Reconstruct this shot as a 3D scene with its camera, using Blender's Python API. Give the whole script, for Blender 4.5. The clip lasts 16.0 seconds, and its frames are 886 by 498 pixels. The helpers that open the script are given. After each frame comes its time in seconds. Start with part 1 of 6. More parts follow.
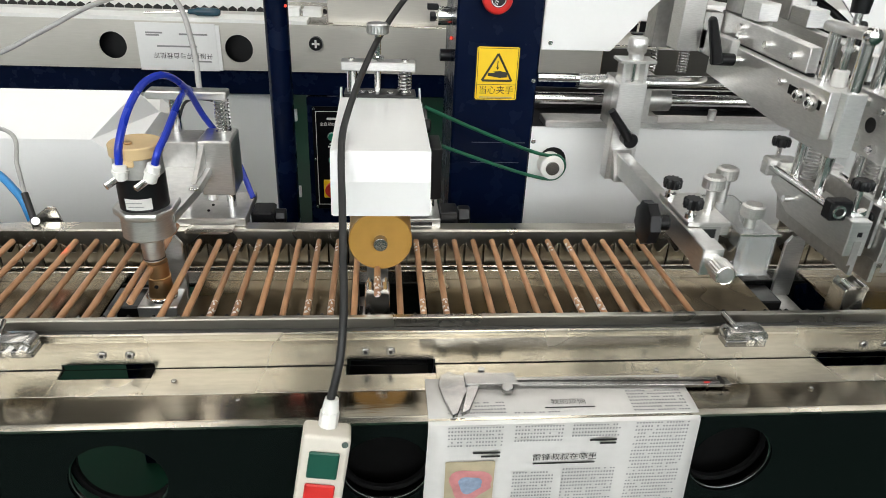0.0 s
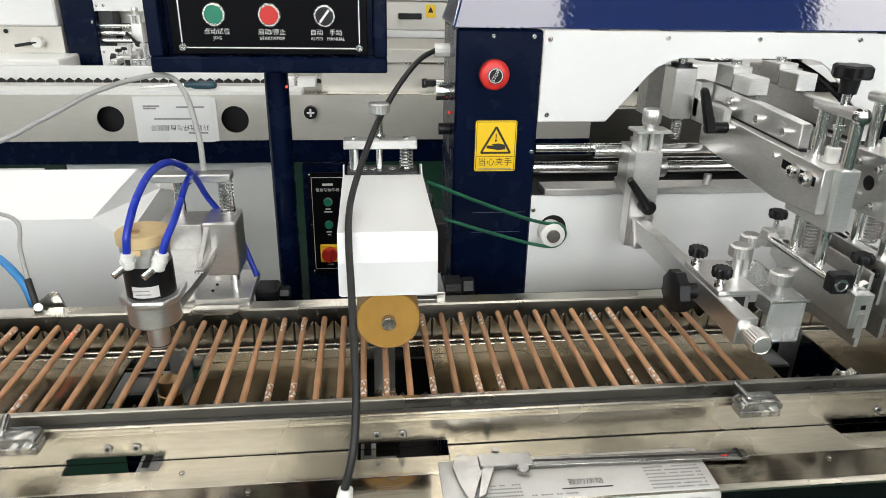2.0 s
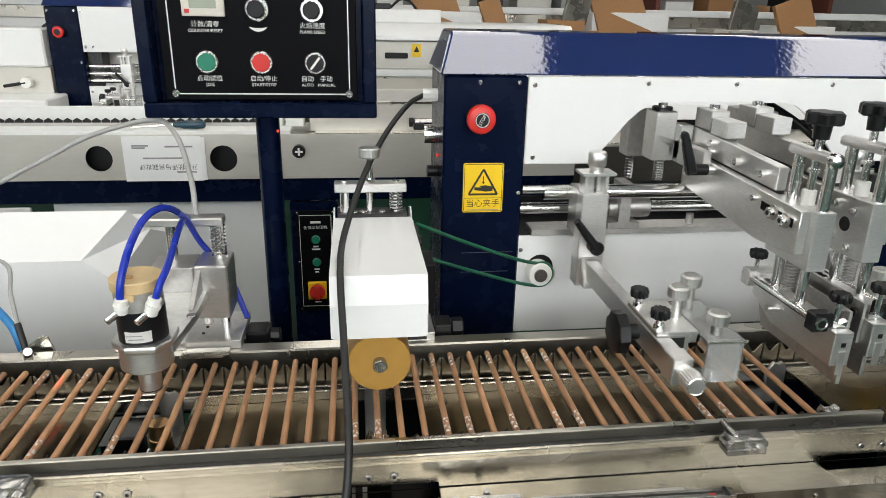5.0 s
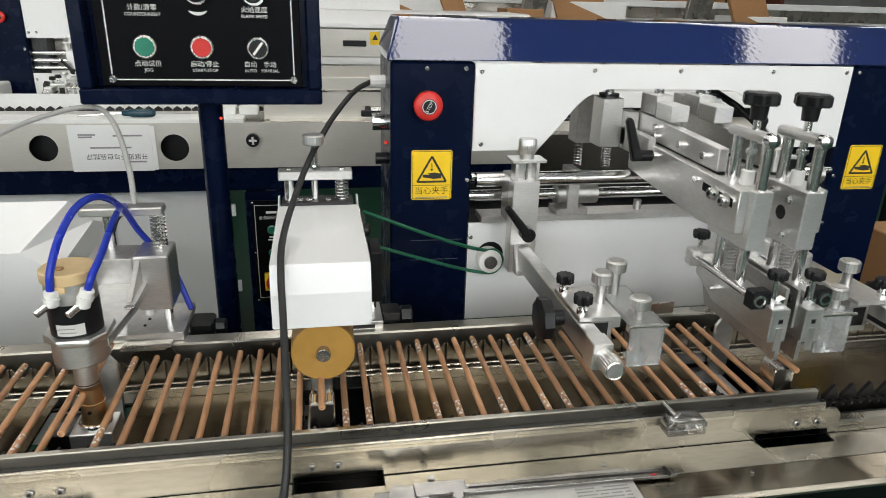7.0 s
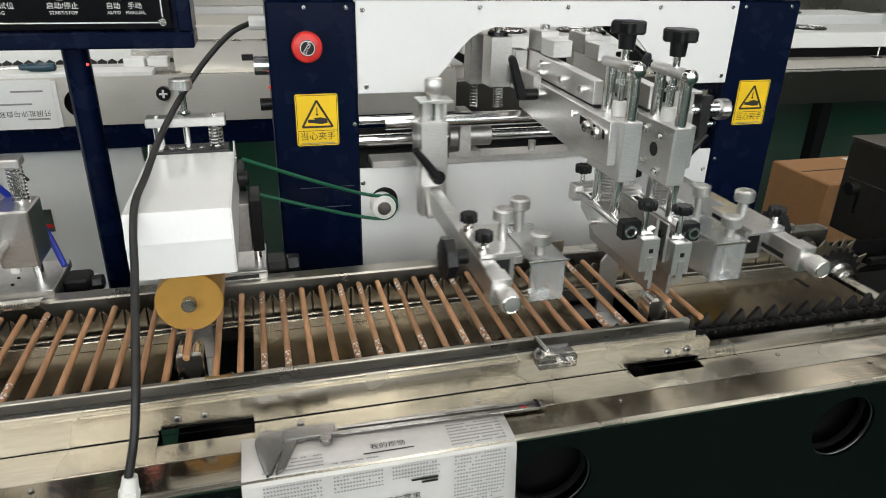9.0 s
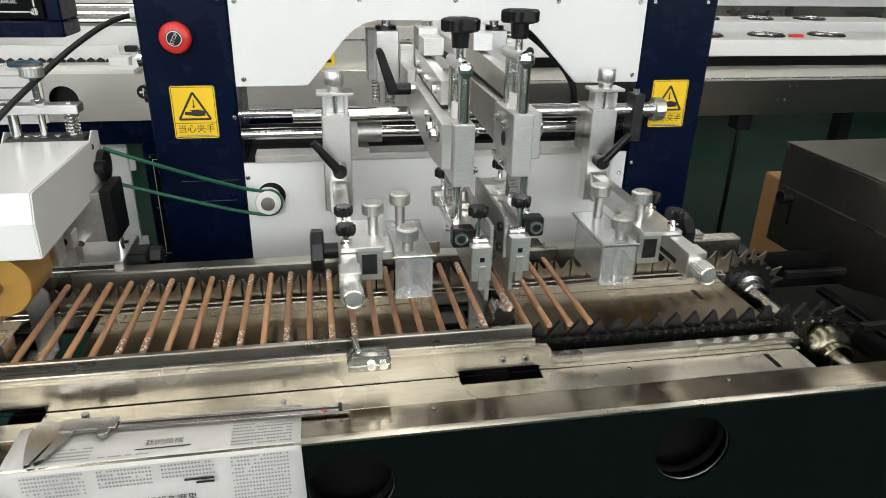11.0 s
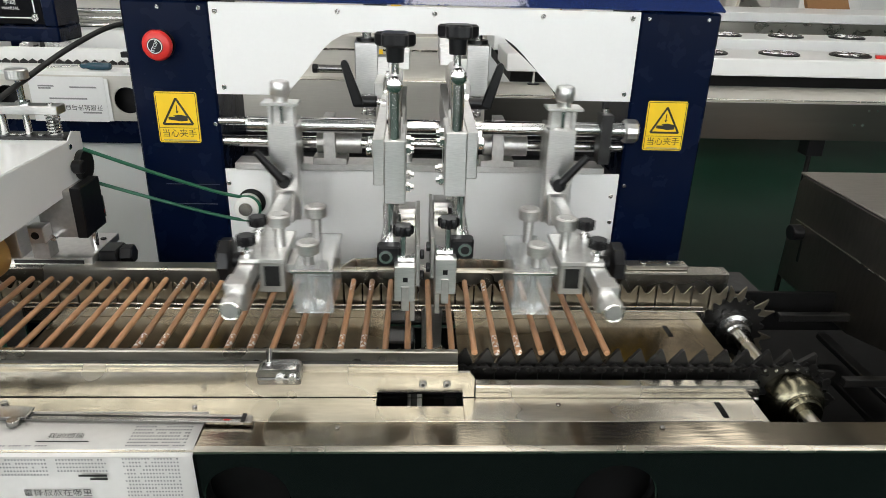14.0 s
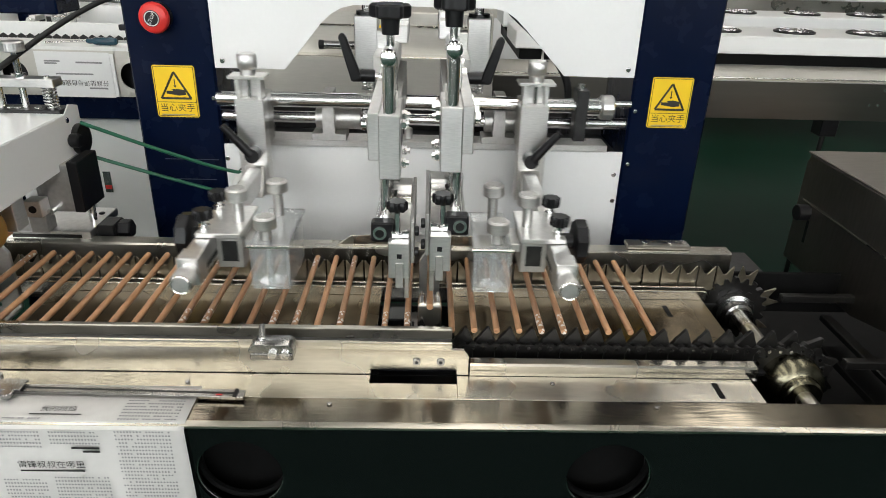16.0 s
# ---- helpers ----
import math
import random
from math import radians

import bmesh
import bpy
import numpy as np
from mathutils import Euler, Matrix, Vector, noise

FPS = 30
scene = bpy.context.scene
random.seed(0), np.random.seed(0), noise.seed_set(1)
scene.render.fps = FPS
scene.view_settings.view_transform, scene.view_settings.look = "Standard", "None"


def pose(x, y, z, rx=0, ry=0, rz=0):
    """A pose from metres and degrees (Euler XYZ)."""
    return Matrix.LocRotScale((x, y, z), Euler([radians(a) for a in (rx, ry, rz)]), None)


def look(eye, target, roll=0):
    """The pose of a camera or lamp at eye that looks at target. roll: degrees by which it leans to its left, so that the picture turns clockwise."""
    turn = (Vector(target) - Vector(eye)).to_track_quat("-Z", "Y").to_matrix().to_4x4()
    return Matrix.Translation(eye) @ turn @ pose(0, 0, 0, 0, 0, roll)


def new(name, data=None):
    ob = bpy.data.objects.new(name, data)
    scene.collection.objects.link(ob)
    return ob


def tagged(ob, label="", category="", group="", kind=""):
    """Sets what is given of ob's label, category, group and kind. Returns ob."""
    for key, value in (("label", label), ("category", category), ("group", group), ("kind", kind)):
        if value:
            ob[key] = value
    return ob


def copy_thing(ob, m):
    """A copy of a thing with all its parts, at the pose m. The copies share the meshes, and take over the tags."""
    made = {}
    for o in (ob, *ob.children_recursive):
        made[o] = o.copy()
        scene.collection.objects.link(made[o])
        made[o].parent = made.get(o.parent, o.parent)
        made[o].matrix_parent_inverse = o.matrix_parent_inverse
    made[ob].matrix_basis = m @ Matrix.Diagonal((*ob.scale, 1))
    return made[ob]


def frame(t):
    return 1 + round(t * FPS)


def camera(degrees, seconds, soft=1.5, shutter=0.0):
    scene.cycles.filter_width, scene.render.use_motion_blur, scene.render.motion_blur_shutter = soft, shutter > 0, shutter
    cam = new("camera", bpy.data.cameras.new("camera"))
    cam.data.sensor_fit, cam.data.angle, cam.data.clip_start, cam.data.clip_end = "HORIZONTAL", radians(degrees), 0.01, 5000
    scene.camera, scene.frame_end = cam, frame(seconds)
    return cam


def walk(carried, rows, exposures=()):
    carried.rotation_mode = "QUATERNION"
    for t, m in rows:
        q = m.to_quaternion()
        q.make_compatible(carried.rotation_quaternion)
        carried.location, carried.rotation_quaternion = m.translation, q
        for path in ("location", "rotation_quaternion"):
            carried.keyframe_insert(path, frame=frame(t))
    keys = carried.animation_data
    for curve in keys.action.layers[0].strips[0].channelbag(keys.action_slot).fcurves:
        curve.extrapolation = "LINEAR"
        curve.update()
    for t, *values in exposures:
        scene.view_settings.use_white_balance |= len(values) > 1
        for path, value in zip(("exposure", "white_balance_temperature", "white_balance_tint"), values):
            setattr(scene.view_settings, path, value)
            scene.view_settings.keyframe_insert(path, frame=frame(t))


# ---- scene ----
cam = camera(66.2, 16.0, soft=0.85, shutter=0.35)
PATH = [
    (0, (-0.134, -0.145, 1.209), (0.052, 1.622, 0.29), 2.7),
    (0.5, (-0.136, -0.135, 1.211), (0.064, 1.636, 0.305), 2.5),
    (1, (-0.14, -0.133, 1.222), (0.068, 1.67, 0.382), 2.0),
    (1.5, (-0.144, -0.132, 1.227), (0.057, 1.686, 0.419), 1.2),
    (2, (-0.149, -0.134, 1.231), (0.06, 1.698, 0.457), 1.2),
    (2.5, (-0.151, -0.133, 1.235), (0.071, 1.709, 0.489), 1.1),
    (3, (-0.153, -0.137, 1.238), (0.078, 1.715, 0.519), 1.4),
    (3.5, (-0.154, -0.138, 1.24), (0.079, 1.715, 0.524), 1.3),
    (4, (-0.156, -0.137, 1.243), (0.086, 1.722, 0.547), 1.5),
    (4.2, (-0.156, -0.139, 1.246), (0.087, 1.726, 0.564), 1.4),
    (6.5, (-0.14, -0.144, 1.241), (0.16, 1.712, 0.559), 1.1),
    (7, (-0.131, -0.143, 1.241), (0.221, 1.695, 0.534), 1.7),
    (7.5, (-0.115, -0.147, 1.236), (0.272, 1.678, 0.516), 1.6),
    (8, (-0.098, -0.153, 1.236), (0.33, 1.65, 0.484), 1.8),
    (8.5, (-0.074, -0.156, 1.229), (0.391, 1.619, 0.434), 1.9),
    (9, (-0.043, -0.158, 1.227), (0.434, 1.6, 0.4), 1.3),
    (9.5, (0.005, -0.164, 1.225), (0.467, 1.574, 0.349), 1.3),
    (9.7, (0.048, -0.173, 1.218), (0.452, 1.581, 0.346), 0.3),
    (11.8, (0.253, -0.201, 1.203), (0.547, 1.613, 0.415), 2.5),
    (12, (0.272, -0.208, 1.201), (0.561, 1.609, 0.416), 3.6),
    (12.5, (0.313, -0.196, 1.214), (0.502, 1.627, 0.413), 2.6),
    (13, (0.348, -0.189, 1.217), (0.485, 1.646, 0.435), 2.3),
    (13.5, (0.363, -0.186, 1.215), (0.479, 1.653, 0.436), 1.8),
    (14, (0.371, -0.184, 1.213), (0.454, 1.653, 0.427), 1.6),
    (14.5, (0.377, -0.183, 1.211), (0.455, 1.65, 0.413), 1.2),
    (15, (0.381, -0.185, 1.208), (0.447, 1.644, 0.402), 1.2),
    (15.5, (0.379, -0.184, 1.209), (0.428, 1.645, 0.399), 1.6),
    (16, (0.388, -0.178, 1.207), (0.44, 1.636, 0.366), 1.7),
]
EXPO = [(0, -1.0), (4.2, -1.03), (6.5, -1.17), (9.0, -1.19), (12, -1.10), (16, -1.10)]
walk(cam, [(t, look(eye, target, roll)) for t, eye, target, roll in PATH], EXPO)

# ---- light: a factory hall under rows of ceiling panels, added windows for front light ----
world = bpy.data.worlds.new("world")
scene.world = world
world.use_nodes = True
world.node_tree.nodes["Background"].inputs[0].default_value = (0.9, 0.92, 1.0, 1)
world.node_tree.nodes["Background"].inputs[1].default_value = 0.08
PANEL_GLOW, WINDOW_GLOW = 7.2, 12.0


# ---- materials ----
def mat(name, colour, rough=0.5, metal=0.0, vary=0.12, scale=40.0, bump=0.0, streak=None, coat=0.0, spread=0.15, wave=0.0):
    """A node material: two scales of noise on colour and roughness, optional relief and brushed streaks."""
    m = bpy.data.materials.new(name)
    m.use_nodes = True
    nt = m.node_tree
    b = nt.nodes["Principled BSDF"]
    tc = nt.nodes.new("ShaderNodeTexCoord")
    mp = nt.nodes.new("ShaderNodeMapping")
    nt.links.new(tc.outputs["Object"], mp.inputs["Vector"])
    if streak:
        mp.inputs["Scale"].default_value = streak
    n1 = nt.nodes.new("ShaderNodeTexNoise")
    n1.inputs["Scale"].default_value = scale
    n1.inputs["Detail"].default_value = 6
    n2 = nt.nodes.new("ShaderNodeTexNoise")
    n2.inputs["Scale"].default_value = scale * 0.13
    n2.inputs["Detail"].default_value = 3
    nt.links.new(mp.outputs[0], n1.inputs["Vector"])
    nt.links.new(tc.outputs["Object"], n2.inputs["Vector"])
    add = nt.nodes.new("ShaderNodeMath")
    add.operation = "ADD"
    nt.links.new(n1.outputs["Fac"], add.inputs[0])
    nt.links.new(n2.outputs["Fac"], add.inputs[1])
    ramp = nt.nodes.new("ShaderNodeMapRange")
    ramp.inputs["From Min"].default_value, ramp.inputs["From Max"].default_value = 0.6, 1.4
    ramp.inputs["To Min"].default_value, ramp.inputs["To Max"].default_value = 1 - vary, 1 + vary
    nt.links.new(add.outputs[0], ramp.inputs["Value"])
    mul = nt.nodes.new("ShaderNodeVectorMath")
    mul.operation = "SCALE"
    mul.inputs[0].default_value = colour
    nt.links.new(ramp.outputs[0], mul.inputs["Scale"])
    nt.links.new(mul.outputs[0], b.inputs["Base Color"])
    rr = nt.nodes.new("ShaderNodeMapRange")
    rr.inputs["From Min"].default_value, rr.inputs["From Max"].default_value = 0.3, 0.7
    rr.inputs["To Min"].default_value = max(0.03, rough * (1 - spread))
    rr.inputs["To Max"].default_value = min(1.0, rough * (1 + spread))
    nt.links.new(n2.outputs["Fac"], rr.inputs["Value"])
    nt.links.new(rr.outputs[0], b.inputs["Roughness"])
    b.inputs["Metallic"].default_value = metal
    if coat:
        b.inputs["Coat Weight"].default_value = coat
        b.inputs["Coat Roughness"].default_value = 0.035
    if bump:
        bp = nt.nodes.new("ShaderNodeBump")
        bp.inputs["Strength"].default_value = bump
        bp.inputs["Distance"].default_value = 0.002
        nt.links.new(n1.outputs["Fac"], bp.inputs["Height"])
        nt.links.new(bp.outputs[0], b.inputs["Normal"])
        if wave:
            n3 = nt.nodes.new("ShaderNodeTexNoise")
            n3.inputs["Scale"].default_value = 9.0
            n3.inputs["Detail"].default_value = 1.5
            n3.inputs["Distortion"].default_value = 0.6
            nt.links.new(tc.outputs["Object"], n3.inputs["Vector"])
            bw = nt.nodes.new("ShaderNodeBump")
            bw.inputs["Strength"].default_value = wave
            bw.inputs["Distance"].default_value = 0.006
            nt.links.new(n3.outputs["Fac"], bw.inputs["Height"])
            nt.links.new(bw.outputs[0], bp.inputs["Normal"])
    return m


def glow(name, colour, strength):
    m = bpy.data.materials.new(name)
    m.use_nodes = True
    b = m.node_tree.nodes["Principled BSDF"]
    b.inputs["Base Color"].default_value = (*colour, 1)
    b.inputs["Emission Color"].default_value = (*colour, 1)
    b.inputs["Emission Strength"].default_value = strength
    return m


STEEL = mat("brushed_stainless", (0.50, 0.475, 0.42), 0.30, 1.0, 0.10, 60, 0.04, (0.6, 8, 8), spread=0.3)
STEEL_TOP = mat("worn_stainless", (0.54, 0.505, 0.435), 0.27, 1.0, 0.14, 45, 0.03, (1, 5, 5), spread=0.35, wave=0.35)
BRIGHT = mat("bright_strip_steel", (0.82, 0.80, 0.74), 0.24, 1.0, 0.08, 60, 0.03, (1, 5, 5))
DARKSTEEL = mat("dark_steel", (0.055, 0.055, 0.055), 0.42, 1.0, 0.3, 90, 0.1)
# Near-black green base carries the dark floor that the panel mirrors.
FRONTSTEEL = mat("dark_floor_mirror_steel", (0.005, 0.0075, 0.007), 0.19, 0.3, 0.06, 20, 0.02, (0.4, 4, 4))
# Darkened steel: the hood's dim surroundings are put into its colour.
HOODSTEEL = mat("dim_hood_stainless", (0.24, 0.22, 0.19), 0.36, 1.0, 0.15, 40, 0.05, (1, 6, 1))
ALU = mat("machined_aluminium", (0.74, 0.73, 0.71), 0.36, 1.0, 0.14, 120, 0.08, (1, 1, 6))
ALU_MATT = mat("cast_aluminium", (0.54, 0.53, 0.51), 0.44, 1.0, 0.18, 150, 0.08)
CLAMPMETAL = mat("dull_clamp_steel", (0.40, 0.395, 0.385), 0.24, 1.0, 0.16, 90, 0.05)
CHROME = mat("chrome", (0.80, 0.795, 0.785), 0.17, 1.0, 0.04, 60)
TRAY = mat("stained_tray_steel", (0.115, 0.088, 0.052), 0.26, 1.0, 0.5, 30, 0.1, spread=0.4)
PLATE = mat("chain_plate_steel", (0.33, 0.29, 0.22), 0.36, 1.0, 0.3, 80, 0.15)
BLACKCHAIN = mat("oiled_black_steel", (0.007, 0.0065, 0.006), 0.36, 0.12, 0.4, 120, 0.2)
BLUE = mat("navy_enamel", (0.0014, 0.0048, 0.020), 0.26, 0.0, 0.1, 220, 0.06)
BLUE.node_tree.nodes["Principled BSDF"].inputs["Specular IOR Level"].default_value = 0.12
BLUECAP = mat("navy_gloss_enamel", (0.005, 0.018, 0.10), 0.04, 0.0, 0.08, 150, 0.09, coat=1.0)
BLUECAP.node_tree.nodes["Principled BSDF"].inputs["Specular IOR Level"].default_value = 0.9
BLUECAP.node_tree.nodes["Noise Texture"].inputs["Detail"].default_value = 0.6
WHITE = mat("white_enamel", (0.80, 0.80, 0.785), 0.34, 0.0, 0.012, 200, 0.0, coat=0.1)
SCUFF = mat("scuffed_enamel", (0.07, 0.08, 0.11), 0.5, 0.0, 0.3, 300)
WHITE_MATT = mat("white_paint_matt", (0.74, 0.74, 0.72), 0.5, 0.0, 0.05, 60, 0.03)
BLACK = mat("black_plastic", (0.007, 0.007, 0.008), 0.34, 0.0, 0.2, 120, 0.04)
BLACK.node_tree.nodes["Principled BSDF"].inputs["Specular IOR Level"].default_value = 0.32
RUBBER = mat("black_rubber", (0.014, 0.014, 0.014), 0.55, 0.0, 0.2, 120, 0.05)
PANELBLACK = mat("black_panel_film", (0.005, 0.005, 0.006), 0.42, 0.0, 0.1, 90)
PANELBLACK.node_tree.nodes["Principled BSDF"].inputs["Specular IOR Level"].default_value = 0.04
YELLOW = mat("yellow_sticker", (0.85, 0.56, 0.01), 0.4, 0.0, 0.05, 60)
INK = mat("black_ink", (0.015, 0.014, 0.013), 0.6, 0.0, 0.1, 60)
GREYINK = mat("grey_print", (0.27, 0.27, 0.27), 0.8, 0.0, 0.25, 300)
RED = mat("red_plastic", (0.62, 0.03, 0.025), 0.32, 0.0, 0.08, 60)
GREEN = mat("green_plastic", (0.01, 0.20, 0.12), 0.32, 0.0, 0.08, 60)
DARKGREEN = mat("dark_green_plastic", (0.01, 0.075, 0.05), 0.3, 0.0, 0.08, 60)
BELT = mat("green_belt", (0.008, 0.10, 0.05), 0.45, 0.0, 0.1, 100)
BLUEHOSE = mat("blue_air_hose", (0.012, 0.035, 0.40), 0.3, 0.0, 0.05, 50)
TEAL = mat("dark_teal_plastic", (0.01, 0.045, 0.07), 0.25, 0.0, 0.1, 60)
CYANHOSE = mat("sky_blue_hose", (0.03, 0.22, 0.50), 0.35, 0.0, 0.05, 50)
GREYHOSE = mat("grey_sheathed_cable", (0.36, 0.355, 0.34), 0.5, 0.0, 0.15, 300, 0.2)
NYLON = mat("white_nylon", (0.78, 0.77, 0.73), 0.4, 0.0, 0.04, 80)
PENDANT = mat("cream_plastic", (0.62, 0.58, 0.50), 0.42, 0.0, 0.05, 120, 0.04)
AMBER = mat("amber_polyurethane", (0.38, 0.21, 0.045), 0.34, 0.0, 0.12, 60, 0.03)
SAND = mat("tan_plastic", (0.60, 0.44, 0.23), 0.45, 0.0, 0.08, 90, 0.03)
BRASS = mat("worn_brass", (0.55, 0.36, 0.18), 0.35, 1.0, 0.2, 60, 0.05)
PAPER = mat("newsprint", (0.60, 0.585, 0.56), 0.8, 0.0, 0.04, 120, 0.03)
NOTICE = mat("white_copy_paper", (0.78, 0.775, 0.76), 0.8, 0.0, 0.03, 120, 0.02)
CARD = mat("brown_cardboard", (0.33, 0.17, 0.07), 0.75, 0.0, 0.1, 60, 0.05)
FLOOR = mat("green_epoxy_floor", (0.0045, 0.033, 0.019), 0.5, 0.0, 0.2, 3, 0.02)
FLOOR.node_tree.nodes["Principled BSDF"].inputs["Specular IOR Level"].default_value = 0.1
HUBSTEEL = mat("oiled_hub_steel", (0.20, 0.185, 0.13), 0.24, 1.0, 0.2, 50, 0.04)
SATIN = mat("satin_stainless", (0.58, 0.555, 0.50), 0.42, 0.6, 0.06, 60, 0.02, (0.5, 6, 6))
# Darker copy of the apron steel for its dimly lit right part.
APRON = mat("dim_apron_steel", (0.17, 0.16, 0.14), 0.34, 1.0, 0.08, 14, 0.0, (0.3, 3, 3))
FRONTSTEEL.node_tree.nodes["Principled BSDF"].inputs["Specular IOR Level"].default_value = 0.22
# Same ledge steel, browned and darkened for the dim hall it mirrors.
LEDGE = mat("dim_reflection_steel", (0.34, 0.30, 0.235), 0.15, 1.0, 0.18, 45, 0.04, (0.7, 5, 5), spread=0.35, wave=0.2)
# Near-black for slots and seams, and for shade inside pits and gaps.
SHADEBLACK = mat("gap_shade_black", (0.006, 0.006, 0.006), 0.5, 0.0, 0.3, 60, 0.1)
SHADEBLACK.node_tree.nodes["Principled BSDF"].inputs["Specular IOR Level"].default_value = 0.06
WALL = mat("hall_wall_paint", (0.42, 0.42, 0.41), 0.8, 0.0, 0.06, 2)
CEIL = mat("hall_ceiling_paint", (0.38, 0.38, 0.38), 0.8, 0.0, 0.05, 2)
REDSHELF = mat("red_shelf_paint", (0.16, 0.045, 0.03), 0.5, 0.0, 0.1, 30)
GREYSHELF = mat("grey_shelf_paint", (0.36, 0.36, 0.35), 0.5, 0.0, 0.1, 30)
PHOTO = mat("printed_photo", (0.42, 0.36, 0.24), 0.6, 0.0, 0.25, 60)
PHOTOPINK = mat("printed_pink", (0.55, 0.22, 0.22), 0.6, 0.0, 0.3, 90)
PHOTOBLUE = mat("printed_blue_grey", (0.22, 0.28, 0.38), 0.6, 0.0, 0.4, 200)
LEAD = mat("graphite", (0.03, 0.03, 0.03), 0.5, 0.0, 0.1, 100)
PANEL = glow("lamp_panel", (1.0, 0.965, 0.91), PANEL_GLOW)
FRONT_FILL = glow("front_fill_window", (0.94, 0.97, 0.985), WINDOW_GLOW)
LEDRED = glow("red_indicator", (1.0, 0.06, 0.03), 1.2)
LCD = mat("grey_green_lcd", (0.32, 0.35, 0.27), 0.25, 0.0, 0.05, 60)


ACRYLIC = mat("clear_acrylic", (0.86, 0.88, 0.88), 0.10, 0.0, 0.03, 80, 0.02)
ACRYLIC.node_tree.nodes["Principled BSDF"].inputs["Transmission Weight"].default_value = 0.82
ACRYLIC.node_tree.nodes["Principled BSDF"].inputs["IOR"].default_value = 1.49


def wood_material(printed):
    m = mat("printed_cedar" if printed else "bare_cedar", (0.42, 0.225, 0.115), 0.40, 0.0, 0.24, 260, 0.08, (1, 0.06, 1))
    nt = m.node_tree
    b = nt.nodes["Principled BSDF"]
    src = b.inputs["Base Color"].links[0].from_socket
    info = nt.nodes.new("ShaderNodeObjectInfo")
    hsv = nt.nodes.new("ShaderNodeHueSaturation")
    rng = nt.nodes.new("ShaderNodeMapRange")
    rng.inputs["To Min"].default_value, rng.inputs["To Max"].default_value = 0.78, 1.3
    nt.links.new(info.outputs["Random"], rng.inputs["Value"])
    nt.links.new(rng.outputs[0], hsv.inputs["Value"])
    nt.links.new(src, hsv.inputs["Color"])
    out = hsv.outputs[0]
    if printed:
        tc = nt.nodes.new("ShaderNodeTexCoord")
        vor = nt.nodes.new("ShaderNodeTexVoronoi")
        vor.inputs["Scale"].default_value = 190
        nt.links.new(tc.outputs["Object"], vor.inputs["Vector"])
        sep = nt.nodes.new("ShaderNodeSeparateXYZ")
        nt.links.new(tc.outputs["Object"], sep.inputs[0])
        ab = nt.nodes.new("ShaderNodeMath")
        ab.operation = "ABSOLUTE"
        nt.links.new(sep.outputs["Y"], ab.inputs[0])
        far = nt.nodes.new("ShaderNodeMath")
        far.operation = "GREATER_THAN"
        far.inputs[1].default_value = 0.055
        nt.links.new(ab.outputs[0], far.inputs[0])
        dot = nt.nodes.new("ShaderNodeMath")
        dot.operation = "LESS_THAN"
        dot.inputs[1].default_value = 0.42
        nt.links.new(vor.outputs["Distance"], dot.inputs[0])
        both = nt.nodes.new("ShaderNodeMath")
        both.operation = "MULTIPLY"
        nt.links.new(far.outputs[0], both.inputs[0])
        nt.links.new(dot.outputs[0], both.inputs[1])
        mix = nt.nodes.new("ShaderNodeMix")
        mix.data_type = "RGBA"
        mix.inputs["B"].default_value = (0.75, 0.70, 0.66, 1)
        nt.links.new(both.outputs[0], mix.inputs["Factor"])
        nt.links.new(out, mix.inputs["A"])
        out = mix.outputs["Result"]
    nt.links.new(out, b.inputs["Base Color"])
    return m


CEDAR, CEDAR_PRINT = wood_material(False), wood_material(True)

# ---- mesh helpers ----
BASE = {}


def thing(name, at, label="", category="", group="", kind=""):
    """An Empty at the base of a thing; parts are given in world metres."""
    ob = new(name)
    ob.empty_display_size = 0.02
    ob.location = at
    BASE[ob.name] = Vector(at)
    return tagged(ob, label, category, group, kind)


def finish(name, bm, material, at, smooth):
    me = bpy.data.meshes.new(name)
    bmesh.ops.translate(bm, verts=bm.verts, vec=-Vector(at))
    bmesh.ops.recalc_face_normals(bm, faces=bm.faces)
    bm.to_mesh(me)
    bm.free()
    me.materials.append(material)
    if smooth:
        for p in me.polygons:
            p.use_smooth = True
        me.set_sharp_from_angle(angle=radians(35))
    return me


def part(name, bm, material, parent, label="", smooth=True):
    """Links a bmesh as one mesh object under a thing or a part."""
    at = BASE[parent.name]
    ob = new(name, finish(name, bm, material, at, smooth))
    ob.parent = parent
    BASE[ob.name] = at
    return tagged(ob, label)


def solid(name, bm, material, label="", category="", kind="", at=(0, 0, 0), group="", smooth=True):
    """A top-level thing that is one mesh."""
    ob = new(name, finish(name, bm, material, at, smooth))
    ob.location = at
    BASE[ob.name] = Vector(at)
    return tagged(ob, label, category, group, kind)


def bevel(bm, verts, w, seg=1):
    if w > 0:
        vs = set(verts)
        edges = [e for e in bm.edges if e.verts[0] in vs and e.verts[1] in vs]
        bmesh.ops.bevel(bm, geom=edges, offset=w, segments=seg, affect="EDGES", profile=0.5)


def box(x0, x1, y0, y1, z0, z1, w=0.0008, bm=None, seg=1):
    bm = bm or bmesh.new()
    r = bmesh.ops.create_cube(bm, size=1.0)
    for v in r["verts"]:
        v.co = Vector((x0 + (v.co.x + 0.5) * (x1 - x0), y0 + (v.co.y + 0.5) * (y1 - y0), z0 + (v.co.z + 0.5) * (z1 - z0)))
    bevel(bm, r["verts"], w, seg)
    return bm


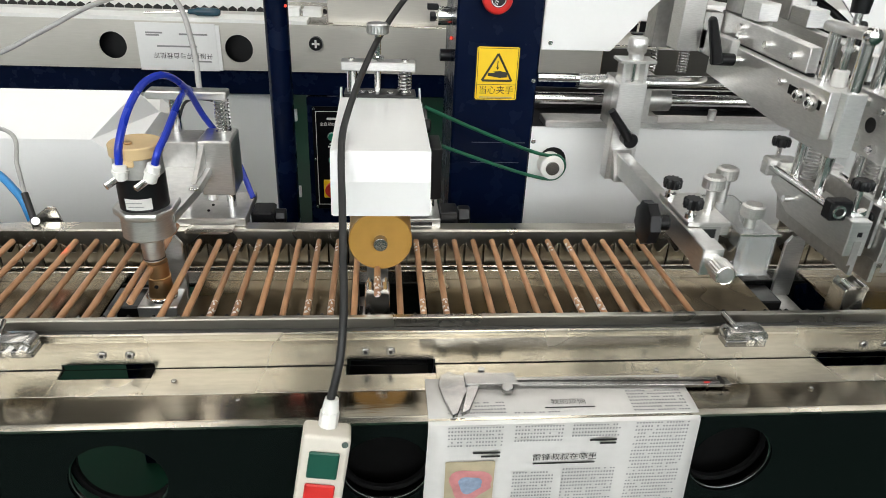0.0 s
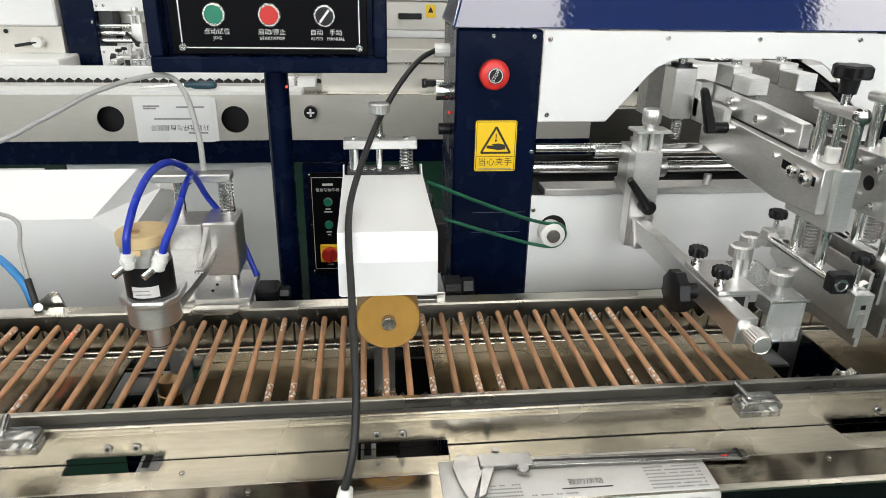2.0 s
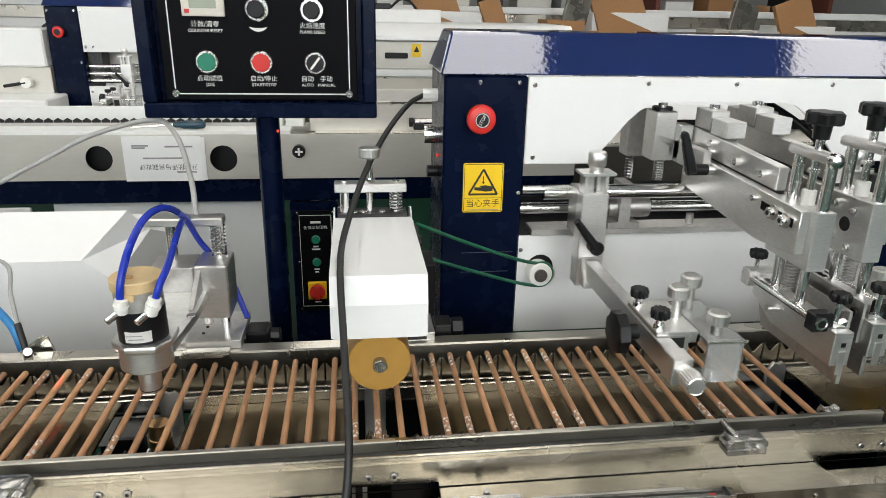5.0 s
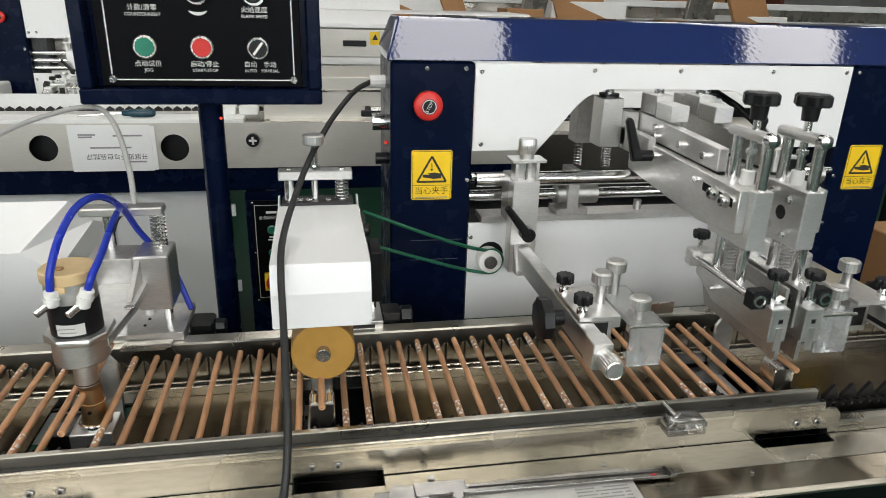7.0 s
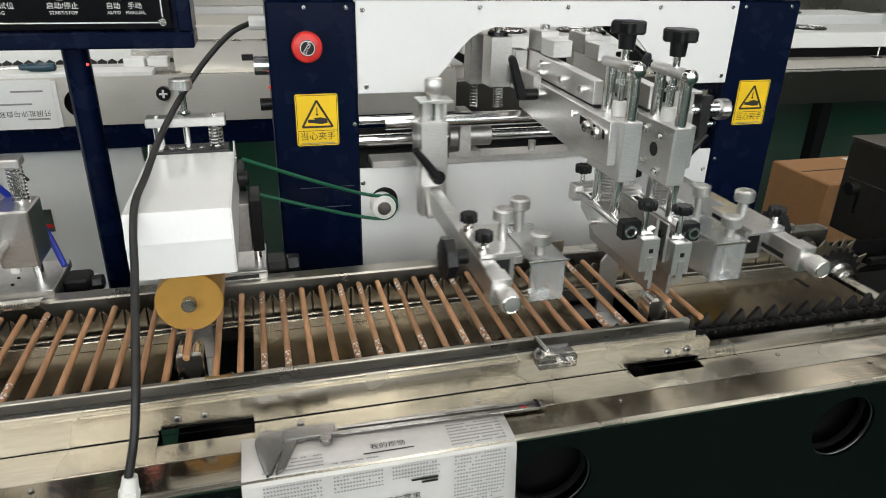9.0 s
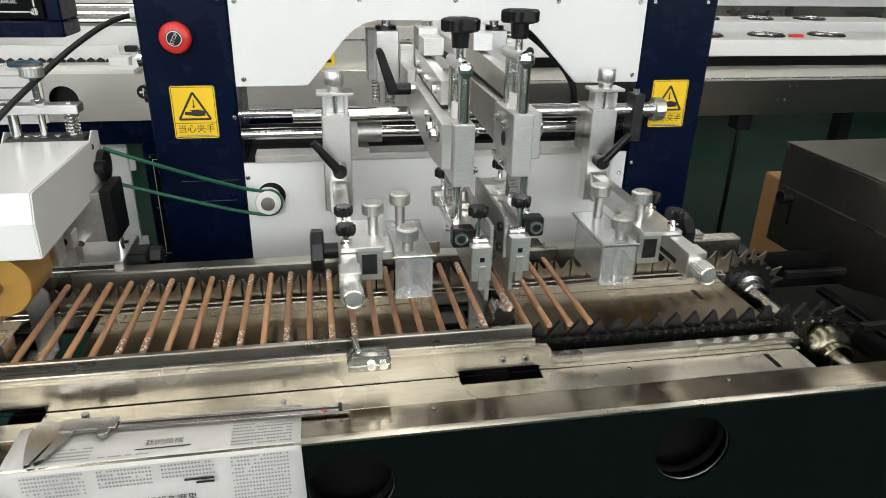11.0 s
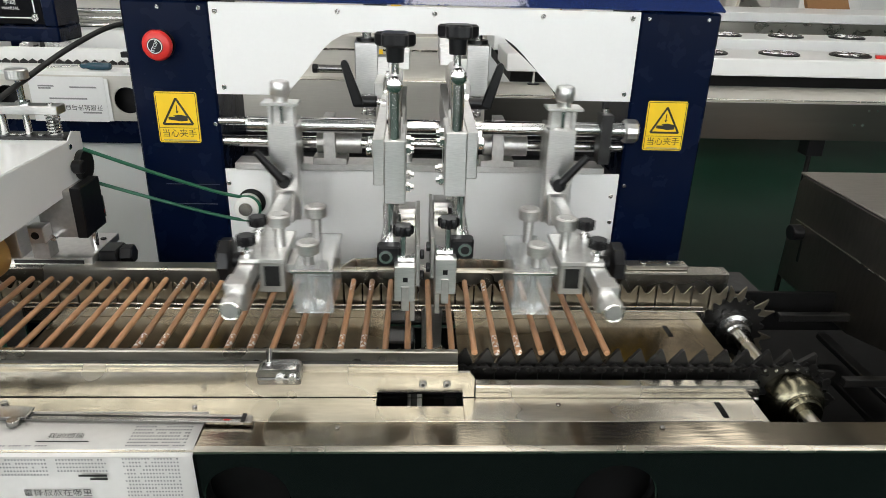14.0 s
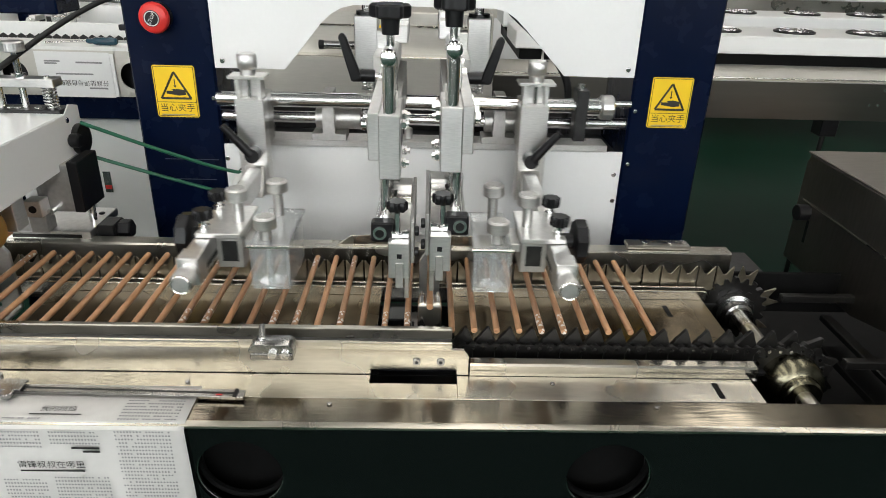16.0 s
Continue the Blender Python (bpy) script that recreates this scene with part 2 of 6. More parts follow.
def rod(p, q, r, seg=16, bm=None, r2=None, w=0.0):
    bm = bm or bmesh.new()
    p, q = Vector(p), Vector(q)
    d = q - p
    m = Matrix.Translation((p + q) / 2) @ d.to_track_quat("Z", "Y").to_matrix().to_4x4()
    res = bmesh.ops.create_cone(bm, cap_ends=True, segments=seg, radius1=r, radius2=r if r2 is None else r2, depth=d.length, matrix=m)
    if w:
        vs = set(res["verts"])
        caps = [e for e in bm.edges if e.verts[0] in vs and e.verts[1] in vs and any(len(f.verts) > 4 for f in e.link_faces)]
        bmesh.ops.bevel(bm, geom=caps, offset=w, segments=1, affect="EDGES")
    return bm


def prism(poly, axis, a, b, w=0.0, bm=None):
    """A polygon drawn in the two other axes, drawn out along axis from a to b."""
    bm = bm or bmesh.new()

    def put(u, v, t):
        return {"x": (t, u, v), "y": (u, t, v), "z": (u, v, t)}[axis]
    lo = [bm.verts.new(put(u, v, a)) for u, v in poly]
    hi = [bm.verts.new(put(u, v, b)) for u, v in poly]
    n = len(poly)
    bm.faces.new(lo)
    bm.faces.new(hi[::-1])
    for i in range(n):
        bm.faces.new((lo[i], lo[(i + 1) % n], hi[(i + 1) % n], hi[i]))
    bevel(bm, lo + hi, w)
    return bm


def tube(points, r, seg=10, steps=8, bm=None):
    """A round hose through the points (smoothed)."""
    bm = bm or bmesh.new()
    pts = [Vector(p) for p in points]
    ext = [pts[0] * 2 - pts[1], *pts, pts[-1] * 2 - pts[-2]]
    line = []
    for i in range(1, len(ext) - 2):
        a, b, c, d = ext[i - 1:i + 3]
        for k in range(steps):
            t = k / steps
            line.append(0.5 * ((2 * b) + (c - a) * t + (2 * a - 5 * b + 4 * c - d) * t * t + (3 * b - a - 3 * c + d) * t ** 3))
    line.append(pts[-1])
    rings, up = [], Vector((0.3, 0.2, 0.93))
    for i, p in enumerate(line):
        d = (line[min(i + 1, len(line) - 1)] - line[max(i - 1, 0)]).normalized()
        u = (up - d * up.dot(d)).normalized()
        up = u
        v = d.cross(u)
        rings.append([bm.verts.new(p + (u * math.cos(k * math.tau / seg) + v * math.sin(k * math.tau / seg)) * r) for k in range(seg)])
    for a, b in zip(rings, rings[1:]):
        for k in range(seg):
            bm.faces.new((a[k], a[(k + 1) % seg], b[(k + 1) % seg], b[k]))
    bm.faces.new(rings[0][::-1])
    bm.faces.new(rings[-1])
    return bm


def spring(p, q, r, wire, turns, seg=12):
    p, q = Vector(p), Vector(q)
    n = turns * seg
    pts = [p + (q - p) * (i / n) + Vector((math.cos(i * math.tau / seg) * r, math.sin(i * math.tau / seg) * r, 0)) for i in range(n + 1)]
    return tube(pts, wire, 5, 1)


def ring_tube(x, y, z, r, wire, seg=28):
    """A thin upright ring."""
    return tube([(x + r * math.cos(k * math.tau / seg), y, z + r * math.sin(k * math.tau / seg)) for k in range(seg + 1)], wire, 6, 1)


def turned(p, d, profile, seg=24):
    """A turned part: (distance along d, radius) rings from p."""
    bm = bmesh.new()
    p, d = Vector(p), Vector(d).normalized()
    m = d.to_track_quat("Z", "Y").to_matrix()
    rings = [[bm.verts.new(p + d * h + m @ Vector((math.cos(k * math.tau / seg), math.sin(k * math.tau / seg), 0)) * r) for k in range(seg)] for h, r in profile]
    for a, b in zip(rings, rings[1:]):
        for k in range(seg):
            bm.faces.new((a[k], a[(k + 1) % seg], b[(k + 1) % seg], b[k]))
    bm.faces.new(rings[0][::-1])
    bm.faces.new(rings[-1])
    return bm


def knurl(p, q, r, n=24, depth=0.0006):
    """A knurled drum."""
    bm = bmesh.new()
    p, q = Vector(p), Vector(q)
    m = (q - p).to_track_quat("Z", "Y").to_matrix()
    rings = []
    for t, k in ((0, 0.86), (0.12, 1), (0.88, 1), (1, 0.86)):
        rings.append([bm.verts.new(p + (q - p) * t + m @ Vector((math.cos(i * math.pi / n), math.sin(i * math.pi / n), 0)) * (r * k - (depth if i % 2 else 0))) for i in range(2 * n)])
    for a, b in zip(rings, rings[1:]):
        for i in range(2 * n):
            bm.faces.new((a[i], a[(i + 1) % (2 * n)], b[(i + 1) % (2 * n)], b[i]))
    bm.faces.new(rings[0][::-1])
    bm.faces.new(rings[-1])
    return bm


def star_knob(x, y, z0, z1, r, lobes=6):
    bm = bmesh.new()
    n = lobes * 8
    rings = []
    for t, k in ((0, 0.9), (0.15, 1), (0.85, 1), (1, 0.88)):
        z = z0 + (z1 - z0) * t
        ring = []
        for i in range(n):
            a = i * math.tau / n
            rr = r * k * (0.89 + 0.11 * math.cos(a * lobes))
            ring.append(bm.verts.new((x + rr * math.cos(a), y + rr * math.sin(a), z)))
        rings.append(ring)
    for a, b in zip(rings, rings[1:]):
        for i in range(n):
            bm.faces.new((a[i], a[(i + 1) % n], b[(i + 1) % n], b[i]))
    bm.faces.new(rings[0][::-1])
    bm.faces.new(rings[-1])
    return bm


def holed(x0, x1, z0, z1, y0, y1, holes, seg=40):
    """An upright plate along x from y0 to y1 with round holes (x, z, r), cut as grid cells with a fan round each hole."""
    bm = bmesh.new()
    xs = sorted({x0, x1, *(h[0] - h[2] * 1.15 for h in holes), *(h[0] + h[2] * 1.15 for h in holes)})
    hole_at = {round(h[0], 4): h for h in holes}
    for a, b in zip(xs, xs[1:]):
        h = hole_at.get(round((a + b) / 2, 4))
        if not h:
            prism([(a, z0), (b, z0), (b, z1), (a, z1)], "y", y0, y1, 0, bm)
            continue
        hx, hz, r = h
        rim = [(hx + r * math.cos(i * math.tau / seg), hz + r * math.sin(i * math.tau / seg)) for i in range(seg)]
        out = []
        for i in range(seg):
            c, s = math.cos(i * math.tau / seg), math.sin(i * math.tau / seg)
            k = min((b - hx) / c if c > 1e-6 else ((a - hx) / c if c < -1e-6 else 9), (z1 - hz) / s if s > 1e-6 else ((z0 - hz) / s if s < -1e-6 else 9))
            out.append((hx + k * c, hz + k * s))
        for y, flip in ((y0, False), (y1, True)):
            ri = [bm.verts.new((u, y, v)) for u, v in rim]
            ro = [bm.verts.new((u, y, v)) for u, v in out]
            for i in range(seg):
                j = (i + 1) % seg
                f = (ri[i], ro[i], ro[j], ri[j])
                bm.faces.new(f if flip else f[::-1])
            corners = [(a, z0), (b, z0), (b, z1), (a, z1)]
            for cx, cz in corners:
                best = min(range(seg), key=lambda k: abs(math.atan2(cz - hz, cx - hx) % math.tau - (k + 0.5) * math.tau / seg))
                vc = bm.verts.new((cx, y, cz))
                bm.faces.new((ro[best], vc, ro[(best + 1) % seg]))
        for i in range(seg):
            j = (i + 1) % seg
            u, v = rim[i], rim[j]
            bm.faces.new([bm.verts.new(c) for c in ((u[0], y0, u[1]), (v[0], y0, v[1]), (v[0], y1, v[1]), (u[0], y1, u[1]))])
    bmesh.ops.remove_doubles(bm, verts=bm.verts, dist=0.00002)
    return bm


def screw(parent, x, y, z, r=0.0035, axis="y", material=None):
    d = {"y": (0, -0.0022, 0), "z": (0, 0, 0.0022), "x": (-0.0022, 0, 0), "X": (0.0022, 0, 0)}[axis]
    bm = rod((x, y, z), (x + d[0], y + d[1], z + d[2]), r, 12, w=0.0006)
    return part("screw", bm, material or CHROME, parent)


def words(parent, text, x, y, z, size, material, up=(0, 0, 1), flip=False, name="lettering", turn=0):
    """Raised lettering on an upright or lying face."""
    cu = bpy.data.curves.new("lettering", "FONT")
    cu.body, cu.size, cu.align_x, cu.align_y = text, size, "CENTER", "CENTER"
    cu.resolution_u = 2
    ob = bpy.data.objects.new("lettering", cu)
    me = bpy.data.meshes.new_from_object(ob)
    bpy.data.objects.remove(ob)
    m = Matrix.Translation(Vector((x, y, z)) - BASE[parent.name])
    rot = pose(0, 0, 0, 90, 0, 0) if up[2] else pose(0, 0, 0, 0, 0, 0)
    if flip:
        rot = rot @ pose(0, 0, 0, 0, 0, 180)
    if turn:
        rot = rot @ pose(0, 0, 0, 0, 0, turn)
    me.transform(m @ rot)
    me.materials.append(material)
    o = new(name, me)
    o.parent = parent
    BASE[o.name] = BASE[parent.name]
    return o

# ---- the hall ----
solid("floor", box(-9, 11, -6, 13, -0.1, 0, 0), FLOOR, "green epoxy-coated factory floor", "floor", "structure")
solid("wall_north", box(-9, 11, 13, 13.2, 0, 5.2, 0), WALL, "plain pale factory wall", "wall", "structure")
solid("wall_south", box(-9, 11, -6.2, -6, 0, 5.2, 0), WALL, "plain pale factory wall", "wall", "structure")
solid("wall_west", box(-9.2, -9, -6, 13, 0, 5.2, 0), WALL, "plain pale factory wall", "wall", "structure")
solid("wall_east", box(11, 11.2, -6, 13, 0, 5.2, 0), WALL, "plain pale factory wall", "wall", "structure")
solid("ceiling", box(-9, 11, -6, 13, 5.2, 5.4, 0), CEIL, "plain factory ceiling", "ceiling", "structure")


def ceiling_lamp(x, y, half=1.57):
    t = thing("ceiling_light", (x, y, 4.2), "unseen long white ceiling light panel above the machines", "light", "rows of ceiling lights")
    part("housing", box(x - 0.36, x + 0.36, y - half - 0.02, y + half + 0.02, 4.26, 4.32, 0.004), WHITE_MATT, t)
    part("diffuser", box(x - 0.32, x + 0.32, y - half, y + half, 4.245, 4.262, 0.002), PANEL, t)
    for dy in (-0.6 * half, 0.6 * half):
        part("hanger", rod((x, y + dy, 4.32), (x, y + dy, 5.2), 0.006, 8), ALU_MATT, t)


for lx in (-3.9, -1.6, 0.65):
    for ly in (-2.2, 1.0):
        ceiling_lamp(lx, ly)
ceiling_lamp(2.9, 1.0)
# Unseen lamps added to brighten the neighbour machine's white covers.
for lx in (-3.9, -1.6, 0.65):
    ceiling_lamp(lx, -4.8, 0.98)
for lx in (-3.9, -1.6, 0.65, 2.9, 5.15):
    ceiling_lamp(lx, 3.64, 1.0)
# Another unseen row, added to lift the neighbour row and the background.
for lx in (-3.9, -0.5, 2.9, 5.15):
    ceiling_lamp(lx, 6.9, 1.4)
# Unseen windows added on the south wall to brighten faces turned forward.
for n, wx in enumerate((-6.6, -3.0, 0.6, 4.2)):
    w = thing("window_%d" % (n + 1), (wx, -6, 1.2), "unseen tall window added for light from the front", "window", kind="structure")
    part("pane", box(wx - 1.3, wx + 1.3, -5.99, -5.97, 1.2, 4.7, 0), FRONT_FILL, w)
    part("window_frame", box(wx - 1.36, wx + 1.36, -5.985, -5.955, 2.57, 2.63, 0.003), WHITE_MATT, w)
    for dx in (-1.33, 0, 1.33):
        part("window_frame", box(wx + dx - 0.03, wx + dx + 0.03, -5.985, -5.95, 1.2, 4.7, 0.003), WHITE_MATT, w)

# ---- the printing machine: bed ----
BX0, BX1 = -1.35, 1.75
STATIONS = [(-0.440, -0.353), (-0.167, -0.078), (0.333, 0.423)]
bed = thing("printing_machine", (0.2, 0.6, 0), "long stainless steel pencil printing machine bed", "machine")
HOLES = [(-0.372, 0.722, 0.044), (-0.128, 0.726, 0.042), (0.212, 0.726, 0.042), (0.572, 0.726, 0.042), (0.97, 0.726, 0.042), (-0.75, 0.726, 0.042)]
part("front_panel", holed(BX0, BX1, 0.10, 0.782, 0.330, 0.334, HOLES), FRONTSTEEL, bed, "steel front panel with round holes, coloured as the dark floor it mirrors", smooth=False)
# Black sheet added behind the panel to keep the holes in shade.
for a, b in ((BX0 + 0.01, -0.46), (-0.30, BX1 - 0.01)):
    part("inner_shade_sheet", box(a, b, 0.372, 0.375, 0.10, 0.775, 0), SHADEBLACK, bed, "black sheet added for the shade inside the bed")
part("inner_post", rod((-0.385, 0.52, 0), (-0.385, 0.52, 0.70), 0.009, 14), SATIN, bed, "grey tube inside the bed")
part("inner_cable", tube([(-0.395, 0.55, 0.40), (-0.36, 0.54, 0.46), (-0.30, 0.52, 0.52), (-0.24, 0.50, 0.55)], 0.006, 10, 6), GREYHOSE, bed, "pale cable inside the bed")
# Sleeves are black to carry the shade inside each hole.
for hx, hz, hr in HOLES:
    part("hole_rim", ring_tube(hx, 0.3355, hz, hr + 0.0008, 0.0022, 40), CLAMPMETAL, bed, "rolled rim of a round hole")
    part("hole_sleeve", ring_tube(hx, 0.352, hz, hr + 0.003, 0.004, 40), SHADEBLACK, bed)
part("edge_strip", prism([(0.333, 0.7826), (0.3292, 0.7832), (0.3292, 0.7858), (0.331, 0.787), (0.336, 0.787), (0.336, 0.7826)], "x", BX0, BX1), STEEL_TOP, bed, "bright folded edge")
part("outer_ledge", box(BX0, BX1, 0.336, 0.3722, 0.783, 0.787, 0.0005), LEDGE, bed, "brushed steel front ledge")
# the ledge behind it, cut by three windows
xs = [BX0] + [v for s in STATIONS for v in s] + [0.735]
for a, b in zip(xs[::2], xs[1::2]):
    part("ledge_plate", box(a, b, 0.3728, 0.418, 0.783, 0.787, 0.0004), STEEL_TOP, bed, "pale brushed steel ledge plate")
for a, b in STATIONS:
    part("ledge_plate", box(a, b, 0.3728, 0.398, 0.783, 0.787, 0.0004), STEEL_TOP, bed)
    # Black plate puts the shade under the opening into colour.
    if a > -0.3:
        part("recess", box(a - 0.002, b + 0.002, 0.398, 0.60, 0.70, 0.704, 0), BLACK, bed, "black plate standing in for the shade inside the bed")
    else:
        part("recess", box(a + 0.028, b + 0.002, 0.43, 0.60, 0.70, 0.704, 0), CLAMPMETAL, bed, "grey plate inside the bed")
notched = [(BX0, 0.7872)]
for a, b in STATIONS:
    notched += [(a, 0.7872), (a, 0.7935), (b, 0.7935), (b, 0.7872)]
notched += [(0.435, 0.7872), (0.435, 0.811), (0.430, 0.818), (BX0, 0.818)]
part("rail_plate", prism(notched, "y", 0.413, 0.417), STEEL_TOP, bed, "upright rail plate notched over the openings", smooth=False)
part("rail_bar", box(BX0, 0.418, 0.4172, 0.4205, 0.80, 0.824, 0.001), STEEL_TOP, bed, "bright rail lip")
part("rail_groove", box(BX0, 0.418, 0.4207, 0.4318, 0.80, 0.820, 0.0005), DARKSTEEL, bed, "dark groove of the rail")
part("rail_bar", box(BX0, 0.418, 0.432, 0.439, 0.80, 0.831, 0.001), STEEL, bed, "bright inner rail lip")
part("low_step", box(0.4352, 0.745, 0.4175, 0.432, 0.783, 0.798, 0.002), STEEL_TOP, bed, "bright folded step beside the chain")
part("chain_trough", box(BX0, 0.78, 0.440, 0.486, 0.772, 0.776, 0.0005), BLACK, bed, "dark chain trough")
trays = [(BX0, -0.440), (-0.353, -0.167), (-0.078, 0.333), (0.423, 0.748)]
for a, b in trays:
    part("tray", box(a, b, 0.484, 0.588, 0.781, 0.785, 0.0004), TRAY, bed, "stained steel drip tray")
part("tray_lip", box(BX0, 0.752, 0.5885, 0.5915, 0.781, 0.797, 0.0006), BRIGHT, bed, "bright double guide strip")
part("tray_lip", box(BX0, 0.752, 0.5965, 0.600, 0.781, 0.799, 0.0006), BRIGHT, bed)
part("rear_trough", box(BX0, 0.80, 0.6005, 0.640, 0.768, 0.772, 0.0005), DARKSTEEL, bed, "dark rear chain trough")
part("rear_rail", prism([(0.640, 0.765), (0.640, 0.826), (0.642, 0.828), (0.662, 0.828), (0.662, 0.824), (0.645, 0.822), (0.645, 0.765)], "x", BX0, 0.80), STEEL, bed, "brushed steel rear rail")
part("rear_shelf", box(BX0, 0.90, 0.645, 0.80, 0.752, 0.757, 0.001), DARKSTEEL, bed, "dark rear shelf under the columns")
part("rear_panel", box(-0.20, BX1, 0.956, 0.96, 0.05, 0.56, 0.001), DARKSTEEL, bed)
# Pit floor, walls and rail are blackened for the shade at the chain end.
part("end_floor", box(0.735, BX1, 0.376, 0.95, 0.60, 0.604, 0.001), SHADEBLACK, bed, "pit floor blackened for the shade at the chain end")
part("end_rail", box(0.80, BX1, 0.640, 0.646, 0.74, 0.80, 0.001), SHADEBLACK, bed, "rear rail blackened for the shadow it lies in")
part("pit_wall", box(0.7355, 0.7385, 0.376, 0.64, 0.60, 0.781, 0.0005), SHADEBLACK, bed)
part("pit_bar", box(0.93, 0.96, 0.40, 0.60, 0.70, 0.71, 0.001), SHADEBLACK, bed, "dark slotted guide bar")
for lx in (-1.3, 0.25, 1.70):
    for ly in (0.40, 0.90):
        part("leg", box(lx - 0.03, lx + 0.03, ly - 0.03, ly + 0.03, 0, 0.6, 0.002), BLUE, bed, "navy square leg")
for sx, sy in ((-0.33, 0.392), (0.149, 0.396), (0.522, 0.399), (0.738, 0.41), (-0.57, 0.393)):
    screw(bed, sx, sy, 0.787, 0.0026, "z", CLAMPMETAL)
for sx in (-0.265, 0.297, -0.56, 0.62, 0.90):
    screw(bed, sx, 0.362, 0.787, 0.0024, "z", CLAMPMETAL)
for sx in (-0.400, -0.374, -0.148, -0.123, 0.381, 0.406):
    screw(bed, sx, 0.4128, 0.804, 0.0042, "y", CLAMPMETAL)
    part("screw_socket", rod((sx, 0.4106, 0.804), (sx, 0.4103, 0.804), 0.002, 6), BLACK, bed)
part("seam", box(BX0, 0.735, 0.4119, 0.4128, 0.7869, 0.7873, 0), SHADEBLACK, bed, "dark seam along the rail foot")
part("slot_mark", box(0.690, 0.696, 0.379, 0.405, 0.7855, 0.7874, 0), SHADEBLACK, bed, "narrow dark slot")
part("slot_mark", box(0.690, 0.696, 0.545, 0.572, 0.7835, 0.7854, 0), SHADEBLACK, bed)


def rail_clip(x):
    z = 0.823
    t = thing("rail_clamp", (x, 0.405, z - 0.01), "small split aluminium clamp on the front rail", "clamp", "clamps on the rail")
    part("jaw", prism([(x - 0.022, z + 0.005), (x - 0.016, z + 0.011), (x + 0.018, z + 0.011), (x + 0.022, z + 0.006), (x + 0.022, z + 0.0012), (x - 0.022, z + 0.0012)], "y", 0.394, 0.4128, 0.0006), CLAMPMETAL, t)
    part("jaw", box(x - 0.021, x + 0.022, 0.394, 0.4128, z - 0.008, z, 0.0012), CLAMPMETAL, t)
    part("pin", rod((x - 0.010, 0.404, z + 0.0105), (x - 0.014, 0.424, z + 0.014), 0.0034, 12), CLAMPMETAL, t)
    part("bolt", rod((x + 0.002, 0.3945, z), (x + 0.002, 0.390, z), 0.0046, 6), CHROME, t)
    part("bolt", rod((x + 0.014, 0.3945, z), (x + 0.014, 0.391, z), 0.0046, 14), CHROME, t)
    part("bolt", rod((x - 0.010, 0.404, z + 0.011), (x - 0.010, 0.404, z + 0.0128), 0.0036, 14), CHROME, t)


rail_clip(0.236)
rail_clip(-0.474)

# ---- the blue gantry ----
gantry = thing("gantry", (0.38, 0.86, 0), "navy enamelled machine gantry with white cover panels", "machine frame")


def column(x0, x1):
    c = part("column", box(x0, x1, 0.8, 0.95, 0.05, 1.152, 0.003), BLUE, gantry, "navy enamelled upright column")
    return c


column(-0.030, 0.088)
column(0.682, 0.796)
cb = bmesh.new()
prof = [(0.797, 1.1535), (0.952, 1.1535), (0.952, 1.208), (0.868, 1.208), (0.860, 1.204)]
lo = [cb.verts.new((-0.036 + (0.022 if z > 1.19 else 0), y, z)) for y, z in prof]
hi = [cb.verts.new((0.802 - (0.022 if z > 1.19 else 0), y, z)) for y, z in prof]
cb.faces.new(lo)
cb.faces.new(hi[::-1])
for i in range(5):
    cb.faces.new((lo[i], lo[(i + 1) % 5], hi[(i + 1) % 5], hi[i]))
bevel(cb, lo + hi, 0.003, 2)
part("cap", cb, BLUECAP, gantry, "glossy navy sloping top cap", smooth=False)
upper = [(0.0885, 1.028), (0.186, 1.028), (0.215, 1.062), (0.238, 1.090), (0.252, 1.104), (0.268, 1.113), (0.285, 1.117), (0.478, 1.117), (0.494, 1.113), (0.508, 1.104), (0.522, 1.090), (0.581, 1.028), (0.6815, 1.028), (0.6815, 1.1515), (0.0885, 1.1515)]
part("upper_panel", prism(upper, "y", 0.799, 0.803, 0.0006), WHITE, gantry, "white cover panel with an arched cut-out")
part("lower_panel", box(0.084, 0.6815, 0.803, 0.807, 0.757, 0.917, 0.0008), WHITE, gantry, "white lower cover panel")
# Sheet and tray are coloured dark for the shade inside the gantry.
part("inner_back", box(0.088, 0.682, 0.946, 0.950, 0.757, 0.94, 0.0005), DARKSTEEL, gantry, "dark sheet standing in for shade inside the gantry")
part("cross_tray", box(0.088, 0.682, 0.835, 0.945, 0.90, 0.906, 0.0005), BLACK, gantry, "black inside tray, coloured for the shade there")
for sx, sz in ((0.100, 1.038), (0.671, 1.039), (0.097, 1.140), (0.262, 1.143), (0.395, 1.143), (0.545, 1.143), (0.670, 1.143)):
    screw(gantry, sx, 0.799, sz)
for sx, sz in ((0.092, 0.895), (0.672, 0.882), (0.675, 0.84)):
    screw(gantry, sx, 0.803, sz)
for sx, sz in ((0.020, 1.143), (0.075, 1.143), (0.082, 0.985), (0.694, 1.143), (0.778, 1.143), (0.690, 0.98), (0.690, 0.90)):
    screw(gantry, sx, 0.8, sz, 0.003)
for z0 in (0.893, 0.862):
    part("scuff", box(0.0, 0.06 + (z0 - 0.8) * 0.2, 0.7992, 0.8, z0, z0 + 0.0008, 0), SCUFF, gantry, "pale scuff in the enamel")


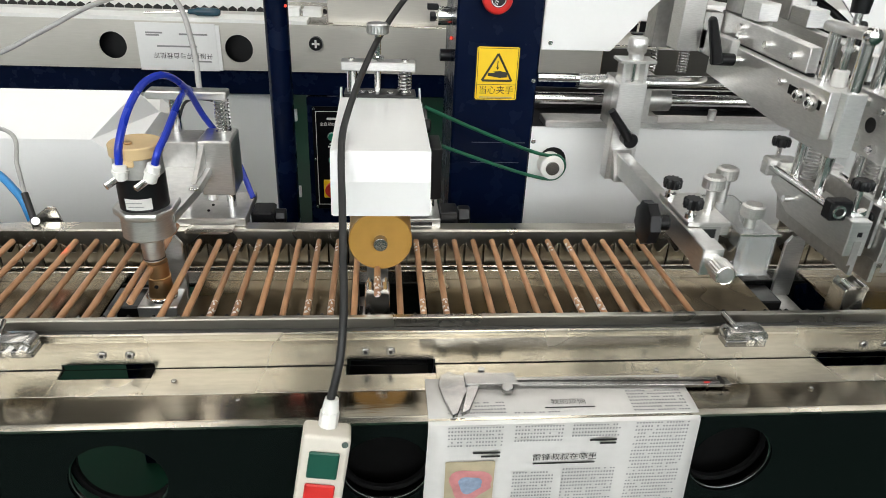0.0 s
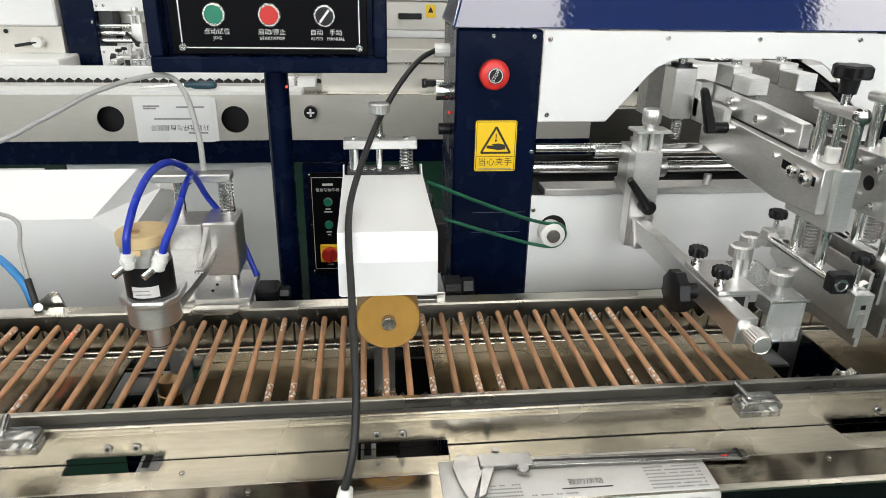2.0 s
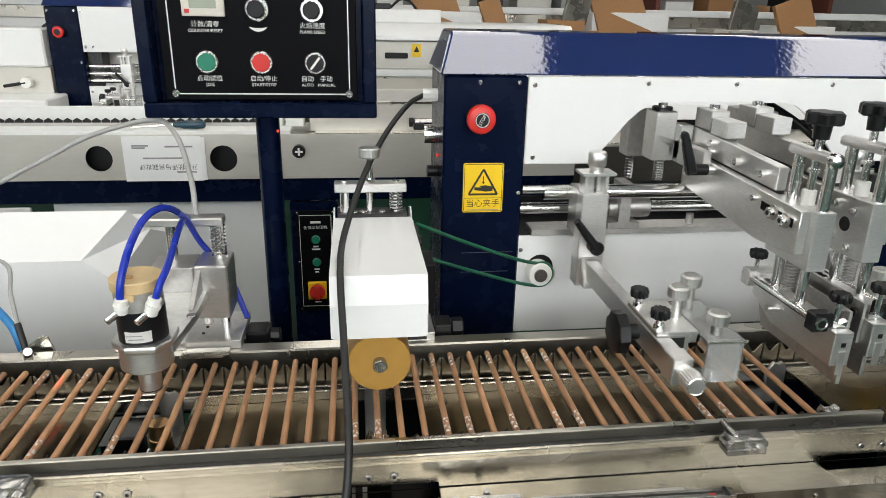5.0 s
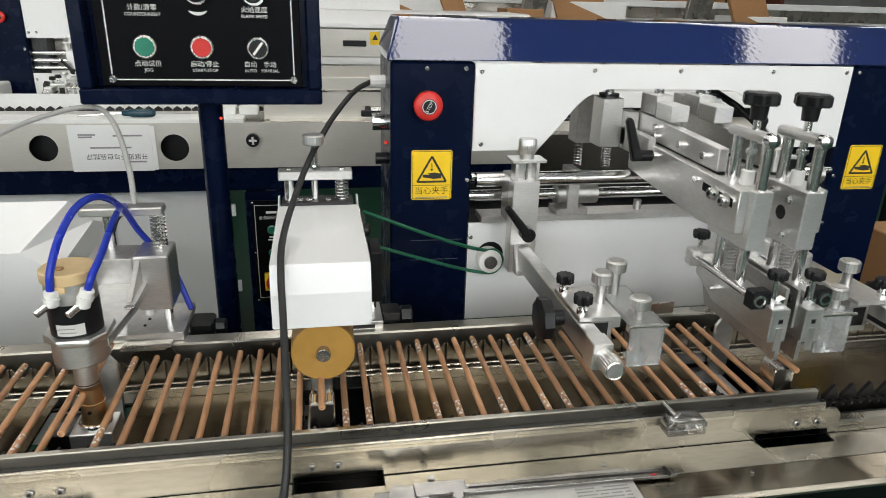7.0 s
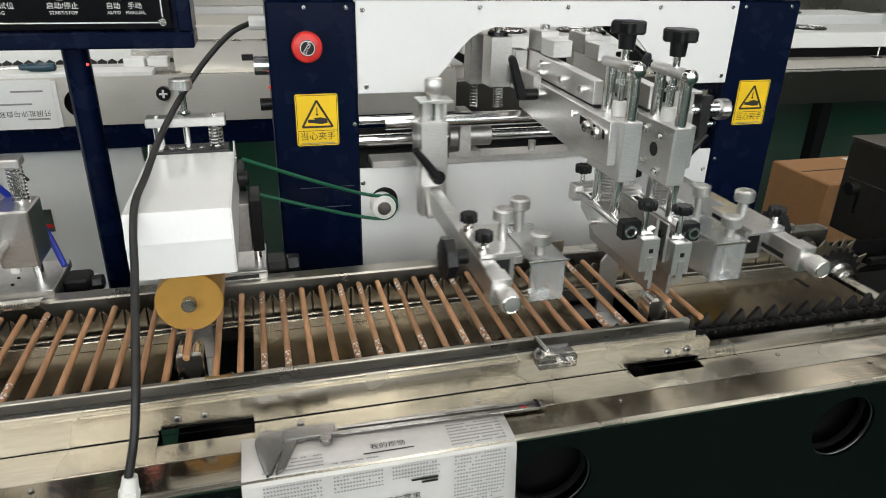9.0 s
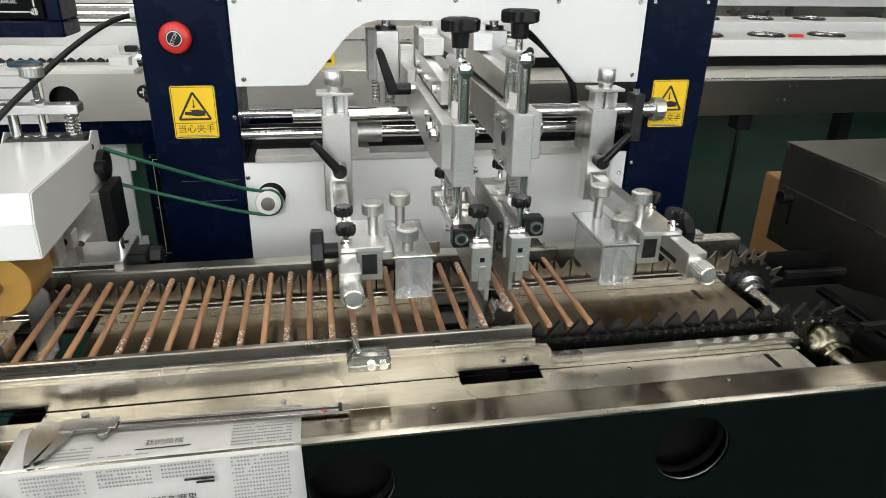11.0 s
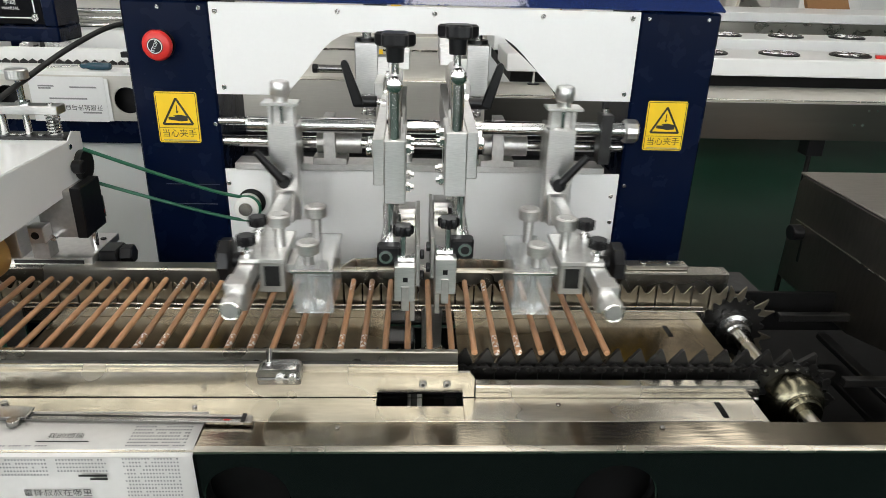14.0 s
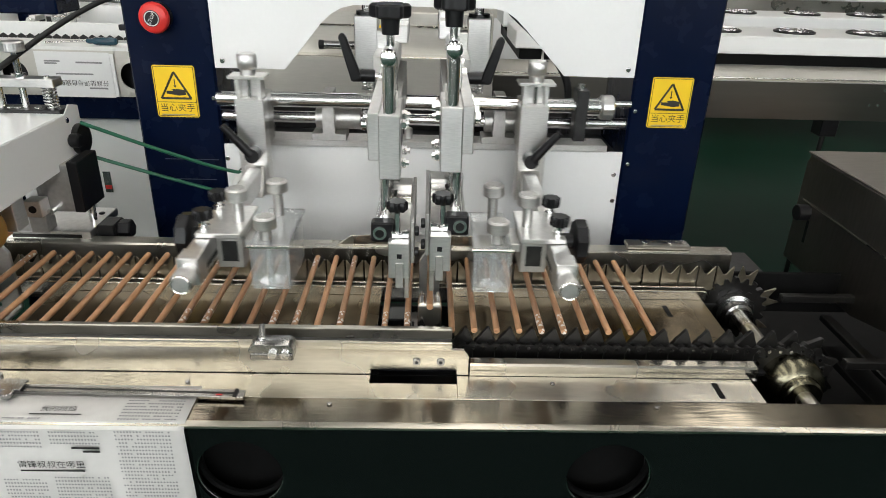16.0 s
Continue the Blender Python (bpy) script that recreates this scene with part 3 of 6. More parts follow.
def estop(x, z, y, k=1.0, parent_label="red mushroom emergency stop button"):
    t = thing("emergency_stop", (x, y, z), parent_label, "button", "emergency stops")
    part("collar", rod((x, y, z), (x, y - 0.006 * k, z), 0.019 * k, 28), BLACK, t, "black collar")
    part("stem", rod((x, y - 0.006 * k, z), (x, y - 0.014 * k, z), 0.013 * k, 20), RED, t)
    bm = bmesh.new()
    for a, b, r1, r2 in ((0.013, 0.018, 0.0195, 0.0205), (0.018, 0.023, 0.0205, 0.0185), (0.023, 0.0265, 0.0185, 0.013)):
        rod((x, y - a * k, z), (x, y - b * k, z), r1 * k, 32, bm, r2 * k)
    part("mushroom", bm, RED, t, "red mushroom head")
    part("disc", rod((x, y - 0.0262 * k, z), (x, y - 0.0274 * k, z), 0.0105 * k, 24), BLACK, t, "black legend disc")
    if k == 1.0:
        words(t, "STOP", x, y - 0.0277, z, 0.0068, NYLON, turn=62)
        part("legend_ring", ring_tube(x, y - 0.0274, z, 0.0092, 0.0006), NYLON, t, "white legend ring")
    return t


estop(0.020, 1.095, 0.8)


def warning_sign(x, z):
    """Sign 59 mm wide and 73 mm high, its left lower corner at x, z."""
    t = thing("warning_sign", (x + 0.029, 0.8, z), "yellow crushing warning sticker with a black triangle", "sign", "warning stickers")
    part("plate", prism([(x + 0.002, z), (x + 0.057, z), (x + 0.059, z + 0.002), (x + 0.059, z + 0.071), (x + 0.057, z + 0.073), (x + 0.002, z + 0.073), (x, z + 0.071), (x, z + 0.002)], "y", 0.7986, 0.7998), YELLOW, t)
    bm = bmesh.new()
    cx = x + 0.0295
    for a, b in (((-0.021, 0.027), (0.021, 0.027)), ((0.021, 0.027), (0, 0.064)), ((0, 0.064), (-0.021, 0.027))):
        rod((cx + a[0], 0.7984, z + a[1]), (cx + b[0], 0.7984, z + b[1]), 0.0015, 8, bm)
    part("triangle", bm, INK, t)
    bm = bmesh.new()
    for a, b in (((0.0018, 0.0018), (0.0572, 0.0018)), ((0.0572, 0.0018), (0.0572, 0.0712)), ((0.0572, 0.0712), (0.0018, 0.0712)), ((0.0018, 0.0712), (0.0018, 0.0018))):
        rod((x + a[0], 0.7985, z + a[1]), (x + b[0], 0.7985, z + b[1]), 0.0004, 6, bm)
    part("border", bm, INK, t)
    bm = prism([(cx - 0.013, z + 0.0335), (cx - 0.005, z + 0.0325), (cx + 0.004, z + 0.031), (cx + 0.014, z + 0.032), (cx + 0.014, z + 0.0385), (cx + 0.004, z + 0.0405), (cx - 0.006, z + 0.0395), (cx - 0.003, z + 0.0375), (cx - 0.013, z + 0.0375)], "y", 0.7980, 0.7986)
    prism([(cx - 0.0006, z + 0.044), (cx + 0.0006, z + 0.044), (cx + 0.0006, z + 0.054), (cx - 0.0006, z + 0.054)], "y", 0.7980, 0.7986, 0, bm)
    prism([(cx - 0.002, z + 0.0455), (cx, z + 0.042), (cx + 0.002, z + 0.0455)], "y", 0.7980, 0.7986, 0, bm)
    part("pictogram", bm, INK, t)
    part("rule", box(x + 0.002, x + 0.057, 0.7982, 0.7986, z + 0.0212, z + 0.0218, 0), INK, t)
    words(t, "当心夹手", cx, 0.7981, z + 0.0130, 0.0125, INK)
    part("small_print", box(x + 0.006, x + 0.053, 0.7982, 0.7986, z + 0.003, z + 0.0042, 0), GREYINK, t)


warning_sign(0.0, 0.957)
warning_sign(0.709, 0.957)

# ---- guide shafts inside the gantry ----
sh = thing("guide_shafts", (0.38, 0.80, 0.94), "chromed guide shafts on an aluminium rail", "rail")
part("shaft_end", rod((0.088, 0.8005, 0.990), (0.682, 0.8005, 0.990), 0.0062, 16), CHROME, sh)
part("shaft", rod((0.088, 0.815, 0.957), (0.682, 0.815, 0.957), 0.0085, 24), CHROME, sh)
part("rail", box(0.105, 0.655, 0.795, 0.835, 0.919, 0.929, 0.001), ALU, sh)
for cx in (0.245, 0.492):
    part("saddle", prism([(cx - 0.025, 0.929), (cx + 0.025, 0.929), (cx + 0.025, 0.939), (cx + 0.008, 0.939), (cx + 0.008, 1.0), (cx - 0.008, 1.0), (cx - 0.008, 0.939), (cx - 0.025, 0.939)], "y", 0.790, 0.826, 0.0008), ALU_MATT, sh)
    part("bush", rod((cx - 0.02, 0.815, 0.957), (cx + 0.045, 0.815, 0.957), 0.016, 20), ALU_MATT, sh)
part("nozzle", rod((0.36, 0.81, 0.930), (0.36, 0.81, 0.945), 0.006, 12), ALU, sh)


slide = thing("sliding_shaft", (0.38, 0.782, 0.990), "chromed sliding shaft with a knurled end collar", "shaft")
part("shaft", rod((0.129, 0.782, 0.990), (0.652, 0.782, 0.990), 0.0105, 24), CHROME, slide)
part("end_clamp", box(0.632, 0.649, 0.768, 0.796, 0.942, 1.014, 0.001), DARKSTEEL, slide, "dark end clamp")
part("clamp_screw", rod((0.640, 0.782, 1.014), (0.640, 0.782, 1.021), 0.005, 12), CHROME, slide)
part("shaft_tip", rod((0.649, 0.782, 0.989), (0.672, 0.782, 0.989), 0.0125, 20), CHROME, slide)
part("collar", knurl((0.668, 0.782, 0.989), (0.687, 0.782, 0.989), 0.0175, 14, 0.001), ALU, slide, "knurled end collar")


ah = thing("black_air_hose", (0.54, 0.86, 0.99), "black air hose curving down inside the gantry", "hose")
part("hose", tube([(0.509, 0.902, 1.108), (0.515, 0.892, 1.100), (0.542, 0.855, 1.077), (0.576, 0.829, 1.041), (0.596, 0.835, 1.000), (0.60, 0.86, 0.93)], 0.0055, 10, 8), RUBBER, ah)


def head_mount(s):
    """Aluminium mount block, screw and lever, s = 1 or -1 about x = 0.379."""
    X = lambda v: 0.379 + s * (v - 0.379)
    t = thing("head_mount", (X(0.300), 0.83, 0.99), "aluminium mounting block with a spring and a black lever", "mount", "head mounts")
    part("block", box(min(X(0.284), X(0.316)), max(X(0.284), X(0.316)), 0.806, 0.845, 1.030, 1.102, 0.001), ALU, t)
    part("washer", rod((X(0.300), 0.826, 1.102), (X(0.300), 0.826, 1.107), 0.015, 20), DARKSTEEL, t)
    part("screw_head", rod((X(0.300), 0.826, 1.107), (X(0.300), 0.826, 1.118), 0.007, 14), CHROME, t)
    part("spring", spring((X(0.304), 0.822, 0.996), (X(0.304), 0.822, 1.030), 0.0068, 0.0013, 9), CHROME, t)
    part("block", box(min(X(0.277), X(0.303)), max(X(0.277), X(0.303)), 0.882, 0.918, 1.020, 1.096, 0.001), ALU_MATT, t)
    part("spring", spring((X(0.290), 0.900, 0.980), (X(0.290), 0.900, 1.020), 0.006, 0.001, 8), CHROME, t)
    part("cross_bar", box(min(X(0.316), X(0.335)), max(X(0.316), X(0.335)), 0.790, 0.82, 1.035, 1.085, 0.001), ALU, t)
    part("lever_pin", rod((X(0.334), 0.709, 1.039), (X(0.316), 0.709, 1.039), 0.005, 14), CHROME, t)
    part("lever_hub", rod((X(0.320), 0.709, 1.039), (X(0.291), 0.709, 1.039), 0.0078, 16, w=0.001), BLACK, t, "black lever hub")
    part("lever", prism([(X(0.304), 1.036), (X(0.290), 1.032), (X(0.274), 1.088), (X(0.279), 1.093), (X(0.284), 1.089)], "y", 0.700, 0.710, 0.002), BLACK, t, "black clamping lever")
    part("clamp_bar", box(min(X(0.316), X(0.328)), max(X(0.316), X(0.328)), 0.716, 0.806, 1.030, 1.062, 0.001), ALU_MATT, t)


head_mount(1)
head_mount(-1)


def squeegee_arm(s):
    """Rocking arm with its slotted front block in its low state, s = 1 or -1 about x = 0.381."""
    def X(v):
        return 0.381 + s * (v - 0.381)

    def bx(a, b, *r, **k):
        return box(min(X(a), X(b)), max(X(a), X(b)), *r, **k)

    def px(poly, a, b, w=0.001):
        return prism(poly, "x", min(X(a), X(b)), max(X(a), X(b)), w)
    t = thing("print_head", (X(0.346), 1.0, 1.03), "heavy aluminium squeegee arm with bolts", "machine arm", "squeegee arms")
    part("front_block", bx(0.338, 0.3605, 0.499, 0.580, 0.972, 1.040, w=0.001), ALU, t, "machined aluminium front block")
    part("bar", px([(0.509, 0.989), (0.585, 0.982), (0.790, 1.000), (0.790, 1.050), (0.509, 1.0395)], 0.326, 0.3379), ALU, t, "machined aluminium bar")
    part("inner_bar", px([(0.5802, 0.990), (0.790, 1.004), (0.790, 1.046), (0.5802, 1.040)], 0.338, 0.358), ALU_MATT, t)
    part("upper_bar", px([(0.578, 1.044), (0.800, 1.052), (0.800, 1.084), (0.578, 1.072)], 0.337, 0.350), ALU, t)
    part("joint", px([(0.578, 1.0402), (0.790, 1.0468), (0.790, 1.0515), (0.578, 1.0435)], 0.338, 0.349, 0), DARKSTEEL, t, "dark gap under the upper bar")
    part("back_block", bx(0.335, 0.362, 0.745, 0.790, 1.085, 1.112, w=0.001), ALU_MATT, t)
    part("back_block", bx(0.335, 0.362, 0.700, 0.742, 1.082, 1.104, w=0.001), ALU, t)
    part("back_bolt", rod((X(0.349), 0.766, 1.112), (X(0.349), 0.766, 1.119), 0.007, 16), CHROME, t)
    part("slot", px([(0.520, 1.017), (0.520, 1.027), (0.584, 1.031), (0.584, 1.021)], 0.3262, 0.3256, 0), SHADEBLACK, t, "dark slot")
    for y, z in ((0.533, 1.022), (0.557, 1.024)):
        part("bolt_washer", rod((X(0.326), y, z), (X(0.3242), y, z), 0.0088, 18), ALU_MATT, t)
        b = part("bolt", rod((X(0.3242), y, z), (X(0.3175), y, z), 0.0066, 18, w=0.001), CHROME, t, "socket head bolt")
        part("socket", rod((X(0.3177), y, z), (X(0.3172), y, z), 0.003, 6), BLACK, b)
    for y, z in ((0.520, 0.984), (0.552, 0.988), (0.520, 1.026), (0.552, 1.028)):
        part("hex_bolt", rod((X(0.3605), y, z), (X(0.3655), y, z), 0.0055, 6), CHROME, t)
        part("hex_nut", rod((X(0.3655), y, z), (X(0.369), y, z), 0.0035, 10), CHROME, t)
    part("cheek_hole", rod((X(0.3604), 0.536, 1.007), (X(0.3609), 0.536, 1.007), 0.0085, 22), DARKSTEEL, t, "round recess in the cheek")
    for y, z in ((0.605, 1.058), (0.735, 1.070), (0.735, 1.058), (0.665, 1.060)):
        part("bolt", rod((X(0.337), y, z), (X(0.331), y, z), 0.0048, 12), CHROME, t)
    for y, z in ((0.600, 1.030), (0.735, 1.040)):
        part("pin", rod((X(0.326), y, z), (X(0.3225), y, z), 0.0042, 12), CHROME, t)
    for y in (0.508, 0.562):
        part("guide_post", rod((X(0.349), y, 1.040), (X(0.349), y, 1.094), 0.0064, 20), CHROME, t)
    part("bridge", prism([(X(0.349) + a, 1.0965 + b) for a, b in ((-0.0075, -0.003), (-0.0045, -0.0058), (0.0045, -0.0058), (0.0075, -0.003), (0.0075, 0.003), (0.0045, 0.0058), (-0.0045, 0.0058), (-0.0075, 0.003))], "y", 0.506, 0.576, 0.0006), ALU, t, "faceted aluminium bridge")
    part("acorn_nut", turned((X(0.349), 0.508, 1.0955), (0, -1, 0), ((0.0, 0.0088), (0.006, 0.0088), (0.0085, 0.0075), (0.0102, 0.004), (0.0106, 0.0008)), 12), CHROME, t, "domed end nut")
    part("nylon_bush", rod((X(0.349), 0.535, 1.040), (X(0.349), 0.535, 1.057), 0.0078, 20, w=0.0006), NYLON, t, "white nylon bush")
    part("adjusting_screw", rod((X(0.349), 0.535, 1.057), (X(0.349), 0.535, 1.128), 0.0042, 14), CHROME, t)
    part("hex_nut", rod((X(0.349), 0.535, 1.076), (X(0.349), 0.535, 1.081), 0.0066, 6), CHROME, t)
    k = part("star_knob", star_knob(X(0.349), 0.535, 1.130, 1.1435, 0.021), BLACK, t, "black star knob")
    part("knob_boss", rod((X(0.349), 0.535, 1.114), (X(0.349), 0.535, 1.131), 0.0088, 18, r2=0.010), BLACK, k)
    return t


def squeegee_head(s):
    """The part below the arm that rises and falls."""
    def X(v):
        return 0.377 + s * (v - 0.377) + (0.012 if s < 0 else -0.002)

    def bx(a, b, *r, **k):
        return box(min(X(a), X(b)), max(X(a), X(b)), *r, **k)
    t = thing("squeegee", (X(0.364), 0.52, 0.86), "spring-loaded aluminium squeegee holder with a thin blade", "squeegee", "squeegees")
    for y in (0.508, 0.556):
        part("guide_post", rod((X(0.347), y, 0.925), (X(0.347), y, 1.0), 0.0058, 16), CHROME, t)
    part("spring", spring((X(0.347), 0.532, 0.936), (X(0.347), 0.532, 0.975), 0.0068, 0.0010, 10), ALU_MATT, t)
    part("clamp_bar", bx(0.341, 0.357, 0.470, 0.602, 0.922, 0.930, w=0.001), ALU, t)
    part("side_rod", rod((X(0.340), 0.470, 0.928), (X(0.340), 0.610, 0.928), 0.0045, 12), CHROME, t)
    for y in (0.470, 0.600):
        part("clamp_block", bx(0.334, 0.358, y - 0.008, y + 0.008, 0.916, 0.938, w=0.002), BLACK if y < 0.5 else ALU, t)
    part("holder", prism([(0.448, 0.882), (0.560, 0.882), (0.606, 0.902), (0.606, 0.922), (0.448, 0.922)], "x", min(X(0.352), X(0.374)), max(X(0.352), X(0.374)), 0.001), ALU, t, "aluminium blade holder")
    part("slot", bx(0.361, 0.366, 0.4474, 0.449, 0.905, 0.910, w=0), BLACK, t)
    part("blade", prism([(0.452, 0.857), (0.60, 0.857), (0.612, 0.885), (0.452, 0.885)], "x", min(X(0.3685), X(0.3735)), max(X(0.3685), X(0.3735)), 0.0005), ALU_MATT, t, "thin grey squeegee blade")
    part("pin", rod((X(0.352), 0.56, 0.900), (X(0.344), 0.56, 0.900), 0.004, 12), CHROME, t)
    for y, x in ((0.464, 0.361), (0.60, 0.348)):
        part("thumb_screw", rod((X(x), y, 0.922), (X(x), y, 0.952), 0.003, 10), CHROME, t)
        part("thumb_knob", star_knob(X(x), y, 0.952, 0.962, 0.011, 8), BLACK, t, "small black thumb knob")
    part("rod_end", rod((X(0.343), 0.4625, 0.927), (X(0.343), 0.4605, 0.927), 0.0072, 20), CHROME, t, "round rod end")
    part("rod_socket", rod((X(0.343), 0.4608, 0.927), (X(0.343), 0.460, 0.927), 0.0045, 16), DARKSTEEL, t)
    part("side_plate", prism([(0.462, 0.893), (0.590, 0.893), (0.604, 0.915), (0.604, 0.940), (0.462, 0.940)], "x", min(X(0.3745), X(0.3785)), max(X(0.3745), X(0.3785)), 0.0006), ALU_MATT, t, "thin grey side plate")
    for z in (0.926, 0.902):
        part("side_knob", rod((X(0.3785), 0.472, z), (X(0.383), 0.472, z), 0.0052, 14, w=0.0008), BLACK, t, "small black screw knob")
    part("spacer", bx(0.345, 0.3735, 0.585, 0.612, 0.9225, 0.936, w=0.001), ALU, t)
    part("spacer", bx(0.347, 0.3735, 0.560, 0.584, 0.9225, 0.930, w=0.001), BRIGHT, t)
    part("tongue", bx(0.3595, 0.3675, 0.4465, 0.4479, 0.872, 0.900, w=0.0004), ALU_MATT, t, "steel tongue on the holder")
    part("wing", prism([(X(0.356), 0.923), (X(0.372), 0.923), (X(0.373), 0.930), (X(0.364), 0.926), (X(0.355), 0.930)], "y", 0.460, 0.468), CHROME, t)
    return t


arms = [squeegee_arm(1), squeegee_arm(-1)]
squeegees = [squeegee_head(1), squeegee_head(-1)]


def screen_carriage(s):
    """Travelling bracket with an arm and a U clamp, s = 1 or -1 about x = 0.377."""
    def X(v):
        return 0.377 + s * (v - 0.377)

    def bx(a, b, *r, **k):
        return box(min(X(a), X(b)), max(X(a), X(b)), *r, **k)
    t = thing("screen_carriage", (X(0.187), 0.74, 0.86), "sliding aluminium screen clamp arm with knurled screws", "clamp arm", "sliding clamp arms")
    part("bracket", bx(0.168, 0.206, 0.722, 0.746, 0.868, 1.002, w=0.001), ALU, t, "upright aluminium bracket")
    part("bracket_back", bx(0.170, 0.204, 0.746, 0.786, 0.935, 1.003, w=0.001), ALU_MATT, t)
    part("ear", bx(0.170, 0.175, 0.724, 0.746, 1.002, 1.029, w=0.0005), ALU, t)
    part("ear", bx(0.199, 0.204, 0.724, 0.746, 1.002, 1.029, w=0.0005), ALU, t)
    part("ear_back", bx(0.175, 0.199, 0.741, 0.746, 1.002, 1.029, w=0.0005), ALU, t)
    part("cap_plate", bx(0.163, 0.211, 0.716, 0.748, 1.029, 1.033, w=0.0006), ALU, t)
    part("screw", rod((X(0.187), 0.731, 1.003), (X(0.187), 0.731, 1.03), 0.003, 10), CHROME, t)
    part("knurled_knob", knurl((X(0.187), 0.731, 1.040), (X(0.187), 0.731, 1.060), 0.0125), ALU, t, "knurled aluminium knob")
    part("knob_neck", rod((X(0.187), 0.731, 1.033), (X(0.187), 0.731, 1.041), 0.010, 18), ALU, t)
    part("lever_hub", rod((X(0.189), 0.722, 0.930), (X(0.189), 0.702, 0.930), 0.010, 16, w=0.001), BLACK, t, "black lever hub")
    part("lever", rod((X(0.187), 0.706, 0.932), (X(0.155), 0.700, 0.972), 0.0068, 12, r2=0.0048), BLACK, t, "black clamping lever")
    part("arm_bar", bx(0.1785, 0.1965, 0.440, 0.722, 0.880, 0.908, w=0.001), ALU, t, "long aluminium arm bar")
    part("arm_slot", bx(0.1966, 0.1970, 0.45, 0.60, 0.884, 0.890, w=0), DARKSTEEL, t, "dark slot")
    part("arm_root", prism([(0.700, 0.872), (0.746, 0.868), (0.746, 0.912), (0.722, 0.912)], "x", min(X(0.174), X(0.200)), max(X(0.174), X(0.200)), 0.001), ALU_MATT, t)
    part("end_block", bx(0.1765, 0.1985, 0.431, 0.456, 0.879, 0.909, w=0.001), ALU, t)
    part("end_sleeve", rod((X(0.188), 0.431, 0.895), (X(0.188), 0.420, 0.895), 0.0088, 20), ALU, t)
    k = part("micrometer_knob", knurl((X(0.1885), 0.423, 0.895), (X(0.189), 0.403, 0.8942), 0.0112), ALU, t, "knurled aluminium end knob")
    part("end_cap", rod((X(0.189), 0.4035, 0.8942), (X(0.189), 0.4022, 0.8942), 0.0080, 24), ALU_MATT, k)
    part("end_rim", ring_tube(X(0.189), 0.4032, 0.8942, 0.0092, 0.0010), BRIGHT, k, "bright rim")
    part("hand_knob", knurl((X(0.163), 0.527, 0.893), (X(0.148), 0.527, 0.893), 0.0255, 9, 0.0026), BLACK, t, "black ribbed hand knob")
    part("hand_knob_stem", rod((X(0.1785), 0.527, 0.893), (X(0.162), 0.527, 0.893), 0.009, 14), BLACK, t)
    part("slide_plate", bx(0.180, 0.228, 0.482, 0.565, 0.9085, 0.914, w=0.0008), ALU, t)
    part("slide_block", bx(0.1972, 0.226, 0.495, 0.545, 0.868, 0.9083, w=0.001), ALU_MATT, t)
    part("slide_window", bx(0.203, 0.220, 0.4944, 0.4949, 0.876, 0.900, w=0), DARKSTEEL, t, "dark window in the block")
    for y in (0.5515, 0.494):
        part("thumb_screw", rod((X(0.187), y, 0.908), (X(0.187), y, 0.926), 0.0032, 10), CHROME, t)
        part("thumb_collar", rod((X(0.187), y, 0.914), (X(0.187), y, 0.919), 0.0062, 12), CHROME, t)
        part("thumb_knob", star_knob(X(0.187), y, 0.926, 0.937, 0.0108, 10), BLACK, t, "small black thumb knob")
    part("clamp_top", bx(0.238, 0.279, 0.4745, 0.580, 0.9015, 0.9055, w=0.0008), ACRYLIC, t, "clear acrylic clamp top")
    part("clamp_front", bx(0.238, 0.279, 0.4745, 0.4780, 0.853, 0.9013, w=0.0006), ACRYLIC, t, "clear acrylic clamp front")
    part("clamp_side", bx(0.2762, 0.279, 0.4782, 0.560, 0.853, 0.9013, w=0.0005), ACRYLIC, t, "clear acrylic clamp side")
    part("clamp_lip", bx(0.235, 0.282, 0.4712, 0.4742, 0.902, 0.9055, w=0.0008), BRIGHT, t, "bright bent lip")
    part("bridge_plate", bx(0.2262, 0.2378, 0.500, 0.545, 0.890, 0.900, w=0.0008), ALU, t)
    for x, y, z in ((0.253, 0.490, 0.926), (0.253, 0.559, 0.942), (0.218, 0.519, 0.946)):
        part("knurled_screw", knurl((X(x), y, z - 0.008), (X(x), y, z + 0.006), 0.0122), ALU, t, "knurled aluminium thumb screw")
        part("screw_top", rod((X(x), y, z + 0.006), (X(x), y, z + 0.0068), 0.0085, 20), ALU_MATT, t)
        part("screw_neck", rod((X(x), y, 0.9057), (X(x), y, z - 0.007), 0.0058, 16), ALU, t)
    part("foot_rod", rod((X(0.255), 0.490, 0.855), (X(0.255), 0.490, 0.9014), 0.0038, 12), CHROME, t)
    part("foot", rod((X(0.256), 0.491, 0.8530), (X(0.256), 0.491, 0.8565), 0.0130, 24), CHROME, t, "round clamp foot")
    return t


carriages = [screen_carriage(1), screen_carriage(-1)]
# ---- lifters under the three stations ----
PITCH, X0, T, PHASE0 = 0.0241, 0.201, 0.907, 0.182
RZ, RY0, RY1, LIFT = 0.823, 0.444, 0.619, 0.028
RESTS = [X0 - 24 * PITCH, X0 - 14 * PITCH, X0 + 8 * PITCH]


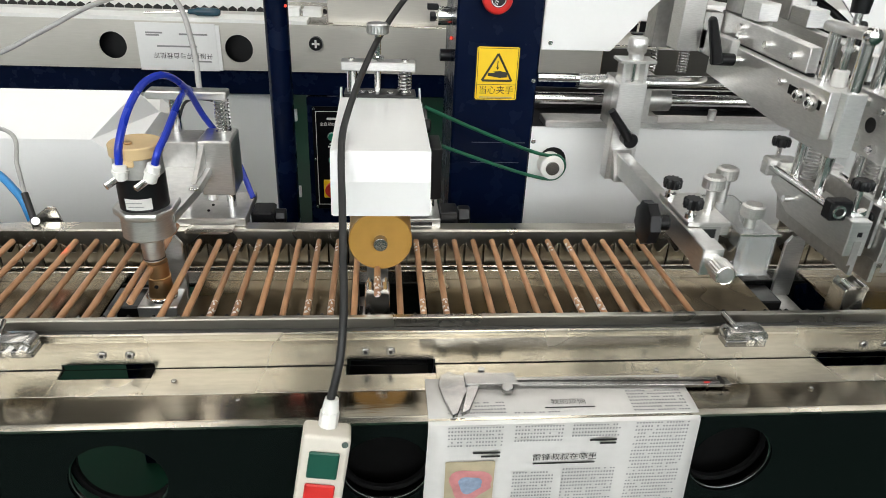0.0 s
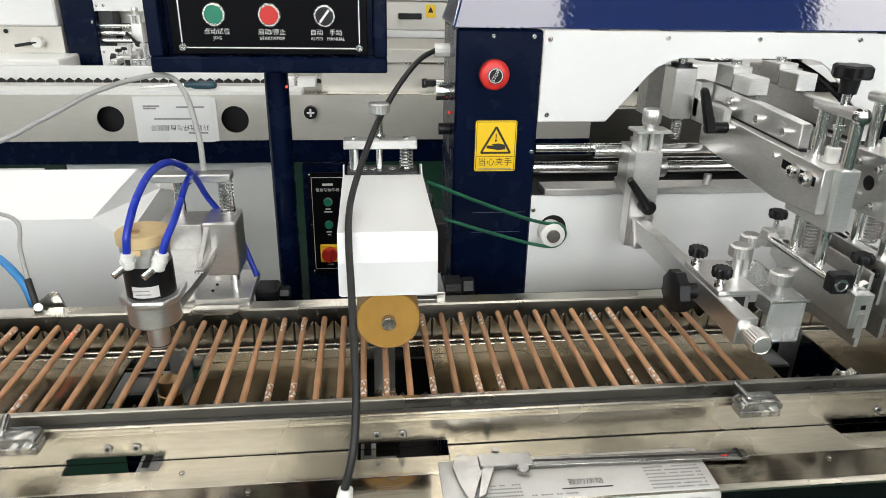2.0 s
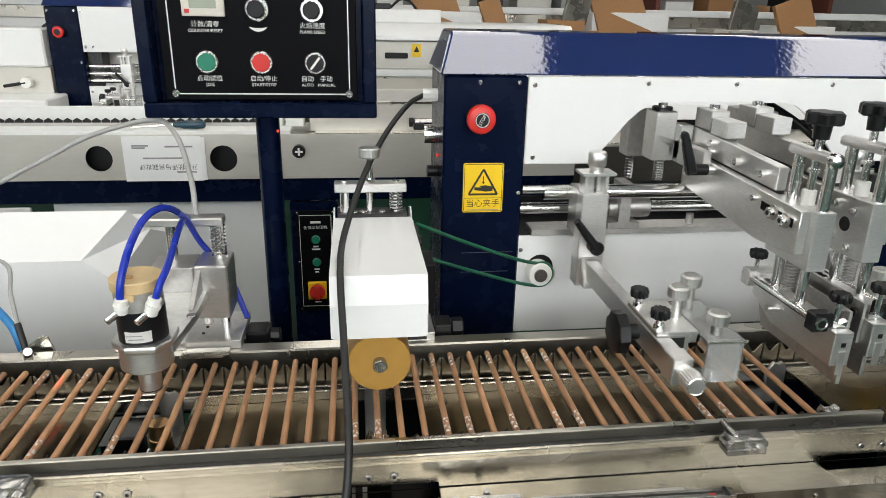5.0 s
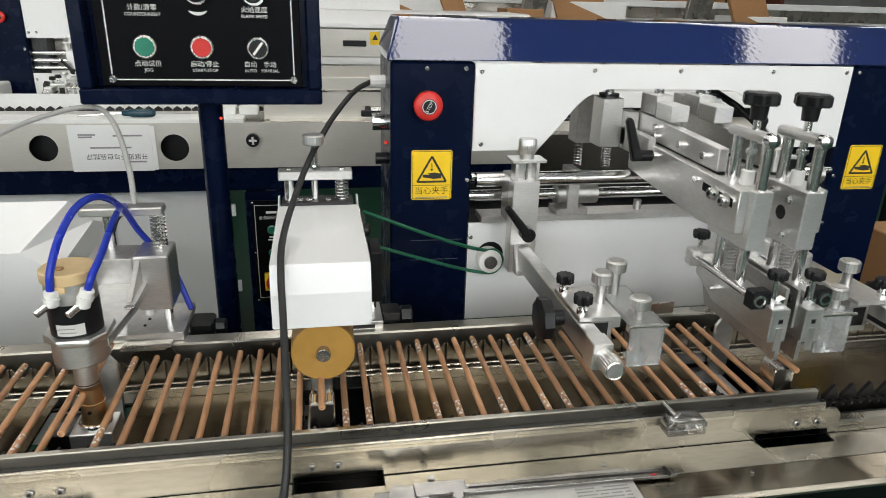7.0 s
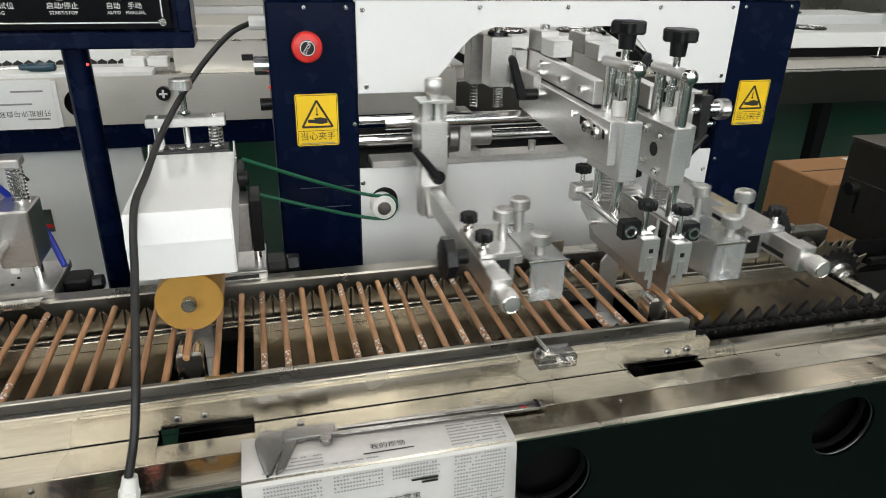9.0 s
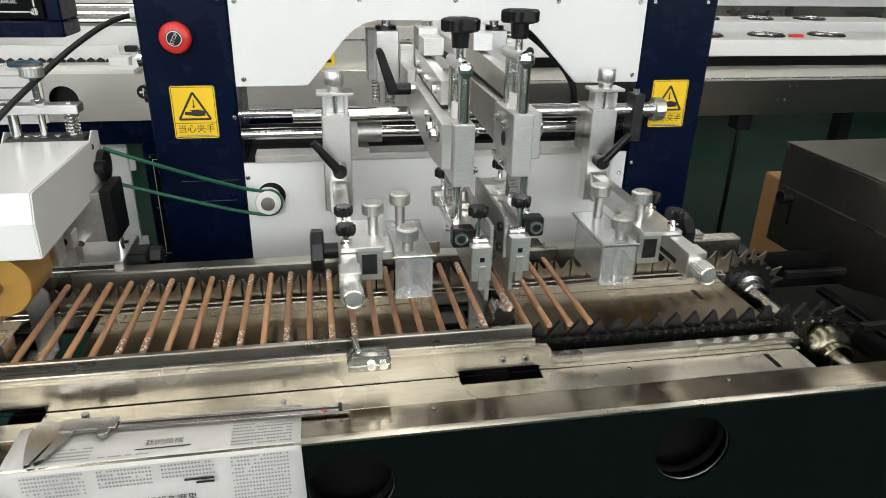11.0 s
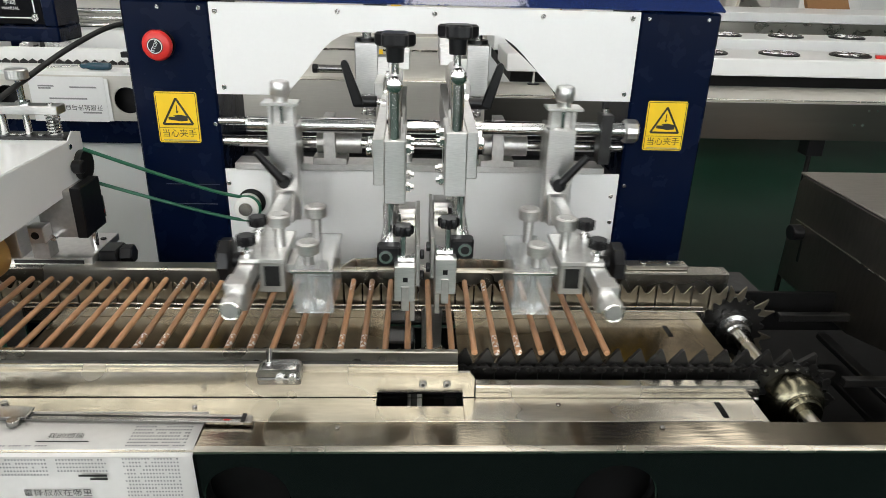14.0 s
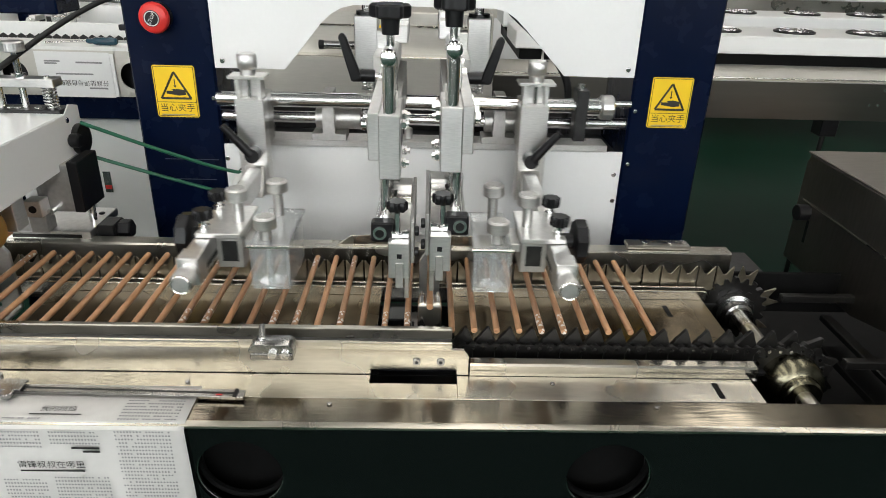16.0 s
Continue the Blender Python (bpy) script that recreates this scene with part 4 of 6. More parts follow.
def lifter(x, brush):
    t = thing("pencil_lifter", (x, 0.53, 0.72), "steel pencil lifter with a V-shaped roller rest", "lifter", "pencil lifters")
    top = RZ + LIFT - 0.004
    if not brush:
        part("front_block", prism([(x - 0.013, 0.775), (x + 0.013, 0.775), (x + 0.013, top - 0.008), (x + 0.009, top), (x + 0.004, top - 0.006), (x - 0.004, top - 0.006), (x - 0.009, top), (x - 0.013, top - 0.008)], "y", 0.462, 0.488, 0.0008), BRIGHT, t)
    for dx in (() if brush else (-0.0075, 0.0075)):
        part("roller", rod((x + dx, 0.460, top - 0.004), (x + dx, 0.476, top - 0.004), 0.0045, 14), CHROME, t)
    part("rear_post", prism([(x - 0.013, 0.7601), (x + 0.013, 0.76), (x + 0.013, top - 0.010), (x + 0.006, top), (x, top - 0.004), (x - 0.006, top), (x - 0.013, top - 0.010)], "y", 0.585, 0.590, 0.0008), ALU, t)
    part("base_plate", box(x - 0.030, x + 0.010, 0.470, 0.590, 0.756, 0.760, 0.0008), ALU_MATT, t, "slotted base plate")
    for y in (0.50, 0.55):
        part("slot", box(x - 0.026, x - 0.018, y - 0.016, y + 0.016, 0.7595, 0.7606, 0), BLACK, t)
    if brush:
        part("cup_base", rod((x + 0.005, 0.520, 0.803), (x + 0.005, 0.520, 0.809), 0.0165, 32, w=0.001), CHROME, t, "round steel cup base")
        c = part("cup", turned((x + 0.005, 0.520, 0.809), (0, 0, 1), ((0, 0.0138), (0.006, 0.0128), (0.020, 0.0116), (0.0205, 0.0122), (0.0225, 0.0122), (0.023, 0.0112), (0.040, 0.0108)), 28), BRASS, t, "worn brass cup")
        part("cup_hole", rod((x + 0.0045, 0.5076, 0.824), (x + 0.0045, 0.507, 0.824), 0.0022, 12), BLACK, c)
        part("block", box(x - 0.017, x + 0.025, 0.500, 0.540, 0.761, 0.803, 0.001), ALU, t)
    return t


lifters = [lifter(x, i == 0) for i, x in enumerate(RESTS)]
for x in RESTS:
    t = thing("pencil_stop", (x - 0.035, 0.56, 0.704), "black cylinder under the tray opening", "cylinder", "lifting cylinders")
    part("body", box(x - 0.060, x - 0.022, 0.545, 0.588, 0.704, 0.775, 0.002), BLACK, t)
    part("label", box(x - 0.0225, x - 0.0213, 0.556, 0.562, 0.75, 0.77, 0), PAPER, t)

# ---- chains ----
def chain(name, label, y, z0, z1, material, thick, dark=False):
    t = thing(name, (0, y, z0), label, "chain")
    w = PITCH / 2 - 0.0004
    if dark:
        outline = [(-w, z0), (w, z0), (w, z1 - 0.017), (0.0045, z1), (0.0025, z1), (-w * 0.7, z1 - 0.014), (-w, z1 - 0.019)]
    else:
        w *= 0.87
        w *= 1.09
        half = [(w, z0), (w, z1), (w - 0.0012, z1), (0.0022, z1 - 0.0115)]
        outline = half + [(-u, v) for u, v in half[::-1]]
    bm = prism(outline, "y", y, y + thick, 0.0003)
    me = finish("link_plate", bm, material, (0, y, z0), False)
    zc = z0 + (0.017 if dark else 0.004)
    hp = PITCH / 2
    roller = finish("roller", rod((0, y - 0.0035, zc), (0, y - 0.0005, zc), 0.0046, 12), BLACKCHAIN, (0, y, z0), True)
    pin = finish("pin", rod((0, y - 0.0068, zc), (0, y - 0.0035, zc), 0.0021, 8), CLAMPMETAL, (0, y, z0), True)
    links = []
    for ya, yb in ((y - 0.0050, y - 0.0038), (y - 0.0062, y - 0.0051)):
        half = [(0, zc + 0.0030), (hp / 2 - 0.002, zc + 0.0048), (hp / 2 + 0.002, zc + 0.0046), (hp / 2 + 0.0042, zc), (hp / 2 + 0.002, zc - 0.0046), (hp / 2 - 0.002, zc - 0.0048), (0, zc - 0.0030)]
        bm = prism(half + [(-u, v) for u, v in half[-2:0:-1]], "y", ya, yb)
        links.append(finish("side_link", bm, BLACKCHAIN, (0, y, z0), False))
    first = X0 + PITCH / 2 + 24 * PITCH

    def put(name, mesh, x, under):
        o = new(name, mesh)
        o.parent = under
        o.location = (x, 0, 0)
        BASE[o.name] = BASE[t.name]
        return o
    lead_in = 0 if dark else PITCH / 2
    for i in range(88):
        start = first - i * PITCH - lead_in
        link = put("link_plate", me, start, t)
        LINKS.append((link, start, zc - z0, zc))
        for h in (0, 1):
            x = lead_in - h * hp
            put("roller", roller, x, link)
            if dark:
                put("pin", pin, x, link)
                put("side_link", links[h], x - hp / 2, link)
    return t


LINKS = []
chain("front_chain", "black oiled conveyor chain with toothed plates", 0.451, 0.784, 0.822, BLACKCHAIN, 0.005, True)
chain("rear_chain", "stained steel conveyor chain with notched plates", 0.606, 0.784, 0.825, PLATE, 0.0025)

# ---- pencils ----
def pencil_mesh(material):
    bm = bmesh.new()
    r, seg = 0.0035, 12
    L = (RY1 - RY0) / 2
    ring = lambda y, q: [bm.verts.new((q * math.cos(k * math.tau / seg), y, q * math.sin(k * math.tau / seg))) for k in range(seg)]
    rings = [ring(-L + 0.001, 0.0013), ring(-L, 0.0016), ring(-L, r - 0.0003), ring(-L + 0.0004, r), ring(L - 0.0004, r), ring(L, r - 0.0003), ring(L, 0.0016), ring(L - 0.001, 0.0013)]
    for a, b in zip(rings, rings[1:]):
        for k in range(seg):
            bm.faces.new((a[k], a[(k + 1) % seg], b[(k + 1) % seg], b[k]))
    bm.faces.new(rings[0])
    bm.faces.new(rings[-1][::-1])
    return finish("pencil", bm, material, (0, 0, 0), True)


PLAIN, PRINTED = pencil_mesh(CEDAR), pencil_mesh(CEDAR_PRINT)
lead = finish("lead", rod((0, -0.0863, 0), (0, 0.0863, 0), 0.0011, 10), LEAD, (0, 0, 0), True)
SPECKLED = {4, 5, 11, 12, 14, 16, 17, 20, 21, 31, 34, 36}
pencils = []
for i in range(50):
    ob = new("pencil", PRINTED if i in SPECKLED else PLAIN)
    tagged(ob, "round bare cedar pencil with white speckled print at its ends" if i in SPECKLED else "round bare cedar pencil lying across the chains", "pencil", "pencils on the conveyor")
    c = new("lead", lead)
    c.parent = ob
    tagged(c, "dark graphite core")
    pencils.append(ob)

# ---- roller unit under the white cover ----
ru = thing("roller_unit", (-0.13, 0.62, 0.82), "white-covered roller head with an amber wheel", "machine head")
cv = bmesh.new()
for a, b in ((-0.183, -0.1815), (-0.0835, -0.082)):
    prism([(0.496, 0.915), (0.738, 0.918), (0.738, 0.986), (0.715, 0.992), (0.700, 0.981), (0.5045, 0.981), (0.4965, 0.952)], "x", a, b, 0, cv)
prism([(0.495, 0.9145), (0.4965, 0.9145), (0.4965, 0.952), (0.5045, 0.9805), (0.702, 0.9805), (0.702, 0.982), (0.503, 0.982), (0.495, 0.952)], "x", -0.1814, -0.0836, 0, cv)
part("cover", cv, WHITE, ru, "white folded sheet-metal cover", smooth=False)
part("bearing_block", box(-0.176, -0.088, 0.560, 0.730, 0.922, 0.962, 0.002), DARKSTEEL, ru)
part("wheel", rod((-0.133, 0.497, 0.884), (-0.133, 0.560, 0.884), 0.0335, 48, w=0.001), AMBER, ru, "amber polyurethane wheel")
part("axle", rod((-0.133, 0.488, 0.884), (-0.133, 0.64, 0.884), 0.0074, 20, w=0.0008), CLAMPMETAL, ru)
part("hanger", box(-0.168, -0.098, 0.575, 0.60, 0.87, 0.925, 0.001), ALU, ru)
part("carrier", box(-0.118, -0.070, 0.662, 0.712, 0.862, 0.926, 0.0012), ALU_MATT, ru, "grey carrier block")
part("side_block", box(-0.0695, -0.056, 0.655, 0.712, 0.864, 0.932, 0.001), BLACK, ru, "black side cheek")
part("hinge_block", box(-0.126, -0.104, 0.640, 0.6615, 0.862, 0.884, 0.001), ALU, ru)
part("hinge_hole", rod((-0.115, 0.6402, 0.873), (-0.115, 0.6394, 0.873), 0.005, 18), BLACK, ru)
part("hinge_plate", box(-0.140, -0.127, 0.645, 0.700, 0.860, 0.8665, 0.0008), ALU, ru)
part("hinge_post", box(-0.126, -0.104, 0.645, 0.668, 0.8385, 0.8618, 0.001), ALU_MATT, ru)
for x in (-0.138, -0.066):
    part("guide_post", rod((x, 0.690, 0.838), (x, 0.690, 0.864), 0.0052, 14), CHROME, ru)
part("base_plate", box(-0.168, -0.055, 0.652, 0.740, 0.827, 0.838, 0.001), ALU, ru)
part("base_recess", box(-0.156, -0.066, 0.6512, 0.6519, 0.829, 0.834, 0), DARKSTEEL, ru)
part("base_foot", box(-0.150, -0.062, 0.663, 0.725, 0.757, 0.827, 0.001), ALU_MATT, ru)
screw(ru, -0.066, 0.715, 0.838, 0.004, "z", BLACK)
part("valve_body", box(-0.0545, -0.030, 0.668, 0.702, 0.812, 0.840, 0.002), BLACK, ru, "black plastic valve body")
part("black_knob", knurl((-0.030, 0.685, 0.829), (-0.013, 0.685, 0.829), 0.0135, 6, 0.0018), BLACK, ru, "black ribbed knob")
part("small_bolt", rod((-0.099, 0.661, 0.866), (-0.099, 0.650, 0.866), 0.0045, 10), CHROME, ru)
part("cover_knob", rod((-0.082, 0.702, 0.947), (-0.068, 0.702, 0.947), 0.0092, 18, w=0.002), BLACK, ru, "small black knob")
screw(ru, -0.082, 0.702, 0.974, 0.004, "X")
part("top_plate", box(-0.178, -0.088, 0.703, 0.735, 0.962, 0.986, 0.001), DARKSTEEL, ru)
part("bridge", box(-0.181, -0.089, 0.702, 0.726, 1.015, 1.026, 0.001), ALU, ru, "aluminium bridge")
for x in (-0.168, -0.102):
    part("post", rod((x, 0.714, 0.986), (x, 0.714, 1.016), 0.0065 if x < -0.13 else 0.004, 14), CHROME, ru)
    screw(ru, x, 0.714, 1.026, 0.0045, "z")
part("spring", spring((-0.102, 0.714, 0.986), (-0.102, 0.714, 1.015), 0.008, 0.0012, 7), CHROME, ru)
part("adjusting_screw", rod((-0.136, 0.714, 0.984), (-0.136, 0.714, 1.058), 0.0042, 12), CHROME, ru)
part("hex_nut", rod((-0.136, 0.714, 1.026), (-0.136, 0.714, 1.031), 0.0085, 6), CHROME, ru)
part("knurled_knob", knurl((-0.136, 0.714, 1.058), (-0.136, 0.714, 1.071), 0.0135), ALU, ru, "knurled aluminium knob")
for x in (-0.155, -0.145, -0.120):
    screw(ru, x, 0.712, 0.986, 0.005, "z")

# ---- belt drive ----
dr = thing("belt_drive", (0.119, 0.80, 0.86), "green round belt on a small aluminium pulley", "belt drive")
part("pulley", rod((0.119, 0.803, 0.862), (0.119, 0.779, 0.862), 0.0185, 28, w=0.002), NYLON, dr, "small aluminium pulley")
part("bore", rod((0.119, 0.779, 0.862), (0.119, 0.776, 0.862), 0.010, 20), CLAMPMETAL, dr)
# Flat black disc, set off to one side, draws the shadow round the pulley.
part("shadow_ring", rod((0.1235, 0.8025, 0.866), (0.1235, 0.8015, 0.866), 0.0205, 28), BLACK, dr, "black disc standing in for the pulley's shadow")
pts = [(-0.075, 0.722, 0.966), (0.0, 0.747, 0.928), (0.075, 0.772, 0.893), (0.110, 0.783, 0.8805), (0.128, 0.785, 0.8785), (0.1385, 0.785, 0.866), (0.134, 0.785, 0.850), (0.118, 0.783, 0.8435), (0.075, 0.772, 0.856), (0.0, 0.747, 0.888), (-0.075, 0.722, 0.922)]
part("belt", tube(pts, 0.0026, 8, 6), BELT, dr, "green round drive belt")
part("driven_pulley", rod((-0.081, 0.722, 0.944), (-0.073, 0.722, 0.944), 0.0205, 24), DARKSTEEL, dr)

# ---- brush head with its air motor ----
BXC, BYC = -0.374, 0.520
br = thing("air_motor_head", (-0.36, 0.66, 0.82), "air motor head with blue hoses on a spring-loaded bracket", "machine head")
part("cap", rod((BXC, BYC, 0.971), (BXC, BYC, 0.983), 0.0255, 36, w=0.001), SAND, br, "tan plastic motor cap")
screw(br, BXC - 0.004, BYC - 0.008, 0.983, 0.004, "z", BRASS)
part("cap_notch", box(BXC - 0.006, BXC + 0.004, BYC - 0.0262, BYC - 0.022, 0.965, 0.9715, 0.0005), SAND, br)
part("motor_body", rod((BXC, BYC, 0.951), (BXC, BYC, 0.971), 0.0235, 36), ALU_MATT, br)
mb = part("motor_lower", rod((BXC, BYC, 0.916), (BXC, BYC, 0.951), 0.0240, 36), BLACK, br, "black motor body")
lb = bmesh.new()
for k in range(9):
    a = math.radians(-118 + k * 7)
    b = math.radians(-118 + (k + 1) * 7)
    q = [(BXC + 0.0243 * math.cos(u), BYC + 0.0243 * math.sin(u), z) for u, z in ((a, 0.919), (b, 0.919), (b, 0.931), (a, 0.931))]
    lb.faces.new([lb.verts.new(p) for p in q])
part("rating_label", lb, PAPER, mb, "white rating label")
part("label_print", box(BXC - 0.010, BXC + 0.006, BYC - 0.0249, BYC - 0.0246, 0.9265, 0.9275, 0), GREYINK, mb)
part("label_print", box(BXC - 0.008, BXC + 0.007, BYC - 0.0249, BYC - 0.0246, 0.9225, 0.9235, 0), GREYINK, mb)
part("flange", prism([(BXC - 0.030, BYC - 0.010), (BXC - 0.012, BYC - 0.029), (BXC + 0.018, BYC - 0.029), (BXC + 0.030, BYC - 0.012), (BXC + 0.030, BYC + 0.020), (BXC + 0.015, BYC + 0.029), (BXC - 0.020, BYC + 0.029), (BXC - 0.030, BYC + 0.018)], "z", 0.9085, 0.916, 0.001), ALU, br)
part("housing", rod((BXC, BYC, 0.8825), (BXC, BYC, 0.9085), 0.0262, 40, w=0.002), ALU, br)
part("chuck", rod((BXC, BYC, 0.853), (BXC, BYC, 0.8825), 0.0114, 28), ALU, br)
part("chuck_ring", rod((BXC, BYC, 0.8545), (BXC, BYC, 0.8555), 0.0116, 28), DARKSTEEL, br)
part("arm", prism([(BXC + 0.004, BYC + 0.020), (BXC + 0.028, BYC - 0.004), (-0.338, 0.600), (-0.338, 0.656), (-0.392, 0.656), (-0.392, 0.60)], "z", 0.895, 0.905, 0.0008), ALU, br, "grey bracket plate")
part("carrier_block", box(-0.404, -0.3525, 0.656, 0.706, 0.897, 0.936, 0.001), ALU_MATT, br, "grey carrier block")
part("gusset", prism([(0.600, 0.9055), (0.6555, 0.9055), (0.6555, 0.934)], "x", -0.349, -0.343, 0.0005), ALU_MATT, br)
screw(br, -0.342, 0.585, 0.905, 0.0055, "z")
part("slide_block", box(-0.352, -0.312, 0.655, 0.710, 0.868, 0.938, 0.002), ALU, br, "grey slide block")
part("guide_post", rod((-0.326, 0.690, 0.835), (-0.326, 0.690, 0.870), 0.006, 14), CHROME, br)
part("guide_post", rod((-0.326, 0.690, 0.938), (-0.326, 0.690, 0.985), 0.0045, 14), CHROME, br)
part("spring", spring((-0.326, 0.690, 0.938), (-0.326, 0.690, 0.980), 0.0085, 0.0013, 9), CHROME, br)
part("guide_post", rod((-0.385, 0.700, 0.836), (-0.385, 0.700, 0.98), 0.006, 14), CHROME, br)
part("bridge", box(-0.412, -0.318, 0.683, 0.707, 0.980, 0.990, 0.0015), ALU, br, "aluminium bridge")
part("nylon_foot", rod((-0.343, 0.668, 0.858), (-0.343, 0.668, 0.870), 0.006, 14), NYLON, br)
part("base_plate", box(-0.405, -0.302, 0.650, 0.738, 0.828, 0.839, 0.001), ALU, br)
for bx_, by_ in ((-0.350, 0.690), (-0.352, 0.672)):
    screw(br, bx_, by_, 0.839, 0.002, "z", BLACK)
part("base_foot", box(-0.395, -0.312, 0.660, 0.725, 0.757, 0.828, 0.001), ALU_MATT, br)
part("valve", box(-0.3015, -0.272, 0.68, 0.715, 0.808, 0.834, 0.003), BLACK, br, "black air valve")
part("valve_knob", knurl((-0.272, 0.697, 0.822), (-0.258, 0.697, 0.822), 0.010, 8, 0.0012), BLACK, br)
for top, low in (((-0.382, 0.494, 0.969), (-0.384, 0.494, 0.953)), ((-0.35, 0.494, 0.969), (-0.357, 0.494, 0.951))):
    e = part("elbow", rod(low, top, 0.0066, 16, w=0.001), NYLON, br, "white air elbow fitting")
    part("collar", rod([a + (b - a) * 0.45 for a, b in zip(low, top)], [a + (b - a) * 0.6 for a, b in zip(low, top)], 0.0076, 16), NYLON, e)
    part("nut", rod((low[0], low[1], low[2] + 0.003), (low[0] - 0.010, low[1] - 0.012, low[2] - 0.003), 0.0034, 10), CHROME, e)
part("hose", tube([(-0.383, 0.494, 0.967), (-0.38, 0.496, 0.989), (-0.374, 0.52, 1.017), (-0.368, 0.56, 1.032), (-0.359, 0.6, 1.029), (-0.353, 0.65, 1.001), (-0.35, 0.7, 0.954), (-0.326, 0.735, 0.892), (-0.301, 0.705, 0.844)], 0.0038, 10, 8), BLUEHOSE, br, "bright blue air hose")
part("hose", tube([(-0.35, 0.494, 0.968), (-0.345, 0.496, 0.982), (-0.342, 0.52, 0.993), (-0.349, 0.6, 1.003), (-0.357, 0.668, 0.998), (-0.363, 0.71, 0.98)], 0.0036, 10, 8), BLUEHOSE, br, "bright blue air hose")
part("thin_cable", tube([(-0.40, 0.76, 0.93), (-0.385, 0.76, 0.958), (-0.35, 0.755, 0.96), (-0.33, 0.74, 0.948)], 0.002, 8, 6), RUBBER, br, "thin black cable")

# ---- fibre sensor bracket and hoses at the feed side ----
se = thing("sensor_bracket", (-0.53, 0.70, 0.757), "bent steel sensor bracket with a thin grey cable", "sensor")
part("bracket", prism([(-0.575, 0.757), (-0.529, 0.757), (-0.529, 0.812), (-0.538, 0.845), (-0.546, 0.846), (-0.577, 0.823)], "y", 0.669, 0.672, 0.0008), BRIGHT, se)
part("plug", rod((-0.566, 0.6695, 0.826), (-0.556, 0.652, 0.834), 0.0050, 12), CLAMPMETAL, se)
part("boot", rod((-0.560, 0.657, 0.833), (-0.572, 0.674, 0.862), 0.0040, 12), RUBBER, se)
part("cable", tube([(-0.572, 0.674, 0.862), (-0.586, 0.70, 0.890), (-0.612, 0.75, 0.915), (-0.70, 0.78, 0.92)], 0.0028, 8, 8), GREYHOSE, se, "thin grey cable")
hs = thing("supply_hose", (-0.60, 0.72, 0.76), "sky blue air hose beside the machine", "hose")
part("hose", tube([(-0.590, 0.72, 0.757), (-0.596, 0.72, 0.80), (-0.612, 0.73, 0.84), (-0.66, 0.75, 0.870), (-0.76, 0.76, 0.875)], 0.0052, 10, 8), CYANHOSE, hs)
cb2 = thing("signal_cable", (-0.4, 0.80, 0.99), "grey sheathed cable looping over the machine", "cable")
part("cable", tube([(-0.352, 0.70, 0.990), (-0.358, 0.72, 1.03), (-0.385, 0.78, 1.075), (-0.43, 0.84, 1.085), (-0.52, 0.86, 1.06), (-0.60, 0.86, 1.02), (-0.68, 0.85, 0.985), (-0.85, 0.85, 0.95)], 0.0034, 10, 8), GREYHOSE, cb2)
lk = thing("rail_latch", (-0.435, 0.66, 0.828), "small steel latch on the rear rail", "latch")
part("plate", box(-0.455, -0.415, 0.652, 0.672, 0.8285, 0.8315, 0.0006), STEEL, lk)
part("knob", rod((-0.428, 0.662, 0.8315), (-0.428, 0.662, 0.836), 0.005, 12), CHROME, lk)
gp = thing("guide_plate", (-0.33, 0.63, 0.83), "bent steel guide plate over the rear chain", "guide")
part("plate", prism([(-0.372, 0.8285), (-0.322, 0.8285), (-0.314, 0.832), (-0.322, 0.8315), (-0.372, 0.8315)], "y", 0.626, 0.648, 0.0004), STEEL_TOP, gp)

# ---- control panel on its pole ----
cp = thing("control_panel", (-0.277, 0.86, 0), "navy control panel on a round pole", "control panel")
PZ1 = 1.345
for a, b, c, d in ((-0.430, -0.122, 1.092, 1.112), (-0.430, -0.122, PZ1 - 0.02, PZ1), (-0.430, -0.412, 1.1122, PZ1 - 0.0202), (-0.140, -0.122, 1.1122, PZ1 - 0.0202)):
    part("housing_wall", box(a, b, 0.812, 0.88, c, d, 0.002), BLUE, cp, "navy enamelled housing wall")
part("back", box(-0.412, -0.140, 0.838, 0.879, 1.112, PZ1 - 0.02, 0.001), BLUE, cp)
fp = part("face_plate", box(-0.404, -0.148, 0.830, 0.838, 1.114, PZ1 - 0.024, 0.001), PANELBLACK, cp, "black face plate with white lettering")
bm = bmesh.new()
for a, b, c, d in ((-0.386, -0.164, 1.1215, 1.123), (-0.392, -0.3905, 1.129, PZ1 - 0.035), (-0.1595, -0.158, 1.129, PZ1 - 0.035), (-0.386, -0.164, PZ1 - 0.031, PZ1 - 0.0295)):
    box(a, b, 0.8292, 0.830, c, d, 0, bm)
part("border_line", bm, NYLON, fp)
for sx in (-0.391, -0.159):
    for sz in (1.1225, PZ1 - 0.030):
        screw(cp, sx, 0.830, sz, 0.0052)


def push_button(x, z, material, name):
    b = part(name, rod((x, 0.830, z), (x, 0.8270, z), 0.0150, 32, w=0.0012), BRIGHT, cp, "round panel button")
    part("lens", rod((x, 0.8270, z), (x, 0.8250, z), 0.0118, 28, w=0.0008), material, b)


